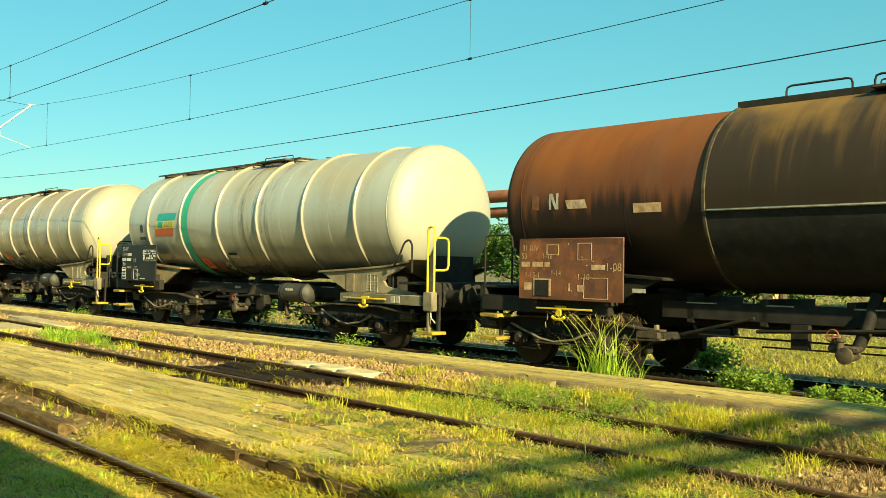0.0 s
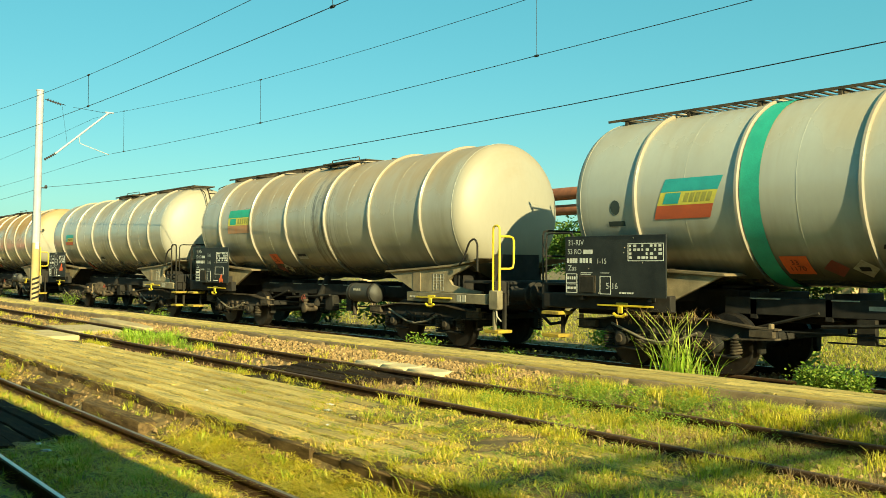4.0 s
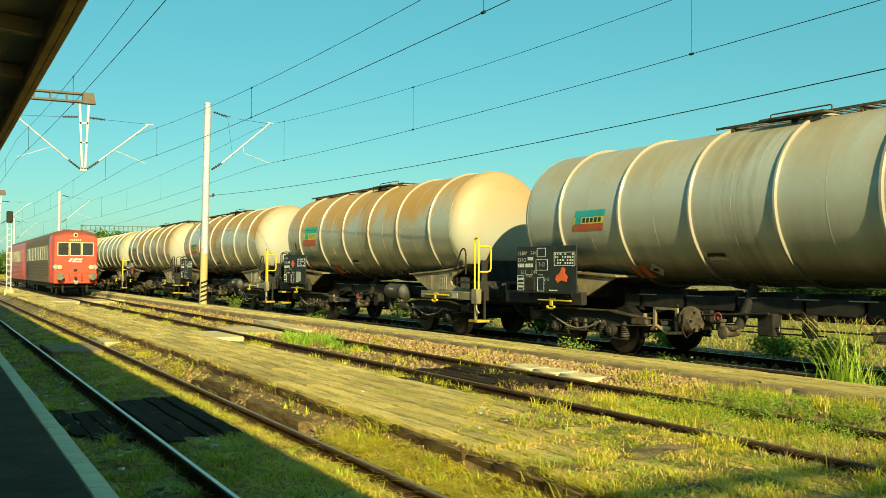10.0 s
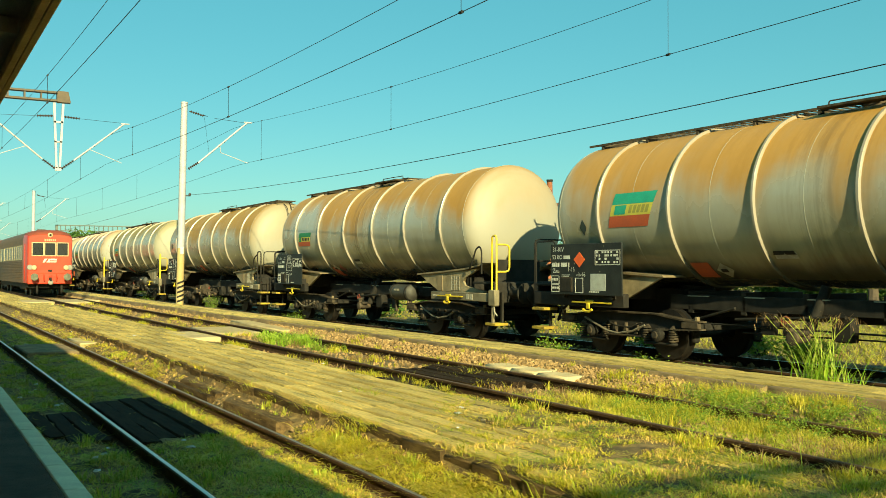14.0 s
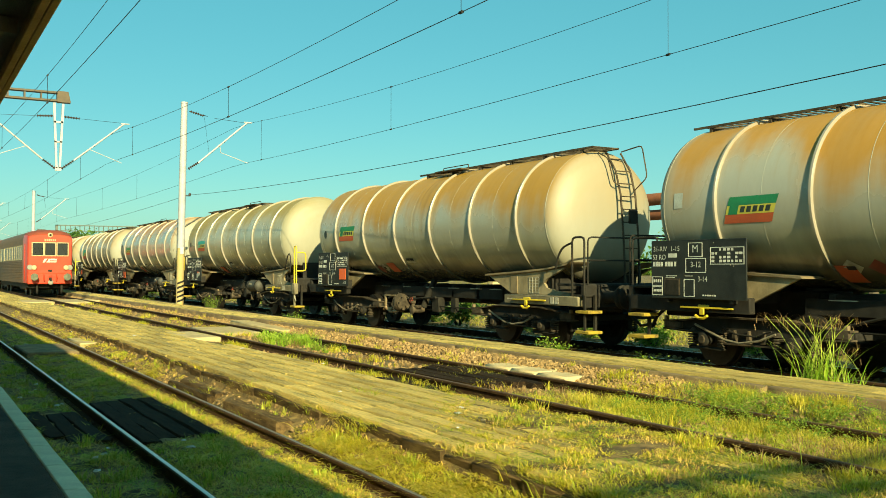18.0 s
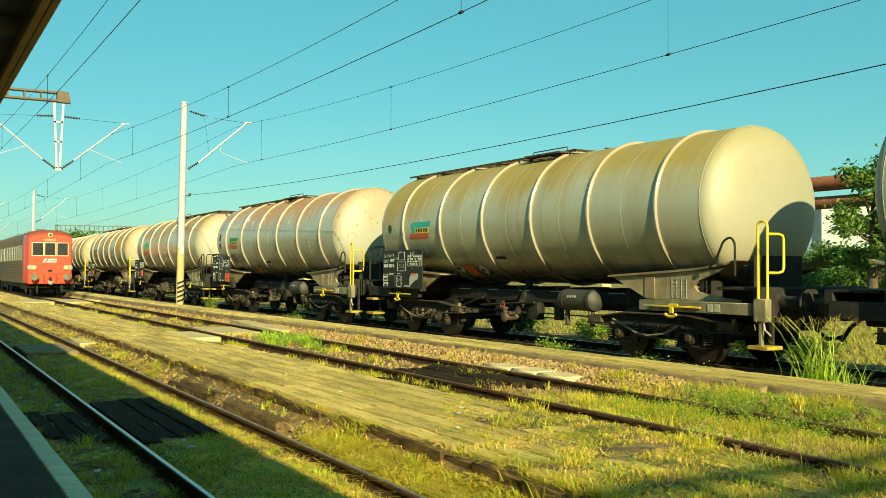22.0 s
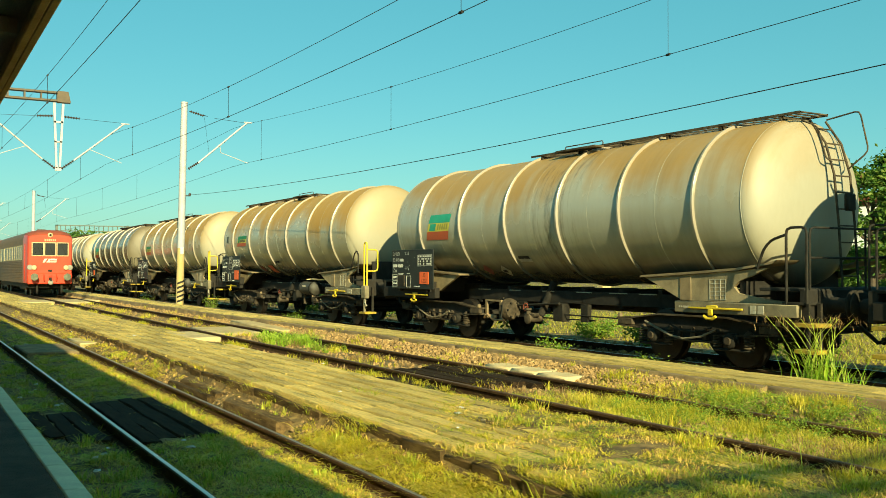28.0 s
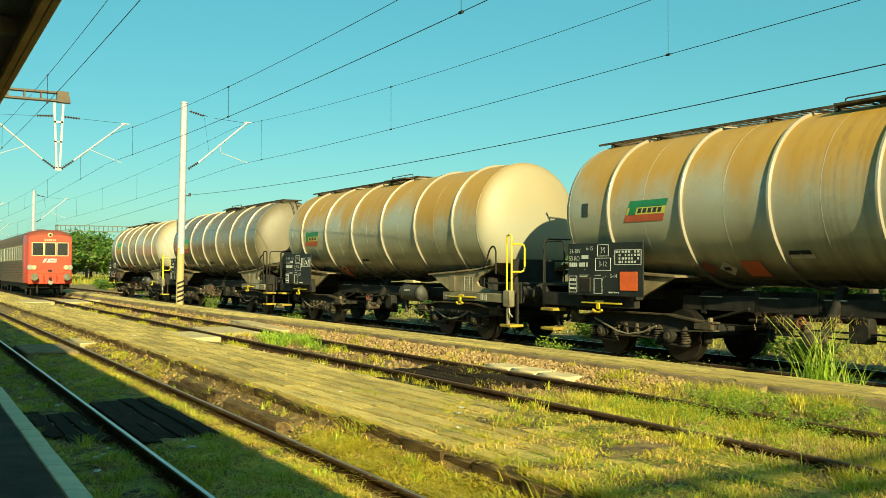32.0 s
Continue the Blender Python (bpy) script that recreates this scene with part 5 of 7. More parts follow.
tussocks("weeds", "grass in the rusty track", GRASS, scatter(6.4, 9.1, 4.0, 50, 520, 8, 0.9, crossing, 0.15), 22, 0.15, 0.008, 0.06, 8, 0.9)
tussocks("dead_weeds", "dead brown weeds in the rusty track", DEAD, scatter(6.3, 8.9, 3.4, 6.8, 150, 81, 1.0, crossing, 0.0) + scatter(6.35, 8.2, 9, 30, 160, 82, 1.0, crossing, 0.15), 26, 0.13, 0.006, 0.07, 81, 1.2)
tussocks("dead_weeds", "dead brown stalks among the mown grass", DEAD, scatter(2.4, 6.6, 3.4, 22, 420, 83, 1.5, crossing, 0.1), 14, 0.06, 0.006, 0.07, 83, 3.0)
tussocks("weeds", "bright green weeds growing by the rusty rail", REED, [(7.75 + random.gauss(0, 0.26), 21.0 + random.gauss(0, 0.75), 0.15) for _ in range(42)], 50, 0.24, 0.012, 0.09, 9, 0.9)
tussocks("weeds", "lush green weeds growing by the rusty rail", LUSH, [(7.8 + random.gauss(0, 0.3), 20.8 + random.gauss(0, 0.8), 0.15) for _ in range(30)], 40, 0.18, 0.012, 0.09, 19, 1.1)
tussocks("weeds", "small green weeds beside the walkway edge", WEED, scatter(3.8, 4.36, 4.6, 30, 70, 10, 1.2, None, 0.1), 26, 0.12, 0.008, 0.05, 10, 1.4)
for lx, ly, lw, ln_, lh, seed in ((8.0, 7.6, 0.35, 0.75, 0.20, 311), (8.55, 7.2, 0.25, 0.55, 0.22, 312), (7.7, 8.6, 0.3, 0.5, 0.13, 313), (8.6, 8.3, 0.22, 0.45, 0.16, 314), (8.1, 6.5, 0.3, 0.5, 0.16, 315)):
    gl = random.Random(seed)
    tips = [(lx + gl.gauss(0, lw), ly + gl.gauss(0, ln_), ground_z(lx, ly) + lh * gl.uniform(0.15, 1.0)) for _ in range(90)]
    leafy = new("leafy_weeds", with_mat(leaves(tips, 0.035, 3000, 0.013, seed), LUSH))
    tagged(leafy, "small leafy green weeds growing in the rusty track", "weeds", kind="stuff")
blades("meadow", "yellow green meadow grass behind the train", MEADOW, scatter(16.2, 26, 5, 70, 42000, 11), 0.13, 0.02, 11, 1.5)
blades("meadow", "yellow green meadow grass far behind the train", MEADOW, scatter(26, 75, 8, 160, 30000, 12), 0.14, 0.06, 12, 2.2)
blades("meadow", "yellow meadow grass beyond the train's end", MEADOW, scatter(10.7, 40, 120, 300, 9000, 13), 0.8, 0.10, 13, 0.5)


def tuft(x, y, z, label, n, h, w, seed, material, spread=0.28, lean=0.6, plume=0):
    rg_ = random.Random(seed)
    t = thing("grass_tuft", label, "plant", group="weeds by the far platform")
    roots = [(x + rg_.gauss(0, spread * 0.6), y + rg_.gauss(0, spread), z) for _ in range(n)]
    b = blades("leaf_clump", "", material, roots, h, w, seed, lean, "", "")
    for key in ("category", "label", "kind"):
        if key in b:
            del b[key]
    b.parent = t
    for i in range(plume):
        rx, ry = x + rg_.gauss(0, spread * 0.5), y + rg_.gauss(0, spread)
        a = rg_.uniform(0, 6.28)
        pts = [(rx + math.cos(a) * 0.45 * u * u * h, ry + math.sin(a) * 0.6 * u * u * h, z + 1.5 * h * u * (1 - 0.18 * u)) for u in (0, 0.25, 0.5, 0.75, 1)]
        st = part("flower_stalk", Mesh().tube(pts, 0.0035, 4), REED, t)
        tip = Vector(pts[-1])
        pr = [(tip.x + rg_.gauss(0, 0.05), tip.y + rg_.gauss(0, 0.05), tip.z - 0.1 + rg_.gauss(0, 0.05)) for _ in range(12)]
        pl = blades("plume", "", DEAD, pr, 0.13, 0.006, seed + i, 1.6, "", "")
        for key in ("category", "label", "kind"):
            if key in pl:
                del pl[key]
        pl.parent = st
    return t


tuft(10.72, 8.75, 0.2, "tall bright green reed tuft beside the far platform", 105, 0.84, 0.017, 31, REED, 0.19, 0.75, 14)
tuft(10.68, 8.35, 0.2, "tall bright green reed tuft beside the far platform", 45, 0.55, 0.016, 32, REED, 0.16, 0.9, 4)


def bush(x, y, z, r, h, n, seed, label, leaf=0.06, material=None, name="bush"):
    """Low bush: stems and many small leaves in an uneven clump."""
    rg_ = random.Random(seed)
    t = thing(name, label, "bush", group="bushes")
    st = Mesh()
    tips = []
    for i in range(9):
        a, d = rg_.uniform(0, 6.28), rg_.uniform(0.3, 1.0) * r
        q = Vector((x + math.cos(a) * d, y + math.sin(a) * d, z + h * rg_.uniform(0.6, 1.0)))
        mid = Vector((x + math.cos(a) * d * 0.4, y + math.sin(a) * d * 0.4, z + h * 0.4))
        st.tube([(x, y, z - 0.05), mid, q], 0.012, 5, radii=[0.02, 0.012, 0.005])
        tips += [q, mid + (q - mid) * 0.5, mid]
    part("stem", st, BARK, t)
    part("foliage", with_mat(leaves(tips, r * 0.24, n, leaf, seed), material or LUSH), None, t)
    return t


def tree(x, y, z, h, r, n, seed, label, leaf=0.14, lean=0.0, trunk=None):
    """Tapered trunk, limbs, twigs, and a crown of many leaves with gaps."""
    rg_ = random.Random(seed)
    t = thing("tree", label, "tree", group="trees")
    m = Mesh()
    tr = trunk or h * 0.03
    top = Vector((x + lean, y, z + h * 0.75))
    m.tube([(x, y, z - 0.2), (x + lean * 0.3, y, z + h * 0.3), tuple(top)], tr, 9, radii=[tr * 1.2, tr * 0.8, tr * 0.25])
    tips = []
    for i in range(16):
        u = rg_.uniform(0.22, 0.95)
        b = Vector((x + lean * u, y, z + h * 0.75 * u))
        a = rg_.uniform(0, 6.28)
        ln = r * rg_.uniform(0.5, 1.05) * (1.15 - 0.6 * abs(u - 0.5))
        q = b + Vector((math.cos(a) * ln, math.sin(a) * ln, h * rg_.uniform(0.06, 0.26)))
        mid = b.lerp(q, 0.5) + Vector((0, 0, -0.04 * h))
        m.tube([b, mid, q], tr * 0.3, 5, radii=[tr * 0.4, tr * 0.25, tr * 0.08])
        tips += [q, b.lerp(q, 0.72)]
        for j in range(3):
            e = q + Vector((rg_.gauss(0, r * 0.25), rg_.gauss(0, r * 0.25), rg_.gauss(0, h * 0.06)))
            m.tube([mid, e], tr * 0.1, 4, radii=[tr * 0.14, tr * 0.04])
            tips.append(e)
    part("trunk", m, BARK, t)
    part("crown", with_mat(leaves(tips, r * 0.17, n, leaf, seed), LEAF), None, t)
    return t

# weeds along the far track
for bx, by, br, bh, bn, bs in ((10.9, 15.0, 0.35, 0.5, 700, 1), (10.8, 12.2, 0.4, 0.35, 600, 2), (10.9, 11.3, 0.3, 0.3, 400, 3), (10.75, 38.0, 0.4, 0.7, 700, 4), (10.9, 29.0, 0.4, 0.4, 500, 5),
                               (10.95, 6.75, 0.3, 0.55, 2600, 6), (11.0, 6.3, 0.28, 0.5, 2400, 7), (10.95, 5.5, 0.26, 0.5, 2200, 8), (10.95, 5.05, 0.3, 0.45, 2400, 9), (10.9, 50.0, 0.4, 0.4, 400, 10)):
    bush(bx, by, 0.05, br, bh, bn, 200 + bs, "low green weed bush growing beside the far track", 0.028)
for i, (bx, by) in enumerate(((15.6, 17.5), (15.9, 14.5), (15.5, 12.8), (16.2, 20.5), (15.7, 10.3))):
    bush(bx, by, 0.05, 0.6, 0.42, 1200, 300 + i, "low green bush behind the far track", 0.05)

for i in range(22):
    bush(15.9 + random.uniform(-0.4, 0.9), 23 + i * 3.4 + random.uniform(-1, 1), 0.05, 0.9, random.uniform(0.7, 1.1), 700, 330 + i, "dark green bush behind the far track", 0.10, LEAF)

# ---- distance ----
tree(34.4, 25.5, 0, 6.9, 1.5, 11000, 1, "slender green tree behind the train", 0.13)
tree(40.0, 22.5, 0, 6.2, 3.2, 10000, 2, "broad green tree behind the train", 0.14)
tree(42.5, 32.6, 0, 2.9, 2.3, 7000, 3, "bushy green tree beside the pipeline", 0.14)
tree(39.0, 30.6, 0, 2.3, 1.8, 6000, 10, "bushy green tree beside the pipeline", 0.13)
tree(43.5, 38.0, 0, 2.4, 1.8, 4000, 4, "bushy green tree beside the pipeline", 0.15)
tree(46.0, 30.5, 0, 2.8, 2.4, 7000, 5, "bushy green tree beside the pipeline", 0.15)
tree(47.0, 46.0, 0, 5.0, 3.0, 7000, 6, "bushy green tree behind the meadow", 0.16)
tree(48.0, 26.0, 0, 3.8, 3.0, 6000, 7, "bushy green tree behind the meadow", 0.16)
tree(50.0, 20.0, 0, 4.2, 3.2, 6000, 8, "bushy green tree behind the meadow", 0.16)
tree(46.0, 15.0, 0, 4.0, 3.0, 6000, 9, "bushy green tree behind the meadow", 0.16)
for i in range(12):
    tx, ty = 19.5 + i * 2.4 + random.uniform(-0.8, 0.8), 150 + random.uniform(-10, 10) + i * 2.0
    hh = random.uniform(6.6, 8.0) if i < 4 else random.uniform(4.0, 5.5)
    tree(tx, ty, 0, hh, hh * 0.42, 4200, 40 + i, "dense green tree beyond the end of the tracks", 0.30)
for i in range(5):
    tree(8.5 + i * 2.4, 236 + random.uniform(-8, 8), 0, random.uniform(5, 6.5), 3.0, 2200, 70 + i, "low green tree far beyond the railcar", 0.36)

fw = Mesh()
rgf = random.Random(91)
pts = []
for i in range(420):
    tx = 60 + i * 1.2
    pts.append((tx + rgf.uniform(-3, 3), 330 - i * 0.75 + rgf.uniform(-6, 6), rgf.uniform(0.5, 8.5)))
fwo = new("far_woods", with_mat(leaves(pts, 2.0, 30000, 0.9, 92), LEAF))
tagged(fwo, "low dark line of woods on the horizon", "woods", kind="stuff")

pl = thing("pipeline", "rusty heating pipeline raised on concrete trestles", "pipeline", at=pose(0, 0, 0))
part("pipe", Mesh().tube([(45, -40, 6.75), (45, 19.0, 6.75)], 0.42, 14), PIPE, pl, "thick rusty red pipe")
part("pipe", Mesh().tube([(45, 20.8, 6.75), (45, 130, 6.75)], 0.42, 14), PIPE, pl, "thick rusty red pipe")
part("expansion_bend", Mesh().tube([(45, 18.8, 6.75), (45, 19.3, 7.0), (45, 19.4, 7.5), (45, 19.8, 7.75), (45, 20.3, 7.5), (45, 20.4, 7.0), (45, 21.0, 6.75)], 0.42, 12), PIPE, pl)
part("pipe", Mesh().tube([(45.3, -40, 5.7), (45.3, 130, 5.7)], 0.36, 14), PIPE, pl, "rusty lower pipe")
for i in range(11):
    yy = -34 + i * 15.0
    tr_ = part("trestle", Mesh().box(44.7, 45.6, yy - 0.3, yy + 0.3, -0.2, 5.1, 0.05).box(44.2, 46.1, yy - 0.35, yy + 0.35, 4.95, 5.35, 0.04).box(44.8, 45.2, yy - 0.25, yy + 0.25, 5.3, 6.4, 0.03), CONCRETE, pl)


def block(x, y, w, d, h, floors, cols, label, seed):
    """Far apartment house with storeys and windows."""
    t = thing("apartment_block", label, "building", group="far buildings", at=pose(x, y, 0, 0, 0, -35))
    part("wall", Mesh().box(-w / 2, w / 2, -d / 2, d / 2, 0, h), WALLPALE, t, smooth=False)
    part("roof", Mesh().box(-w / 2 - 0.3, w / 2 + 0.3, -d / 2 - 0.3, d / 2 + 0.3, h, h + 0.6), CONCRETE, t, smooth=False)
    wm = Mesh().box(-0.75, 0.75, -0.06, 0.06, -0.75, 0.75).data("window", FARGLASS, smooth=False)
    for i in range(cols):
        for j in range(floors):
            part("window", wm, None, t, at=pose(-w / 2 + w * (i + 0.5) / cols, -d / 2, h * (j + 0.5) / floors))


block(330, 250, 34, 14, 27, 9, 11, "pale apartment block far beyond the meadow", 1)
block(300, 280, 22, 12, 22, 7, 7, "pale apartment block far beyond the meadow", 2)
block(365, 222, 26, 12, 20, 6, 8, "pale apartment block far beyond the meadow", 3)
ch = thing("chimney", "slim brick chimney far behind the train", "chimney", at=pose(112, 156, 0))
part("stack", Mesh().tube([(0, 0, 0), (0, 0, 19.4)], 0.8, 12, radii=[0.9, 0.55]), PIPE, ch)
part("stack_rim", Mesh().lathe([(19.4, 0.6), (19.9, 0.65)], (0, 0, 0), 'z', 12), BLACK, ch)

# small litter on the ground
rgl = random.Random(77)
for i in range(44):
    lx, ly = (rgl.uniform(1.4, 6.4), 4.8 * (30 / 4.8) ** rgl.random()) if i < 20 else (rgl.uniform(1.35, 2.1 if i % 2 else 3.4), rgl.uniform(5.5, 17))
    if crossing(lx, ly):
        continue
    s = rgl.uniform(0.015, 0.045)
    m = Mesh().box(-s, s, -s * 0.7, s * 0.7, 0, s * 0.5, s * 0.15)
    m.v = [(v[0] * (1 + 0.4 * rgl.uniform(-1, 1)), v[1] * (1 + 0.4 * rgl.uniform(-1, 1)), v[2] * (1 + 0.5 * rgl.uniform(-1, 1))) for v in m.v]
    solid("litter", m, LITTER, "crumpled pale scrap of litter lying in the grass", "litter", group="litter", at=pose(lx, ly, ground_z(lx, ly) + (0.08 if lx > 4.35 else 0.03), 0, 0, rgl.uniform(0, 360)))

# ---- tank wagons ----
R, ZC, WZ = 1.40, 2.655, 0.33           # tank radius, height of its axis over the wagon's datum, the datum's height
XC = -0.05                              # the tank's axis beside the track's middle line
RINGS = (4.65, 2.79, 0.93, -0.93, -2.79, -4.65)
END = 5.67                              # half length of the barrel
FAR = 5.83                              # the far end of the barrel
BUF = 7.43                              # half length over the buffers


def tank_shell(R=R, far=END, ZC=ZC, XC=XC):
    """Barrel with shallow dished ends that turn over in a knuckle."""
    def dish(d):
        rows = []
        for i in range(15):
            q = 1 - (1 - i / 15) ** 2.4
            rows.append((d * (1 - q ** 2.35) ** (1 / 2), max(0.03, R * q)))
        return rows + [(0.0, R)]
    low = [(-END - a, r) for a, r in dish(0.44)]
    high = [(far + a, r) for a, r in dish(0.46)[::-1]]
    full = low + [(-END + (far + END) * i / 8, R) for i in range(1, 8)] + high
    return Mesh().lathe(full, (XC, 0, ZC), 'y', 72)


def band(y, w, proud, R=R, ZC=ZC, XC=XC):
    return Mesh().lathe([(y - w / 2, R - 0.01), (y - w / 2, R + proud * 0.7), (y - w / 2 + w * 0.15, R + proud), (y + w / 2 - w * 0.15, R + proud), (y + w / 2, R + proud * 0.7), (y + w / 2, R - 0.01)], (XC, 0, ZC), 'y', 72, ends=False)


def on_shell(y, z, proud, r=R, zc=ZC, xc=XC):
    return (xc - math.sqrt(max(0.01, (r + proud) ** 2 - (z - zc) ** 2)), y, z)


def patch(y0, y1, z0, z1, proud=0.006, skew=0.0, n=6, R=R, ZC=ZC, XC=XC):
    """A marking on the near side of the barrel between two heights."""
    m = Mesh()
    for i in range(n + 1):
        z, d = z0 + (z1 - z0) * i / n, skew * i / n
        m.v += [on_shell(y0 + d, z, proud, R, ZC, XC), on_shell(y1 + d, z, proud, R, ZC, XC)]
    m.f = [(2 * i, 2 * i + 1, 2 * i + 3, 2 * i + 2) for i in range(n)]
    return m


def bogie(parent, yc):
    """Cast bogie: bent side frames with a nose at each end, springs beside the axleboxes, hanging hoses."""
    bg = part("bogie", Mesh().box(-0.95, 0.95, -0.2, 0.2, 0.46, 0.70, 0.04), BLACK, parent, "dark cast two axle bogie", at=pose(0, yc, 0))
    for s in (-1, 1):
        part("end_beam", Mesh().box(-0.95, 0.95, s * 1.80 - 0.06, s * 1.80 + 0.06, 0.50, 0.62, 0.02), BLACK, bg)
        web = [(-1.86, 0.53), (-1.86, 0.64), (-1.46, 0.66), (-0.8, 0.74), (0.8, 0.74), (1.46, 0.66), (1.86, 0.64), (1.86, 0.53), (1.25, 0.50), (0.62, 0.46), (0.45, 0.34), (-0.45, 0.34), (-0.62, 0.46), (-1.25, 0.50)]
        part("side_frame", Mesh().prism(web, 'x', s * 1.0, s * 1.06), BLACK, bg)
        part("frame_flange", Mesh().prism([(-1.90, 0.64), (-1.90, 0.665), (-1.46, 0.685), (-0.8, 0.765), (0.8, 0.765), (1.46, 0.685), (1.90, 0.665), (1.90, 0.64), (1.46, 0.66), (0.8, 0.74), (-0.8, 0.74), (-1.46, 0.66)], 'x', s * 0.96, s * 1.15), DUSTY, bg, "dusty upper frame flange")
        part("frame_flange", Mesh().prism([(-1.90, 0.505), (-1.90, 0.53), (-1.25, 0.50), (-0.64, 0.46), (-0.46, 0.34), (0.46, 0.34), (0.64, 0.46), (1.25, 0.50), (1.90, 0.53), (1.90, 0.505), (1.25, 0.475), (0.66, 0.43), (0.5, 0.315), (-0.5, 0.315), (-0.66, 0.43), (-1.25, 0.475)], 'x', s * 0.98, s * 1.14), DUSTY, bg, "dusty lower frame flange")
        for e in (-1, 1):
            part("frame_nose", Mesh().box(s * 1.06, s * 1.15, e * 1.48, e * 1.87, 0.53, 0.645, 0.01), DUSTY, bg, "dusty frame nose")
            part("stop_bracket", Mesh().box(s * 1.08, s * 1.15, e * 1.80, e * 1.86, 0.66, 0.74, 0.008), FLANGE, bg)
        for yy in (-0.30, 0.0, 0.30):
            part("frame_rib", Mesh().prism([(yy - 0.04, 0.36), (yy + 0.05, 0.36), (yy + 0.01, 0.56), (yy - 0.01, 0.56)], 'x', s * 1.06, s * 1.12), DUSTY, bg)
        for dy in (-0.9, 0.9):
            ab = part("axlebox", Mesh().box(s * 1.0, s * 1.17, dy - 0.14, dy + 0.14, 0.30, 0.50, 0.05).lathe([(s * 1.14, 0.125), (s * 1.20, 0.12), (s * 1.22, 0.09)], (0, dy, 0.38), 'x', 16).box(s * 1.02, s * 1.14, dy - 0.40, dy + 0.40, 0.20, 0.25, 0.02), SOOTY, bg, "greasy axlebox")
            part("axle_cap", Mesh().lathe([(s * 1.22, 0.075), (s * 1.24, 0.06)], (0, dy, 0.38), 'x', 12), DUSTY, ab)
            for e in (-0.33, 0.33):
                coil = [(s * 1.08 + 0.078 * math.cos(i * math.pi / 5), dy + e + 0.078 * math.sin(i * math.pi / 5), 0.255 + i * 0.0043) for i in range(53)]
                part("spring", Mesh().tube(coil, 0.0155, 5), DUSTY, bg, "coil spring")
                part("spring_cap", Mesh().lathe([(0.49, 0.085), (0.51, 0.07), (0.56, 0.02)], (s * 1.08, dy + e, 0.0), 'z', 12), DUSTY, bg)
            for e in (-0.54, 0.54):
                part("brake_block", Mesh().box(s * 0.68, s * 0.84, dy + e - 0.04, dy + e + 0.04, 0.26, 0.56, 0.02), SOOTY, bg)
        part("brake_hose", Mesh().tube([(s * 1.17, 1.1, 0.62), (s * 1.21, 0.8, 0.53), (s * 1.22, 0.4, 0.40), (s * 1.22, 0.1, 0.36), (s * 1.21, -0.3, 0.42), (s * 1.18, -0.6, 0.54)], 0.020, 6), RUBBER, bg, "drooping pale rubber hose")
        part("brake_hose", Mesh().tube([(s * 1.16, 0.5, 0.60), (s * 1.18, 0.2, 0.50), (s * 1.18, -0.2, 0.48), (s * 1.16, -0.5, 0.58)], 0.016, 6), SOOTY, bg)
        part("brake_beam", Mesh().box(s * 0.2, s * 0.9, -0.36, -0.30, 0.26, 0.38, 0.02).box(s * 0.2, s * 0.9, 0.30, 0.36, 0.26, 0.38, 0.02), SOOTY, bg)
    wheel = [(-0.855, 0.40), (-0.85, 0.455), (-0.73, 0.46), (-0.715, 0.488), (-0.69, 0.488), (-0.685, 0.42), (-0.72, 0.36), (-0.73, 0.2), (-0.70, 0.12), (-0.6, 0.085)]
    wm = Mesh().lathe(wheel + [(-a, r) for a, r in wheel[::-1]], (0, 0, 0), 'x', 28)
    for s in (-1, 1):
        for i in range(5):
            a = 2 * math.pi * i / 5
            wm.lathe([(s * 0.70, 0.035), (s * 0.745, 0.035)], (0, 0.28 * math.cos(a), 0.28 * math.sin(a)), 'x', 8)
    me = wm.data("wheelset", TREAD)
    for dy in (-0.9, 0.9):
        part("wheelset", me, None, bg, at=pose(0, dy, ZT - WZ + 0.46))
    return bg


def rail_bar(m, pts, r=0.022):
    """A bent handrail with rounded corners."""
    out = []
    pts = [Vector(p) for p in pts]
    for i, p in enumerate(pts):
        if 0 < i < len(pts) - 1:
            a, b = (pts[i - 1] - p), (pts[i + 1] - p)
            d = min(0.09, a.length * 0.4, b.length * 0.4)
            a, b = p + a.normalized() * d, p + b.normalized() * d
            out += [a, (a + b) / 4 + p / 2, b]
        else:
            out.append(p)
    return m.tube(out, r, 7)


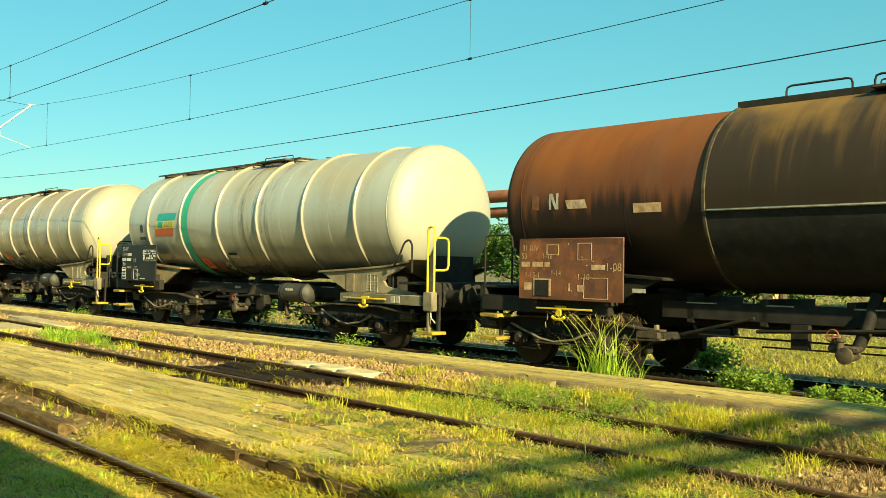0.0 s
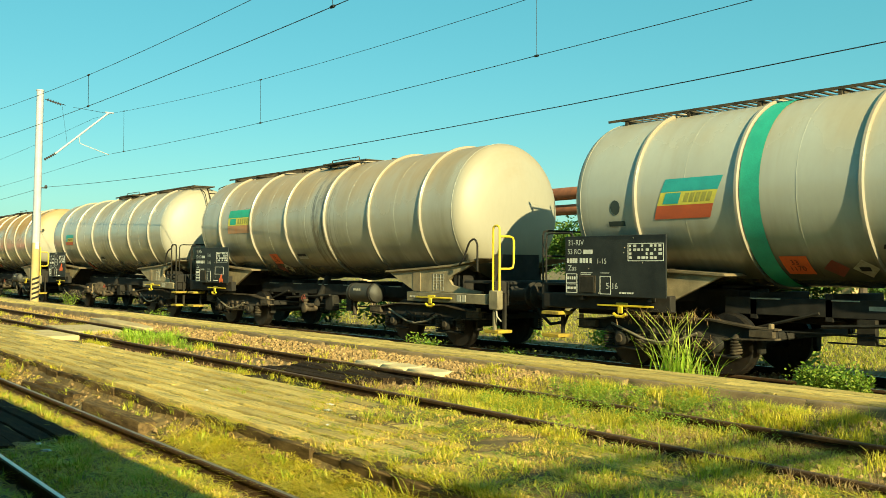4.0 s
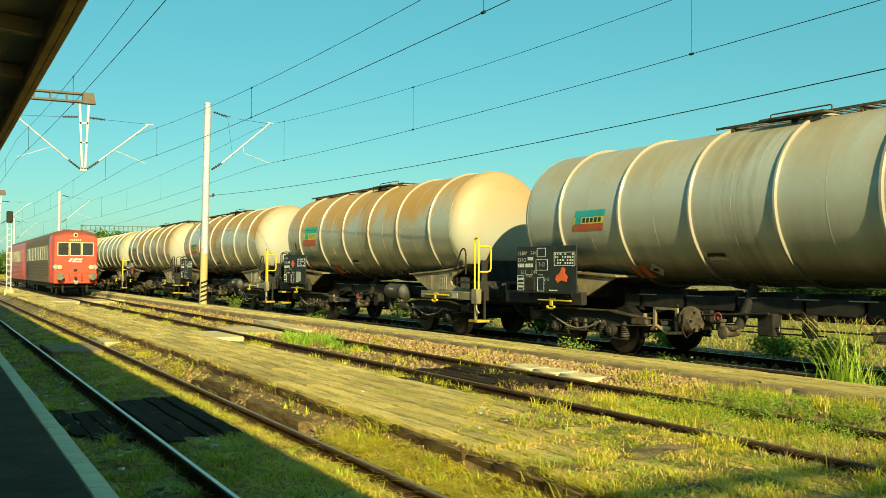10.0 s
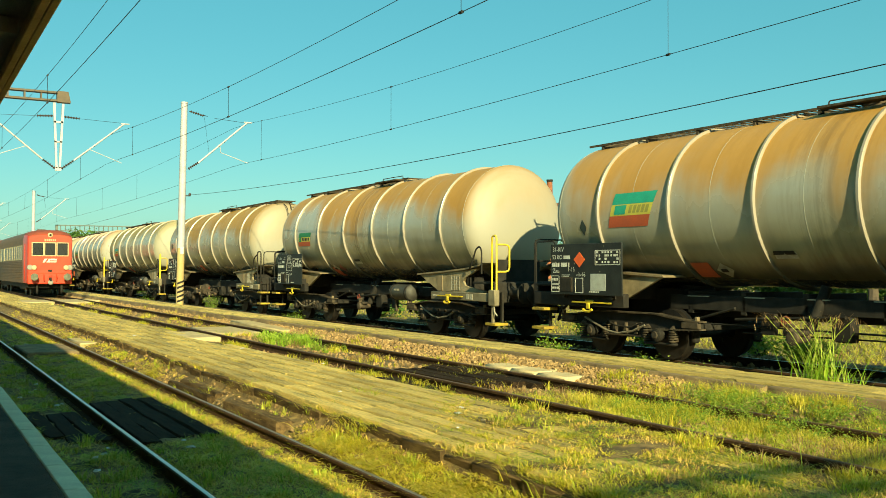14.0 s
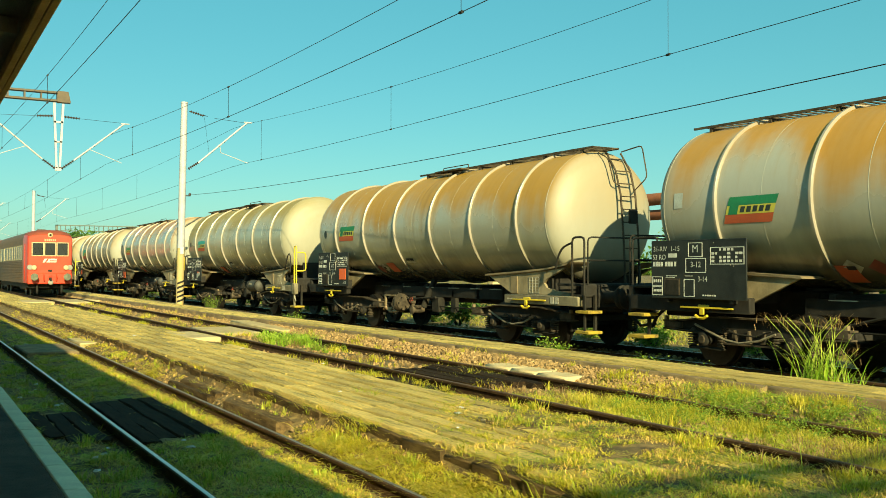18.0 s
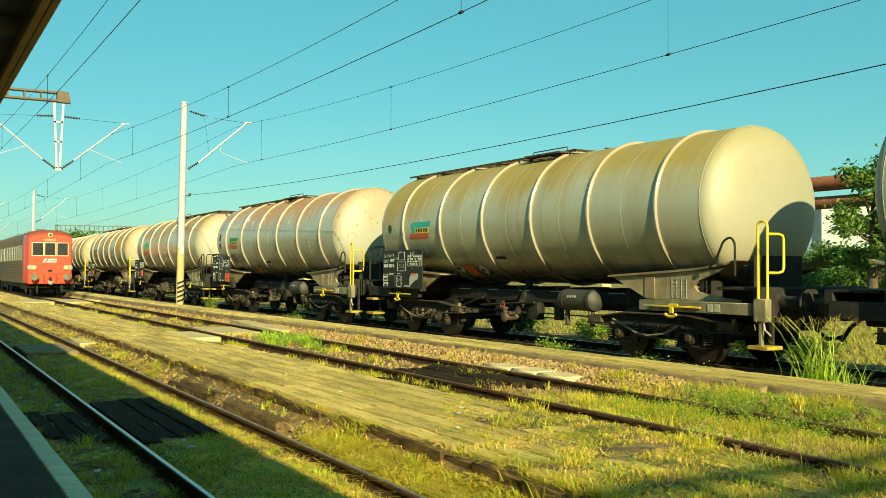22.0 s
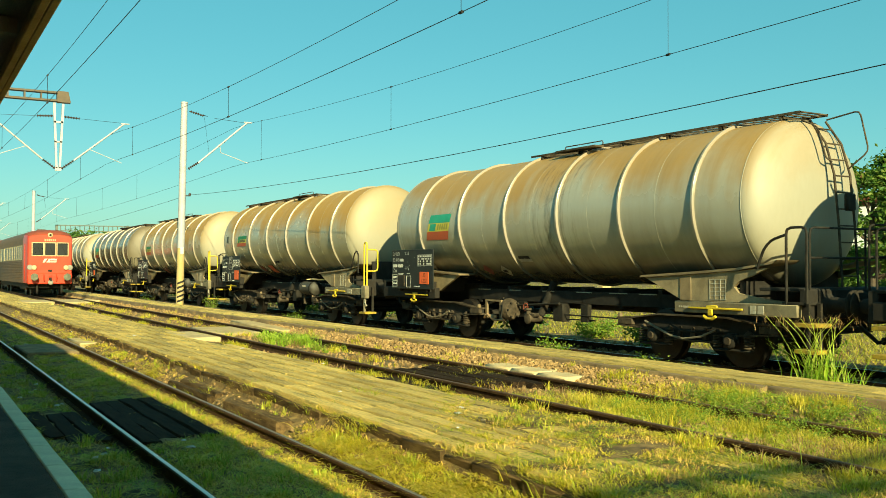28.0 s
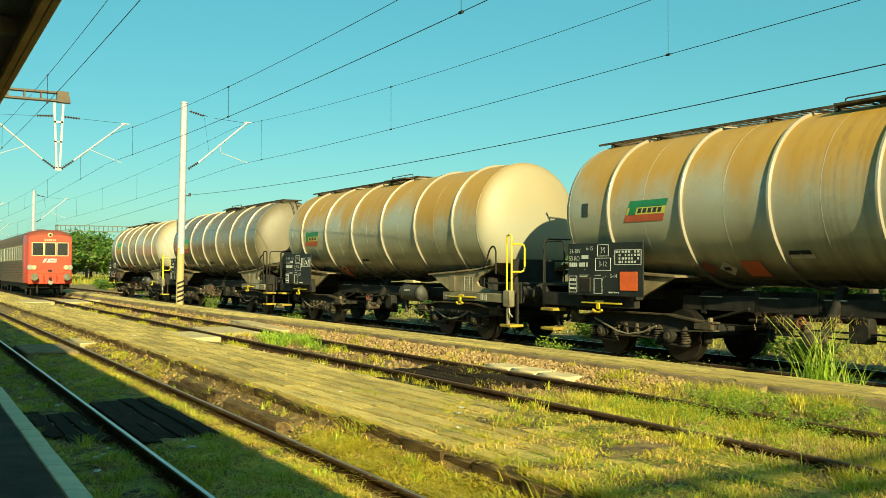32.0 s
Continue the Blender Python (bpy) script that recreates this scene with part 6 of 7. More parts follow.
def wagon(ladder, tank, rusty=False):
    """One four axle tank wagon; near side is -x, far end is +y."""
    w = thing("tank_wagon", "", "tank wagon", group="goods train")
    rr, zc, xc = (1.365, 2.64, -0.065) if rusty else (R, ZC, XC)
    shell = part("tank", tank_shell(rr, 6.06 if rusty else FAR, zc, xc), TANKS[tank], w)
    rings = (2.33,) if rusty else RINGS
    for y in rings:
        part("tank_ring", band(y, 0.06, 0.05, rr, zc, xc), RING if not rusty else DUSTY, w)
    for y in (FAR, -END, 3.72, 1.86, 0.0, -1.86, -3.72):
        part("weld_seam", band(y, 0.010, 0.002 if abs(y) < 5 else 0.005, rr, zc, xc), TANKS[tank], shell)
    # frame
    part("centre_sill", Mesh().box(-0.42, 0.42, -6.85, -3.45, 0.70, 1.2, 0.02).box(-0.42, 0.42, 3.45, 6.85, 0.70, 1.2, 0.02).box(-0.40, 0.40, -3.45, 3.45, 0.72, 1.06, 0.02), BLACK, w)
    for yy in (-3.1, -2.0, -0.85, 0.55, 1.8, 3.0):
        part("cross_member", Mesh().box(-0.72, 0.72, yy - 0.06, yy + 0.06, 0.78, 1.17, 0.01), BLACK, w)
    # pale strips stand in for sunlight glinting along the sill
    for y0, y1 in ((2.55, 3.05), (1.35, 1.75), (0.1, 0.5), (-1.15, -0.65), (-2.55, -3.02), (-1.7, -2.2)):
        part("sill_edge", Mesh().box(-0.745, -0.722, min(y0, y1), max(y0, y1), 1.075, 1.092), FADED, w, "pale worn edge of the sill")
    for s in (-1, 1):
        part("side_sill", Mesh().box(s * 0.60, s * 0.72, -3.7, 3.5, 0.84, 1.10 if s < 0 else 0.98, 0.01), BLACK, w)
        part("side_sill", Mesh().box(s * 1.26, s * 1.40, 4.0, 6.75, 0.84, 1.10, 0.015), BLACK, w)
        part("side_sill", Mesh().box(s * 1.34, s * 1.46, -6.75, -4.22, 0.83, 1.02, 0.012), BLACK if rusty else SILLGREY, w, "dusty grey green side sill")
        # saddles that carry the tank, cut out in a curve towards the wagon's end
        part("saddle", Mesh().prism([(-4.15, 1.02), (-3.22, 1.41), (-4.4, 1.47), (-5.4, 1.53), (-6.0, 1.58), (-5.72, 1.47), (-5.42, 1.37), (-5.30, 1.27), (-5.40, 1.17), (-5.8, 1.10), (-6.3, 1.06), (-6.3, 1.02)], 'x', s * 1.14, s * 1.20), BLACK if rusty else PLATE, w, "dull saddle plate")
        part("saddle", Mesh().prism([(4.1, 1.02), (5.9, 1.02), (6.0, 1.58), (4.4, 1.47), (3.22, 1.41)], 'x', s * 1.14, s * 1.20), BLACK if rusty else PLATE, w, "dull saddle plate")
        for e in (-1, 1):
            part("saddle_flange", Mesh().prism([(e * 3.12, 1.41), (e * 3.16, 1.45), (e * 4.4, 1.515), (e * 5.4, 1.58), (e * 6.05, 1.66), (e * 6.20, 1.70), (e * 6.12, 1.64), (e * 5.4, 1.54), (e * 4.4, 1.475)], 'x', s * (0.92 if rusty else 0.70), s * 1.25), BLACK if rusty else FLANGE, w, "tan saddle flange")
            for yy in (4.25, 5.45):
                part("saddle_web", Mesh().box(s * 0.2, s * 1.16, e * yy - 0.05, e * yy + 0.05, 1.0, 1.52), BLACK, w)
    if not rusty:
        part("saddle_rib", Mesh().box(-1.215, -1.199, -4.36, -4.10, 1.03, 1.42, 0.004), FLANGE if ladder else RUSTBOARD, w, "tan stiffening rib" if ladder else "rusty patch plate")
        grid = Mesh()
        for k in range(6):
            grid.box(-1.208, -1.202, -5.14, -4.78, 1.05 + k * 0.066, 1.062 + k * 0.066)
        for k in range(4):
            grid.box(-1.21, -1.204, -5.14 + k * 0.116, -5.128 + k * 0.116, 1.05, 1.392)
        part("data_grid", grid, FADED, w, "pale data grid")
        for yy in (-5.93, -6.08):
            part("frame_panel", Mesh().box(-1.47, -1.461, yy - 0.06, yy + 0.06, 0.86, 0.99, 0.002), FADED, w, "pale data panel")
        for k in range(6):
            part("marking_bar", Mesh().box(-1.466, -1.461, -4.36 - k * 0.05, -4.33 - k * 0.05, 0.91, 0.945), FADED, w)
    for e in (-1, 1):
        part("headstock", Mesh().box(-1.35, 1.35, e * 6.70, e * 6.86, 0.80, 1.26, 0.02), BLACK, w)
        part("end_deck", Mesh().box(-1.35, 1.35, e * 5.95, e * 6.8, 1.22, 1.27, 0.01), BLACK, w)
        for s in (-1, 1):
            b = part("buffer", Mesh().lathe([(e * 6.86, 0.17), (e * 6.9, 0.12), (e * 7.24, 0.11), (e * 7.25, 0.085), (e * 7.40, 0.085)], (s * 0.87, 0, 1.02), 'y', 16), BLACK, w)
            part("buffer_head", Mesh().lathe([(e * 7.36, 0.20), (e * 7.385, 0.235), (e * 7.41, 0.235), (e * BUF, 0.20)], (s * 0.87, 0, 1.02), 'y', 18), SOOTY, b)
        part("coupling_hook", Mesh().box(-0.05, 0.05, min(e * 6.86, e * 7.32), max(e * 6.86, e * 7.32), 0.95, 1.06, 0.02).tube([(0.0, e * 7.2, 0.98), (0.0, e * 7.42, 0.84), (0.0, e * 7.48, 0.88)], 0.03, 6), BLACK, w)
        part("air_hose", Mesh().tube([(-0.35, e * 6.8, 0.92), (-0.42, e * 7.1, 0.66), (-0.34, e * 7.3, 0.46), (-0.12, e * 7.46, 0.50)], 0.032, 6), BLACK, w)
    # brake levers in yellow
    for e, x in ((-1, -1.49), (1, -1.44)):
        c = -5.08 if e < 0 else 4.95
        lv = part("brake_lever", Mesh().box(x - 0.015, x + 0.015, c - 0.66, c + 0.5, 0.905, 0.935, 0.006).box(x - 0.012, x + 0.012, c - 0.14, c + 0.10, 0.90, 0.97, 0.008), YELLOW, w, "yellow brake lever")
        part("lever_hook", Mesh().box(x - 0.03, x, c - 0.05, c + 0.05, 0.80, 0.91, 0.01).tube([(x - 0.03, c - 0.13, 0.79), (x - 0.03, c - 0.06, 0.75), (x - 0.03, c + 0.06, 0.75), (x - 0.03, c + 0.13, 0.79)], 0.026, 6), YELLOW, lv)
    # air tank and brake gear under the barrel
    if not ladder:
        air = part("air_reservoir", Mesh().lathe([(-2.64, 0.06), (-2.62, 0.15), (-2.56, 0.21), (-1.60, 0.21), (-1.54, 0.15), (-1.52, 0.06)], (-1.06, 0, 0.94), 'y', 20), RESERVOIR, w, "grey air reservoir")
        for yy in (-2.48, -1.70):
            part("reservoir_strap", Mesh().lathe([(yy - 0.03, 0.21), (yy - 0.03, 0.223), (yy + 0.03, 0.223), (yy + 0.03, 0.21)], (-1.06, 0, 0.94), 'y', 20), BLACK, air)
            part("reservoir_leg", Mesh().prism([(yy - 0.03, 0.80), (yy + 0.03, 0.80), (yy + 0.03, 0.46), (yy + 0.08, 0.42), (yy - 0.08, 0.42), (yy - 0.03, 0.46)], 'x', -1.12, -1.05), DUSTY, air)
        for k in range(4):
            part("marking_bar", Mesh().box(-1.276, -1.270, -2.2 + k * 0.08, -2.15 + k * 0.08, 0.99, 1.04), FADED, air)
    part("discharge_pipe", Mesh().tube([(-0.85, 0.40, 0.58), (-0.8, 0.32, 0.8), (-0.6, 0.25, 1.28)], 0.085, 10), SOOTY, w, "dusty discharge pipe")
    vy = 0.52
    part("discharge_valve", Mesh().lathe([(-1.22, 0.07), (-1.21, 0.11), (-1.17, 0.11), (-1.16, 0.07), (-1.0, 0.085), (-0.85, 0.07)], (0, vy - 0.1, 0.50), 'x', 14).lathe([(0.48, 0.06), (0.66, 0.045), (0.68, 0.07), (0.72, 0.07)], (-1.1, vy, 0), 'z', 12).box(-1.12, -0.98, vy - 0.25, vy + 0.16, 0.54, 0.62, 0.02), DUSTY, w, "dusty discharge valve")
    part("valve_wheel", Mesh().lathe([(-0.010, 0.082), (0.0, 0.094), (0.010, 0.082), (0.0, 0.072), (-0.010, 0.082)], (-1.1, vy + 0.1, 0.74), 'x', 18, ends=False).box(-1.108, -1.092, vy + 0.02, vy + 0.18, 0.732, 0.748).tube([(-1.1, vy + 0.1, 0.66), (-1.1, vy + 0.1, 0.76)], 0.018, 6), REDRUST, w, "dull red valve hand wheel")
    if ladder:
        part("brake_cylinder", Mesh().lathe([(1.18, 0.06), (1.20, 0.10), (1.22, 0.20), (1.30, 0.23), (1.36, 0.25), (1.42, 0.25), (1.46, 0.12), (1.75, 0.04)], (-1.0, 0, 0.66), 'y', 20), DUSTY, w, "dusty disc shaped brake cylinder")
        for k in range(6):
            a = k * math.pi / 3
            part("cylinder_bolt", Mesh().lathe([(1.165, 0.02), (1.22, 0.02)], (-1.0 + 0.17 * math.cos(a), 0, 0.66 + 0.17 * math.sin(a)), 'y', 6), SOOTY, w)
        part("cylinder_bracket", Mesh().box(-1.0, -0.95, 1.72, 1.78, 0.42, 0.86).box(-1.0, -0.95, 1.78, 2.35, 0.82, 0.86).box(-1.0, -0.95, 2.30, 2.36, 0.42, 0.86), FLANGE, w, "pale bracket frame")
        part("brake_linkage", Mesh().tube([(-1.02, 1.55, 0.42), (-1.06, 1.9, 0.40), (-1.05, 2.2, 0.52), (-1.0, 2.4, 0.44)], 0.03, 6).box(-1.06, -1.0, 1.85, 2.15, 0.44, 0.52, 0.02), RUSTMARK, w, "rust brown brake linkage")
        part("brake_cable", Mesh().tube([(-1.25, 1.28, 0.8), (-1.27, 1.3, 0.5), (-1.24, 1.24, 0.36), (-1.2, 1.16, 0.44)], 0.014, 5), SOOTY, w)
    part("brake_rigging", Mesh().tube([(-0.9, -0.3, 0.84), (-0.9, 1.8, 0.72)], 0.03, 6).tube([(-0.8, 1.9, 0.9), (-0.8, 3.1, 0.6)], 0.025, 6).tube([(-0.8, -2.9, 0.60), (-0.8, 2.8, 0.62)], 0.016, 6).tube([(-0.75, -1.3, 0.52), (-0.75, 1.8, 0.50)], 0.014, 6).box(-0.8, -0.7, -1.1, -0.88, 0.48, 0.84).box(-0.8, -0.7, 1.1, 1.35, 0.5, 0.84).box(-0.85, -0.65, -0.35, 0.0, 0.46, 0.84, 0.02), SOOTY, w)
    for yc in (5.15, -5.15) if rusty else (4.28, -4.28):
        bogie(w, yc)
    # end steps and rails
    for z in (0.31, 0.70) if ladder else (0.31,):
        part("step", Mesh().box(-1.5, -1.15, -7.12, -6.72, z, z + 0.06, 0.008), STEPYELLOW, w, "dirty yellow tread")
    for z in () if ladder else (0.33, 0.72):
        part("step", Mesh().box(-1.5, -1.15, 6.28, 6.70, z, z + 0.06, 0.008), STEPYELLOW, w, "dirty yellow tread")
    part("step_hanger", Mesh().box(-1.22, -1.17, -6.98, -6.92, 0.3, 1.05).box(-1.46, -1.42, -6.96, -6.92, 0.3, 1.05), SOOTY, w)
    e = -1 if ladder else 1                 # the end with the brake platform
    if not rusty:
        part("end_rail", rail_bar(Mesh(), [(-1.30, e * 6.86, 1.26), (-1.30, e * 6.86, 2.18), (1.30, e * 6.86, 2.18), (1.30, e * 6.86, 1.26)], 0.017), SOOTY, w, "dark end handrail")
        part("end_rail", Mesh().tube([(-1.3, e * 6.86, 1.73), (1.3, e * 6.86, 1.73)], 0.018, 6).tube([(0, e * 6.86, 1.26), (0, e * 6.86, 2.18)], 0.018, 6), SOOTY, w, "dark end handrail")
        path = [(1.28, -6.40), (2.3, -6.34), (3.1, -6.26), (3.62, -6.10), (4.03, -5.80)]
        ld = part("ladder", Mesh().tube([(0.06, e * -y, z) for z, y in path], 0.022, 6).tube([(0.46, e * -y, z) for z, y in path], 0.022, 6), DUSTY, w, "steel end ladder")
        for i in range(10):
            zz = 1.45 + 0.27 * i
            yy = [y0 + (y1 - y0) * (zz - z0) / (z1 - z0) for (z0, y0), (z1, y1) in zip(path, path[1:]) if z0 <= zz <= z1][0]
            part("rung", Mesh().tube([(0.06, e * -yy, zz), (0.46, e * -yy, zz)], 0.014, 6), DUSTY, ld)
        part("ladder_hoop", rail_bar(Mesh(), [(0.46, e * 5.82, 4.06), (0.50, e * 6.42, 4.14), (0.50, e * 6.58, 3.46), (0.45, e * 6.24, 3.2)], 0.014), DUSTY, w)
        part("ladder_hoop", rail_bar(Mesh(), [(-0.19, e * 5.84, 4.0), (-0.16, e * 6.12, 3.87), (-0.10, e * 6.23, 3.35), (0.06, e * 6.22, 3.3)], 0.014), DUSTY, w)
        part("end_box", Mesh().box(0.18, 0.40, min(e * 6.42, e * 6.34), max(e * 6.42, e * 6.34), 2.50, 2.78, 0.02), SOOTY, w, "small dark box beside the ladder")
    if not ladder:
        part("step_hanger", Mesh().box(-1.2, -1.16, 6.46, 6.52, 0.3, 1.1), BLACK, w)
        part("end_rail", rail_bar(Mesh(), [(-1.42, 6.02, 1.28), (-1.42, 6.02, 2.12), (-1.42, 6.66, 2.12), (-1.42, 6.66, 1.28)], 0.017), BLACK, w, "dark end handrail")
    if ladder:
        part("end_rail", rail_bar(Mesh(), [(-1.40, -5.96, 1.56), (-1.42, -6.10, 1.86), (-1.42, -6.24, 2.00), (-1.42, -6.53, 2.08)]), SOOTY, w, "dark end handrail")
        part("end_rail", rail_bar(Mesh(), [(-1.42, -6.53, 1.02), (-1.42, -6.53, 2.18), (-1.42, -6.90, 2.18), (-1.42, -6.90, 1.02)]), SOOTY, w, "dark end handrail")
        part("foot_plate", Mesh().box(-1.43, -1.10, -6.9, -6.45, 1.02, 1.06, 0.008), SOOTY, w)
    else:
        part("end_rail", rail_bar(Mesh(), [(-1.42, -6.88, 1.02), (-1.42, -6.88, 2.30), (-1.42, -7.06, 2.30), (-1.42, -7.06, 1.02)]), YELLOW, w, "yellow handrail")
        part("end_rail", rail_bar(Mesh(), [(-1.42, -7.06, 2.10), (-1.12, -7.12, 2.10), (-1.12, -7.12, 1.50), (-1.42, -7.06, 1.50)]), YELLOW, w, "yellow handrail")
        part("end_rail", rail_bar(Mesh(), [(-1.30, -5.75, 1.58), (-1.36, -5.95, 1.70), (-1.36, -6.12, 2.02), (-1.36, -6.27, 2.08), (-1.36, -6.36, 1.98), (-1.36, -6.36, 1.45)], 0.02), BLACK, w, "dark bent handrail")
        part("end_plate", Mesh().box(-0.9, 0.28, -6.34, -6.28, 1.25, 1.78), BLACK, w, "dark end plate")
        part("rail_foot", Mesh().box(-1.5, -1.36, -7.1, -6.84, 0.74, 1.10, 0.02).box(-1.47, -1.40, -6.98, -6.92, 0.36, 0.76, 0.01), SILLGREY, w, "grey bracket under the handrail")
        part("foot_lever", Mesh().tube([(-1.45, -7.0, 0.80), (-1.47, -7.05, 0.62), (-1.47, -7.16, 0.54)], 0.018, 5), FADED, w)
    # gangway on the crown
    top = zc + rr
    ya, yb = (-6.05, 1.25) if ladder else (-4.8, 2.3) if rusty else (-1.25, 6.05)
    gw = part("gangway", Mesh().box(-0.50, -0.47, ya, yb, top + 0.01, top + 0.05).box(0.17, 0.20, ya, yb, top + 0.01, top + 0.05), DUSTY, w, "rusty walking grate along the crown")
    slats = Mesh()
    for i in range(int((yb - ya) / 0.16)):
        slats.box(-0.49, 0.19, ya + i * 0.16, ya + i * 0.16 + 0.05, top + 0.025, top + 0.045)
    part("grate", slats, DUSTY, gw)["kind"] = "stuff"
    for i in range(6):
        yy = ya + 0.4 + (yb - ya - 0.8) * i / 5
        part("gangway_foot", Mesh().box(-0.49, 0.19, yy - 0.03, yy + 0.03, top - 0.09, top + 0.015), DUSTY, gw)
    part("vent_pipe", Mesh().lathe([(top - 0.07, 0.05), (top + 0.04, 0.05), (top + 0.045, 0.07), (top + 0.08, 0.07)], (0.15, -1.5, 0), 'z', 10), DUSTY, w, "short vent pipe")
    hy = -0.57 if ladder else -0.3
    part("hatch", Mesh().lathe([(top - 0.10, 0.28), (top + 0.06, 0.28), (top + 0.07, 0.31), (top + 0.09, 0.31), (top + 0.11, 0.2)], (0.0, hy, 0), 'z', 20), DUSTY, w, "manhole cover with a small deck")
    part("hatch_rail", rail_bar(Mesh(), [(-0.5, hy - 0.66, top + 0.03), (-0.5, hy - 0.66, top + 0.12), (-0.5, hy + 0.57, top + 0.12), (-0.5, hy + 0.57, top + 0.03)], 0.012), DUSTY, w)
    part("hatch_deck", Mesh().box(-0.75, -0.5, hy - 0.7, hy + 0.6, top - 0.02, top + 0.02, 0.005), DUSTY, w)
    if not rusty:
        part("lift_mark", patch(0.35, 0.78, 1.72, 1.82, 0.006), FADED, shell, "pale strip under a lifting mark")
        part("lift_mark", patch(0.36, 0.56, 1.78, 1.84, 0.011, 0.03), BLACK, shell, "small black lifting mark")
        part("lift_mark", patch(0.56, 0.77, 1.84, 1.78, 0.011, 0.03), BLACK, shell, "small black lifting mark")
    else:
        part("jacket_ledge", Mesh().box(xc - rr - 0.06, xc - rr + 0.1, -5.62, 2.27, zc - 0.24, zc - 0.21, 0.01), FADED, w, "jointing ledge")
        for name, a0, turn, mt, lb in (("lower_jacket", math.pi, 0.16, BLACK, "black lower jacket"), ("upper_jacket", 0.0, -0.16, TANKS["soot"], "sooty upper jacket")):
            low = Mesh()
            for i in range(33):
                a = a0 + turn + (math.pi - 2 * turn) * i / 32
                for yy in (-5.62, 2.30):
                    low.v.append((xc + (rr + 0.035) * math.cos(a), yy, zc + (rr + 0.035) * math.sin(a)))
            low.f = [(2 * i, 2 * i + 1, 2 * i + 3, 2 * i + 2) for i in range(32)]
            part(name, low, mt, w, lb)
        for k in range(3):
            part("gangway_guard", rail_bar(Mesh(), [(-0.5, 1.6 - 1.25 * k, top + 0.02), (-0.5, 1.6 - 1.25 * k, top + 0.2), (-0.5, 0.65 - 1.25 * k, top + 0.2), (-0.5, 0.65 - 1.25 * k, top + 0.02)], 0.016), BLACK, w)
        part("gangway_curb", Mesh().box(-0.52, -0.49, -4.8, 2.35, top - 0.08, top + 0.06), BLACK, w)
        z = zc - 0.12
        for y0, y1, k, proud in ((5.16, 5.21, 0.0, 0.006), (5.01, 5.06, 0.0, 0.006), (5.02, 5.08, 0.12, 0.009)):
            part("letter_mark", patch(y0, y1, z, z + 0.26, proud, k, R=rr, ZC=zc, XC=xc), FADED, w, "pale letter stroke")
        part("painted_strip", patch(4.42, 4.82, z, z + 0.14, 0.006, 0.05, R=rr, ZC=zc, XC=xc), RUSTMARK, w, "faded ochre strip")
        for k in range(5):
            part("marking_bar", patch(4.48 + k * 0.06, 4.515 + k * 0.06, z + 0.04, z + 0.1, 0.010, R=rr, ZC=zc, XC=xc), FADED, w)
        part("rust_patch", patch(5.42, 5.58, z, z + 0.24, 0.005, R=rr, ZC=zc, XC=xc), RUSTBOARD, w, "bright rust patch")
        part("rust_patch", patch(3.05, 3.55, z - 0.1, z + 0.04, 0.005, R=rr, ZC=zc, XC=xc), RUSTMARK, w, "ochre rust streaks")
        part("sill_plate", Mesh().box(-1.46, -1.44, 3.30, 3.52, 1.22, 1.28), FADED, w, "pale plate")
    return w


SIDE = Matrix(((0, 0, -1, 0), (-1, 0, 0, 0), (0, 1, 0, 0), (0, 0, 0, 1)))      # letters upright on the near side
BX, BZ0, BZ1, BLEN = -1.53, 1.06, 2.05, 2.12                                   # number board: its face, heights, length


def plate_on_board(bd, y1, a, b, c, d, texts, material, label):
    pl_ = part("hazard_plate", Mesh().box(BX - 0.012, BX - 0.002, y1 - b, y1 - a, BZ1 - d, BZ1 - c, 0.002), material, bd, label)
    for i, text in enumerate(texts):
        part("lettering", lettering(text, (d - c) * 0.46, BLACK), None, pl_, at=Matrix.Translation((BX - 0.014, y1 - (a + b) / 2, BZ1 - c - (d - c) * (0.28 + 0.46 * i))) @ SIDE)


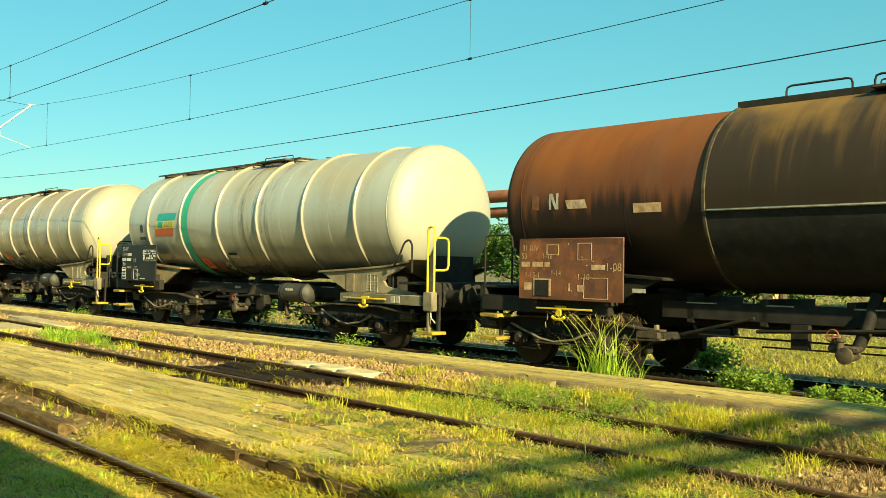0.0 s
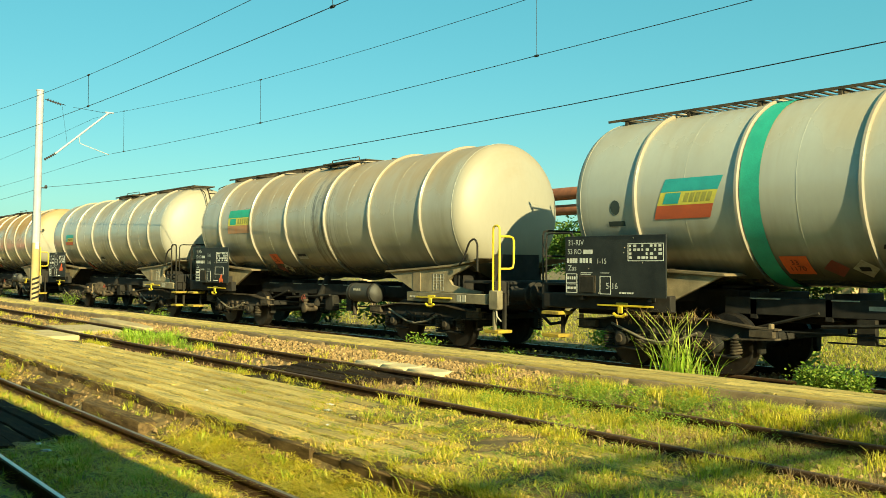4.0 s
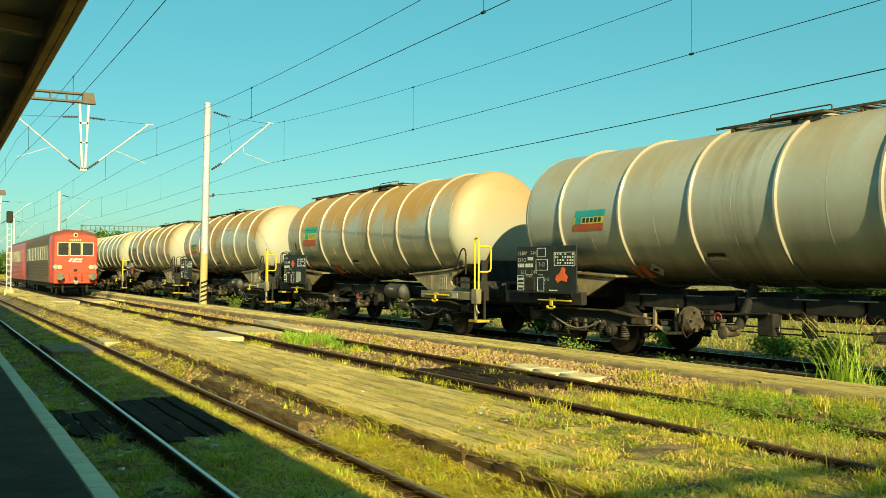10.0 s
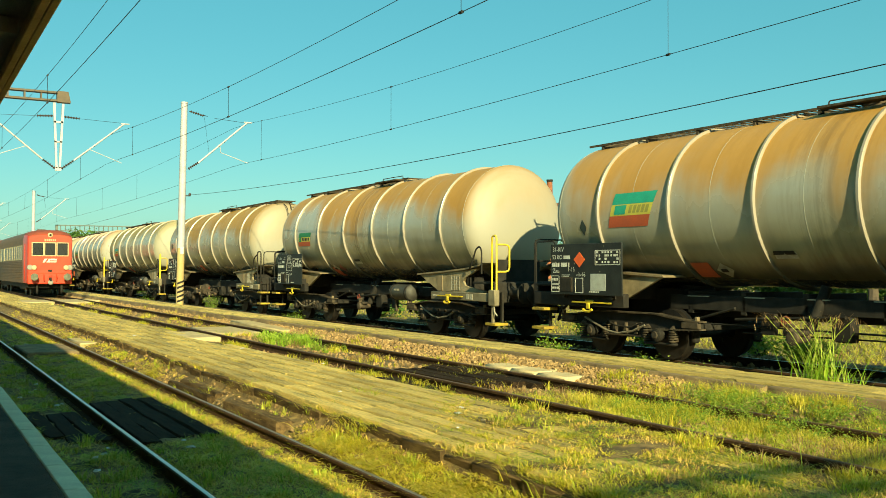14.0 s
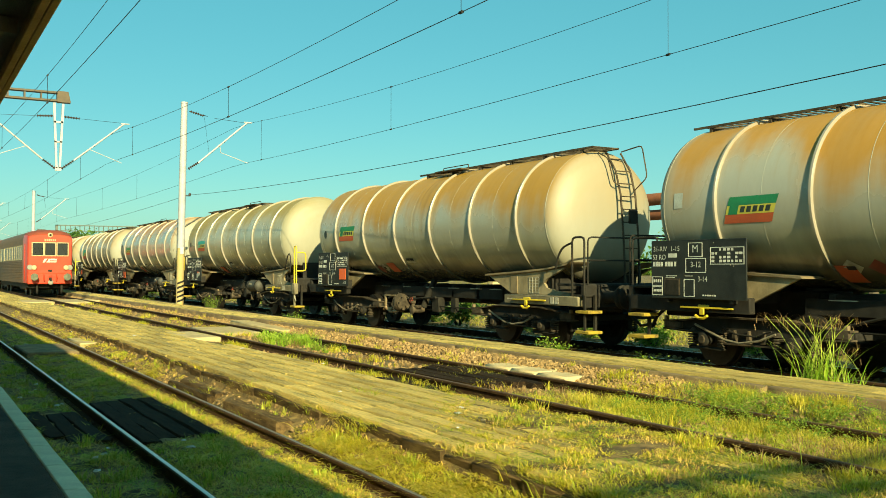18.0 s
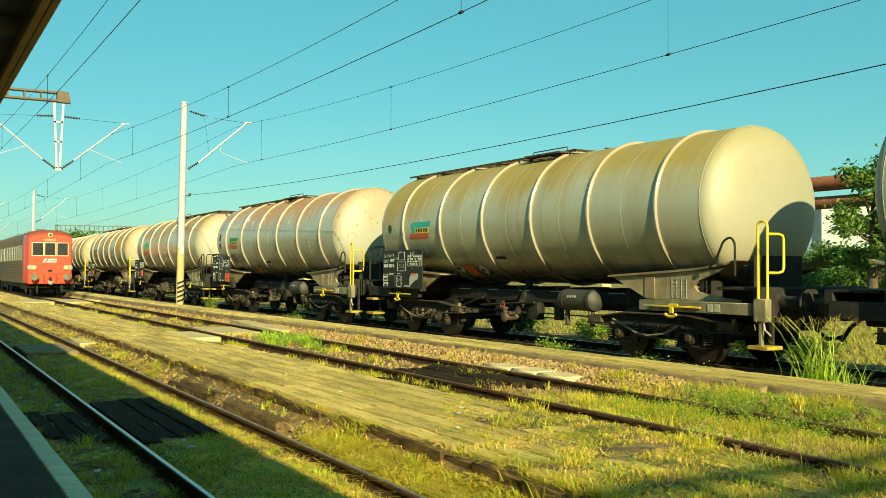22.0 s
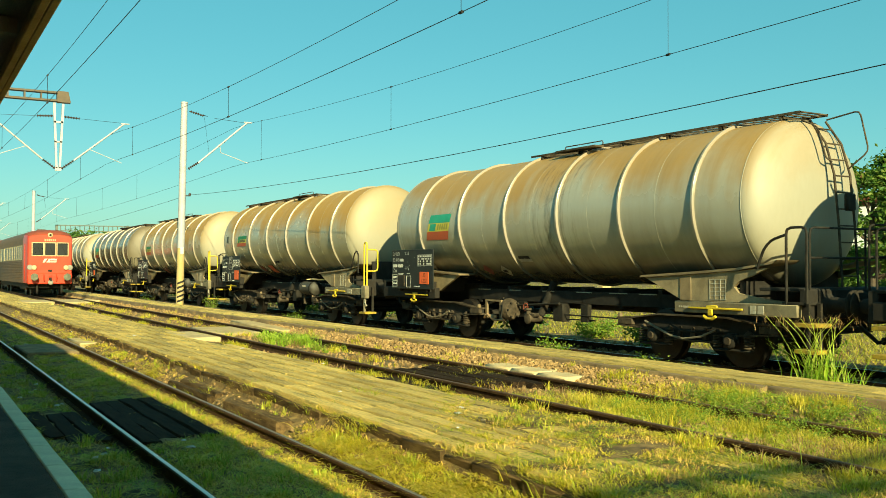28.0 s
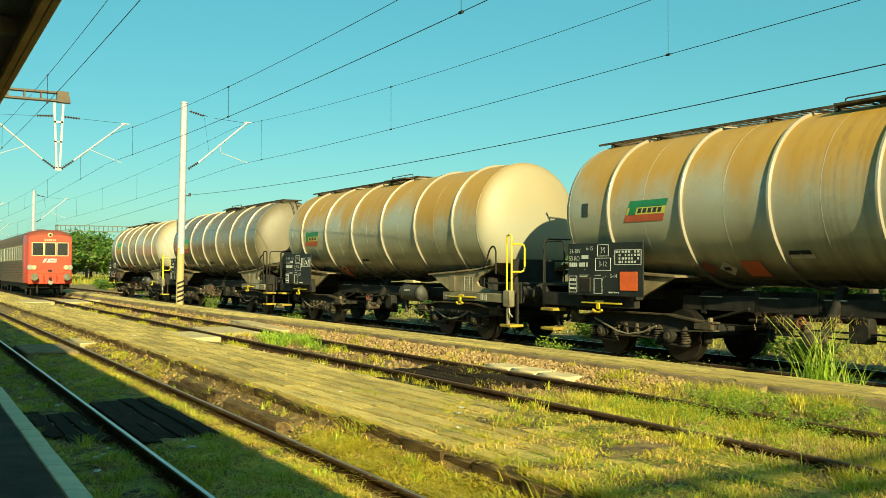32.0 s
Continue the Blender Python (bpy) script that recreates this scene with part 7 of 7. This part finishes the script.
def number_board(w, y1, texts, boxes, extra, rusty=False):
    """Lettered board low on the near side; a and c run from its far upper corner."""
    bd = part("number_board", Mesh().box(BX, BX + 0.03, y1 - BLEN, y1, BZ0, BZ1, 0.008), RUSTBOARD if rusty else BOARD, w, "rusty lettered board" if rusty else "black lettered board")
    ink = RUSTMARK if rusty else WHITE
    for yy in (y1 - BLEN + 0.34, y1 - 0.34):
        part("board_bracket", Mesh().box(BX + 0.03, -1.25, yy - 0.04, yy + 0.04, 1.0, 1.25), BLACK, bd)
    part("board_pocket", Mesh().box(BX - 0.014, BX, y1 - 0.66, y1 - 0.36, BZ0 + 0.06, BZ0 + 0.32, 0.004), SOOTY, bd)
    part("board_frame", Mesh().box(BX - 0.008, BX, y1 - 0.69, y1 - 0.33, BZ0 + 0.32, BZ0 + 0.34).box(BX - 0.008, BX, y1 - 0.36, y1 - 0.33, BZ0 + 0.06, BZ0 + 0.32).box(BX - 0.008, BX, y1 - 0.69, y1 - 0.66, BZ0 + 0.06, BZ0 + 0.32), ink if rusty else DUSTY, bd)
    for text, size, a, c in texts:
        part("lettering", lettering(text, size, ink), None, bd, at=Matrix.Translation((BX - 0.004, y1 - a, BZ1 - c)) @ SIDE)
    cells = [(0.42, 0.62, 0.225, 0.295)] + [(0.05 + k * 0.062, 0.096 + k * 0.062, 0.365, 0.445) for k in range(4)] + [(0.34 + k * 0.066, 0.39 + k * 0.066, 0.365, 0.445) for k in range(3)]
    cells += [(0.56, 0.60, 0.365, 0.445), (0.36, 0.62, 0.60, 0.612), (0.36, 0.58, 0.625, 0.637), (0.80, 0.98, 0.60, 0.612)]
    g = random.Random(int(y1 * 100) + len(texts))
    if rusty:
        cells = [(0.06, 0.24, 0.38, 0.46), (0.30, 0.52, 0.38, 0.46), (0.56, 0.66, 0.38, 0.46), (0.12, 0.28, 0.72, 0.84), (0.38, 0.54, 0.72, 0.84), (1.06, 1.09, 0.72, 0.84), (1.24, 1.38, 0.74, 0.84), (1.52, 1.78, 0.42, 0.50)]
        boxes = [(0.60, 0.86, 0.10, 0.26), (1.24, 1.52, 0.08, 0.34), (1.36, 1.84, 0.62, 0.94)]
    else:
        for a in range(8):
            for c in range(4):
                if g.random() < 0.8:
                    cells.append((1.40 + a * 0.083, 1.40 + a * 0.083 + g.uniform(0.03, 0.065), 0.155 + c * 0.062, 0.195 + c * 0.062))
        boxes = boxes + [(1.37, 2.08, 0.135, 0.405), (0.03, 0.28, 0.62, 0.77), (0.03, 0.28, 0.79, 0.93), (0.78, 1.02, 0.66, 0.94)]
        cells += [(0.06 + k * 0.05, 0.09 + k * 0.05, 0.67, 0.72) for k in range(4)] + [(0.06 + k * 0.07, 0.11 + k * 0.07, 0.84, 0.88) for k in range(3)]
        cells += [(1.20 + k * 0.05, 1.235 + k * 0.05, 0.91, 0.935) for k in range(6)]
    for a, b, c, d in boxes:
        cells += [(a, b, c, c + 0.012), (a, b, d, d + 0.012), (a, a + 0.012, c + 0.012, d), (b - 0.012, b, c + 0.012, d)]
    for a, b, c, d in cells:
        part("marking_bar", Mesh().box(BX - 0.005, BX - 0.001, y1 - b, y1 - a, BZ1 - d, BZ1 - c), ink, bd, smooth=False)
    for k in range(7):
        yy, zz = y1 - g.uniform(0.1, 2.0), g.uniform(BZ0 + 0.05, BZ1 - 0.05)
        part("rivet", Mesh().lathe([(BX - 0.006, 0.006), (BX, 0.010)], (0, yy, zz), 'x', 6), FADED, bd)
    for kind, a, b, c, d, *more in extra:
        if kind == "plate":
            plate_on_board(bd, y1, a, b, c, d, more[0], ORANGE, "orange hazard plate")
        elif kind == "red":
            m = Mesh()
            pts = [(a + (b - a) * u, c + (d - c) * v) for u, v in ((0.1, 0.55), (0.35, 0.4), (0.55, 0.0), (0.8, 0.1), (0.75, 0.4), (1.0, 0.6), (0.9, 0.95), (0.5, 0.85), (0.2, 1.0), (0.0, 0.8))]
            m.prism([(y1 - p, BZ1 - q) for p, q in pts], 'x', BX - 0.008, BX - 0.002)
            part("paint_blot", m, ORANGE, bd, "orange red blot of paint")
        elif kind == "diamond":
            mid = ((a + b) / 2, (c + d) / 2)
            part("diamond", Mesh().prism([(y1 - mid[0], BZ1 - c), (y1 - a, BZ1 - mid[1]), (y1 - mid[0], BZ1 - d), (y1 - b, BZ1 - mid[1])], 'x', BX - 0.008, BX - 0.002), more[0], bd, more[1])
        elif kind == "torn":
            part("torn_label", Mesh().prism([(y1 - a, BZ1 - d), (y1 - a, BZ1 - c - 0.12), (y1 - a - 0.10, BZ1 - c), (y1 - b, BZ1 - c - 0.02), (y1 - b + 0.04, BZ1 - c - 0.14), (y1 - b + 0.16, BZ1 - c - 0.18)], 'x', BX - 0.008, BX - 0.002), PALELABEL, bd, "torn pale label")
            part("label_rest", Mesh().box(BX - 0.011, BX - 0.008, y1 - a - 0.28, y1 - a - 0.12, BZ1 - c - 0.06, BZ1 - c), ORANGE, bd, "orange rest of a label")
        elif kind == "pale":
            part("pale_label", Mesh().box(BX - 0.007, BX - 0.002, y1 - b, y1 - a, BZ1 - d, BZ1 - c, 0.002), PALELABEL, bd, "worn pale label")
    return bd


def flag(w, top, bottom, z0, z1, badge, tones):
    """Three painted bands with slanted ends; top and bottom give the y of the far and the near end."""
    shell = [c for c in w.children if c.name.split(".")[0] == "tank"][0]

    def quad(u0, u1, v0, v1, proud):
        m = Mesh()
        for i in range(5):
            v = v0 + (v1 - v0) * i / 4
            z = z0 + (z1 - z0) * v
            far, near = bottom[0] + (top[0] - bottom[0]) * v, bottom[1] + (top[1] - bottom[1]) * v
            m.v += [on_shell(far + (near - far) * u0, z, proud), on_shell(far + (near - far) * u1, z, proud)]
        m.f = [(2 * i, 2 * i + 1, 2 * i + 3, 2 * i + 2) for i in range(4)]
        return m
    for i, (mt, lb) in enumerate(zip(tones, ("red band", "yellow band", "green band"))):
        part("painted_band", quad(0.0, 1.0, i / 3, (i + 1) / 3 - 0.004, 0.006), mt, shell, lb)
    if badge:
        part("badge", quad(0.10, 0.38, 0.37, 0.64, 0.009), tones[2], shell, "small green badge")
    for k in range(5):
        u = (0.46 if badge else 0.30) + k * (0.10 if badge else 0.13)
        part("marking_bar", quad(u, u + (0.07 if badge else 0.09), 0.40, 0.62, 0.009), OLIVE if badge else DARKMARK, shell)
    if not badge:
        part("badge", quad(0.06, 0.25, 0.33, 0.68, 0.009), tones[2], shell, "small green badge")


def low_mark(w, kind, y, z):
    """Hazard plates and diamonds low on the barrel."""
    shell = [c for c in w.children if c.name.split(".")[0] == "tank"][0]
    if kind in ("orange", "redplate"):
        pl_ = part("hazard_plate", patch(y - 0.21, y + 0.21, z - 0.12, z + 0.13, 0.012), ORANGE if kind == "orange" else RED, shell, "orange hazard plate" if kind == "orange" else "faded red plate")
        if kind == "orange":
            x = on_shell(y, z, 0.02)[0]
            ang = math.atan2(ZC - z, -x)
            rot = Matrix(((0, -math.sin(ang), -math.cos(ang), 0), (-1, 0, 0, 0), (0, math.cos(ang), -math.sin(ang), 0), (0, 0, 0, 1)))
            for text, dz in (("33", 0.065), ("1170", -0.062)):
                part("lettering", lettering(text, 0.13, BLACK), None, pl_, at=Matrix.Translation((x, y, z)) @ rot @ Matrix.Translation((0, dz, 0.006)))
        return
    d = Mesh()
    for yy, zz in ((y, z - 0.12), (y + 0.19, z), (y, z + 0.12), (y - 0.19, z)):
        d.v.append(on_shell(yy, zz, 0.010))
    d.v.append(on_shell(y, z, 0.018))
    d.f = [(0, 1, 4), (1, 2, 4), (2, 3, 4), (3, 0, 4)]
    dm = part("diamond", d, DARKRED if kind == "dark" else FADED, shell, "dark red diamond mark" if kind == "dark" else "pale diamond mark")
    if kind == "pale":
        part("mark_bar", patch(y - 0.07, y + 0.08, z - 0.035, z + 0.02, 0.022), BLACK, dm)


def high_mark(w, kind, y, z):
    """Small marks on the far end of the barrel."""
    shell = [c for c in w.children if c.name.split(".")[0] == "tank"][0]
    if kind == "square":
        part("square_mark", patch(y - 0.09, y + 0.09, z - 0.13, z + 0.13, 0.007), DARKMARK, shell, "dark square mark")
        return
    if kind == "palesquare":
        part("square_mark", patch(y - 0.1, y + 0.1, z - 0.13, z + 0.13, 0.007), PALELABEL, shell, "pale square mark")
        return
    n = 4 if kind == "diamond" else 12
    m = Mesh()
    for i in range(n):
        a = 2 * math.pi * i / n
        m.v.append(on_shell(y + 0.10 * math.cos(a), z + (0.16 if n == 4 else 0.12) * math.sin(a), 0.007))
    m.v.append(on_shell(y, z, 0.010))
    m.f = [(i, (i + 1) % n, n) for i in range(n)]
    part("round_mark", m, DARKMARK, shell, "dark " + ("diamond" if n == 4 else "round") + " mark")
    if kind == "club":
        part("mark_bar", patch(y - 0.17, y + 0.17, z - 0.30, z - 0.22, 0.008), DARKMARK, shell, "dark bar under a mark")


# each wagon's middle at the start, its paint, whether the near end has a ladder, and its words
FLEET = [
    (5.48, "rust", False, "rust brown tank wagon with a black lower jacket"),
    (20.50, "grey", False, "cream tank wagon with one green ring"),
    (35.42, "brown", False, "cream tank wagon browned by grime streaks"),
    (50.05, "plain", True, "cream tank wagon with a ladder at its end"),
    (64.97, "orange", False, "cream tank wagon stained orange by rust"),
    (80.13, "amber", False, "dull cream tank wagon with rust along its crown"),
    (95.04, "ochre", True, "cream tank wagon with ochre rust and an end ladder"),
    (109.90, "moss", False, "dull cream tank wagon with ochre stains"),
    (124.66, "flaking", False, "cream tank wagon with flaking rusty paint"),
    (139.35, "dun", True, "cream tank wagon with brown grime and an end ladder"),
    (154.10, "gold", False, "cream tank wagon with orange rust along its crown"),
    (168.98, "gold", False, "pale cream tank wagon with golden stains along its crown"),
    (183.85, "umber", True, "grimy brown tank wagon with an end ladder"),
    (198.72, "dun", False, "dull tank wagon at the end of the train"),
]


def travelled(t):
    """Metres that the train has rolled since the start."""
    u = t / 16 - 1
    return 72.422 * (u + 1) + 9.534 * (u ** 2 - 1) - 3.682 * (u ** 3 + 1) - 3.239 * (u ** 4 - 1) + 6.789 * (u ** 5 + 1) + 1.933 * (u ** 6 - 1) - 3.226 * (u ** 7 + 1)


def stands(y):
    return pose(bend(y), y, WZ, 0, 0, bend_turn(y))


protos = {}
TRAIN = []
for mid, tank, ladder, label in FLEET:
    if tank == "rust":
        w = wagon(False, "rust", True)
    elif ladder not in protos:
        w = protos[ladder] = wagon(ladder, tank)
    else:
        w = copy_thing(protos[ladder], Matrix())
    tagged(w, label, "tank wagon", "goods train")
    w.matrix_basis = stands(mid)
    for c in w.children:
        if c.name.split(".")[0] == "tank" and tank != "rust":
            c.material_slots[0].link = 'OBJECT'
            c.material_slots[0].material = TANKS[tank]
        if c.name.split(".")[0] == "saddle_rib" and tank not in ("orange", "brown"):
            c.material_slots[0].link = 'OBJECT'
            c.material_slots[0].material = FLANGE
            c["label"] = "tan stiffening rib"
    TRAIN.append((w, mid))

OLD = [("31-RIV", 0.13, 0.25, 0.11), ("53 RO", 0.12, 0.22, 0.26), ("Zas", 0.13, 0.17, 0.53)]
NEWER = [("31-RIV", 0.12, 0.22, 0.15), ("53 RO", 0.12, 0.20, 0.29)]
TRIO, FADEDTRIO, TEALTRIO, DEEPTRIO = (RED, LIME, GREEN), (FADEDRED, LIME, GREEN), (RED, LIME, TEAL), (RED, LIME, DEEPGREEN)
# far edge of the board, its texts, framed boxes, extras; the flag; marks low and high on the barrel
DETAILS = {
    0: (5.76, [("31 RIV", 0.13, 0.25, 0.16), ("53", 0.13, 0.12, 0.29), ("1-16", 0.12, 0.62, 0.29), ("1-14", 0.12, 0.80, 0.56), ("1-15-1", 0.13, 0.30, 0.60), ("1-10", 0.14, 1.36, 0.62), ("1-08", 0.17, 1.94, 0.46)], [], [], None, [], []),
    1: (6.10, OLD + [("1-15", 0.12, 0.82, 0.42), ("5-16", 0.14, 1.04, 0.82)], [], [], ((4.06, 3.02), (4.30, 3.27), 2.28, 2.89, True, TEALTRIO), [("orange", 2.22, 1.51), ("dark", 1.66, 1.47), ("pale", 1.24, 1.47)], [("club", 5.07, 2.50)]),
    2: (6.08, OLD + [("2-15", 0.12, 0.92, 0.22), ("3-15", 0.12, 0.92, 0.42)], [(1.30, 1.84, 0.54, 0.74)], [("red", 1.56, 1.80, 0.74, 0.98)], ((4.11, 2.82), (4.17, 2.92), 2.42, 3.05, True, FADEDTRIO), [("orange", 2.10, 1.66), ("dark", 2.28, 1.42), ("pale", 1.90, 1.43)], []),
    3: (6.12, NEWER + [("3-14", 0.11, 0.62, 0.14), ("3-12", 0.12, 0.94, 0.39), ("1-15", 0.12, 0.26, 0.56), ("1-10", 0.12, 0.66, 0.54), ("3-13", 0.10, 1.12, 0.70)], [(0.76, 1.07, 0.04, 0.22), (0.72, 1.15, 0.28, 0.50)], [("red", 1.42, 1.84, 0.44, 0.76)], ((4.11, 3.18), (4.27, 3.32), 2.33, 2.73, False, TEALTRIO), [("redplate", 2.86, 1.46), ("pale", 2.40, 1.50)], []),
    4: (6.02, OLD + [("1-15", 0.12, 0.66, 0.50), ("1-16", 0.12, 0.98, 0.60)], [], [("diamond", 0.74, 1.08, 0.16, 0.46, ORANGE, "red diamond label"), ("pale", 1.24, 1.68, 0.58, 0.90)], ((4.18, 3.07), (4.39, 3.34), 2.33, 2.95, True, TRIO), [("redplate", 2.55, 1.48), ("pale", 2.08, 1.48)], [("diamond", 5.13, 2.36)]),
    5: (6.06, NEWER + [("1-15", 0.12, 0.58, 0.15), ("M", 0.18, 1.04, 0.16), ("3-12", 0.13, 1.05, 0.42), ("3-14", 0.12, 1.20, 0.66)], [(0.88, 1.20, 0.05, 0.28), (0.82, 1.28, 0.31, 0.54)], [], ((4.34, 3.37), (4.50, 3.54), 2.29, 2.71, False, DEEPTRIO), [("redplate", 2.70, 1.42), ("pale", 2.55, 1.52), ("dark", 2.10, 1.52)], [("palesquare", 5.48, 2.72)]),
    6: (5.76, NEWER + [("6-15", 0.11, 0.66, 0.10), ("3-12", 0.13, 1.05, 0.40), ("3-14", 0.12, 1.14, 0.62), ("6-16", 0.12, 1.90, 0.88)], [(0.90, 1.24, 0.03, 0.24), (0.84, 1.27, 0.28, 0.51)], [("plate", 1.55, 1.98, 0.48, 0.79, ())], ((4.31, 3.36), (4.48, 3.50), 2.38, 2.79, False, DEEPTRIO), [("dark", 2.72, 1.50), ("pale", 2.40, 1.54), ("redplate", 1.92, 1.54)], [("round", 5.40, 2.60)]),
    7: (5.64, NEWER + [("3-14", 0.11, 0.51, 0.13), ("1-16", 0.12, 0.76, 0.22), ("3-12", 0.14, 1.04, 0.41), ("3-15", 0.13, 1.60, 0.10), ("3-13", 0.11, 0.90, 0.77)], [(0.88, 1.20, 0.05, 0.25), (0.82, 1.26, 0.30, 0.53)], [("torn", 1.47, 1.92, 0.60, 0.92)], ((4.21, 3.24), (4.37, 3.42), 2.32, 2.74, False, TEALTRIO), [("pale", 2.75, 1.52), ("redplate", 2.30, 1.46), ("pale", 1.75, 1.48)], [("round", 5.40, 2.62)]),
    8: (6.10, NEWER + [("6-15", 0.11, 0.70, 0.10), ("3-12", 0.13, 1.05, 0.38), ("1-16", 0.13, 1.76, 0.56)], [(0.88, 1.20, 0.03, 0.24), (0.82, 1.26, 0.27, 0.50)], [("plate", 1.60, 2.09, 0.64, 0.97, ("33", "1203"))], ((4.20, 3.25), (4.36, 3.42), 2.35, 2.75, False, DEEPTRIO), [("redplate", 2.40, 1.48), ("pale", 1.95, 1.48)], [("square", 5.45, 2.80), ("round", 5.45, 2.48)]),
    9: (6.00, OLD + [("3-16", 0.12, 0.80, 0.10), ("1-15", 0.13, 0.80, 0.48)], [], [("plate", 1.48, 1.92, 0.56, 0.86, ("30", "1202"))], ((4.13, 3.15), (4.40, 3.37), 2.27, 2.88, True, TRIO), [("dark", 2.45, 1.48), ("pale", 1.75, 1.46)], []),
    10: (5.76, NEWER + [("6-15", 0.11, 0.66, 0.10), ("M", 0.16, 1.04, 0.14), ("3-12", 0.13, 1.04, 0.40), ("3-14", 0.11, 1.34, 0.62)], [(0.88, 1.20, 0.03, 0.24), (0.82, 1.26, 0.28, 0.51)], [("plate", 1.52, 1.98, 0.54, 0.88, ()), ("diamond", 1.55, 1.95, 0.56, 0.86, PALELABEL, "pale diamond label")], ((4.05, 3.09), (4.24, 3.24), 2.41, 2.79, False, DEEPTRIO), [("dark", 2.72, 1.52), ("pale", 2.28, 1.51), ("redplate", 1.72, 1.50)], [("square", 5.34, 2.69)]),
}
DETAILS[11] = (5.90, *DETAILS[5][1:])
DETAILS[12] = (6.00, *DETAILS[9][1:])
DETAILS[13] = (6.10, *DETAILS[2][1:])
for i, (w, mid) in enumerate(TRAIN):
    edge, texts, boxes, extra, fl, low, high = DETAILS[i]
    number_board(w, edge, texts, boxes, extra, i == 0)
    if fl:
        flag(w, *fl)
    for kind, y, z in low:
        low_mark(w, kind, y - 0.08, z + 0.06)
    for args in high:
        high_mark(w, *args)
part("end_plate", Mesh().box(0.29, 1.0, -6.34, -6.28, 1.25, 1.95), BLACK, TRAIN[8][0], "dark end plate")
shell = [c for c in TRAIN[1][0].children if c.name.split(".")[0] == "tank"][0]
part("sill_mark", Mesh().box(-0.726, -0.722, 0.95, 1.22, 0.96, 1.02), FADED, TRAIN[1][0], "pale faded mark on the sill")
sign = part("warning_sign", Mesh().prism([(-0.30, 2.80), (-0.02, 2.80), (-0.16, 3.06)], 'y', -6.185, -6.17), YELLOW, TRAIN[3][0], "yellow warning triangle")
part("sign_bolt", Mesh().prism([(-0.18, 2.84), (-0.13, 2.92), (-0.16, 2.92), (-0.145, 3.0), (-0.19, 2.91), (-0.16, 2.91)], 'y', -6.189, -6.185), BLACK, sign)
part("green_ring", Mesh().lathe([(2.42, R + 0.012), (2.74, R + 0.012)], (XC, 0, ZC), 'y', 72, ends=False), GREEN, shell, "green painted ring")


def motions():
    """The train rolls past and its wheels turn with it."""
    for w, mid in TRAIN:
        walk(w, [(t, stands(mid - travelled(t))) for t in range(0, 33)])
        for b in w.children:
            if b.name.split(".")[0] == "bogie":
                for ws in b.children:
                    if ws.name.split(".")[0] == "wheelset":
                        loc = ws.matrix_basis.translation.copy()
                        walk(ws, [(0.1 * i, pose(*loc, math.degrees(travelled(0.1 * i) / 0.46), 0, 0)) for i in range(321)])


motions()
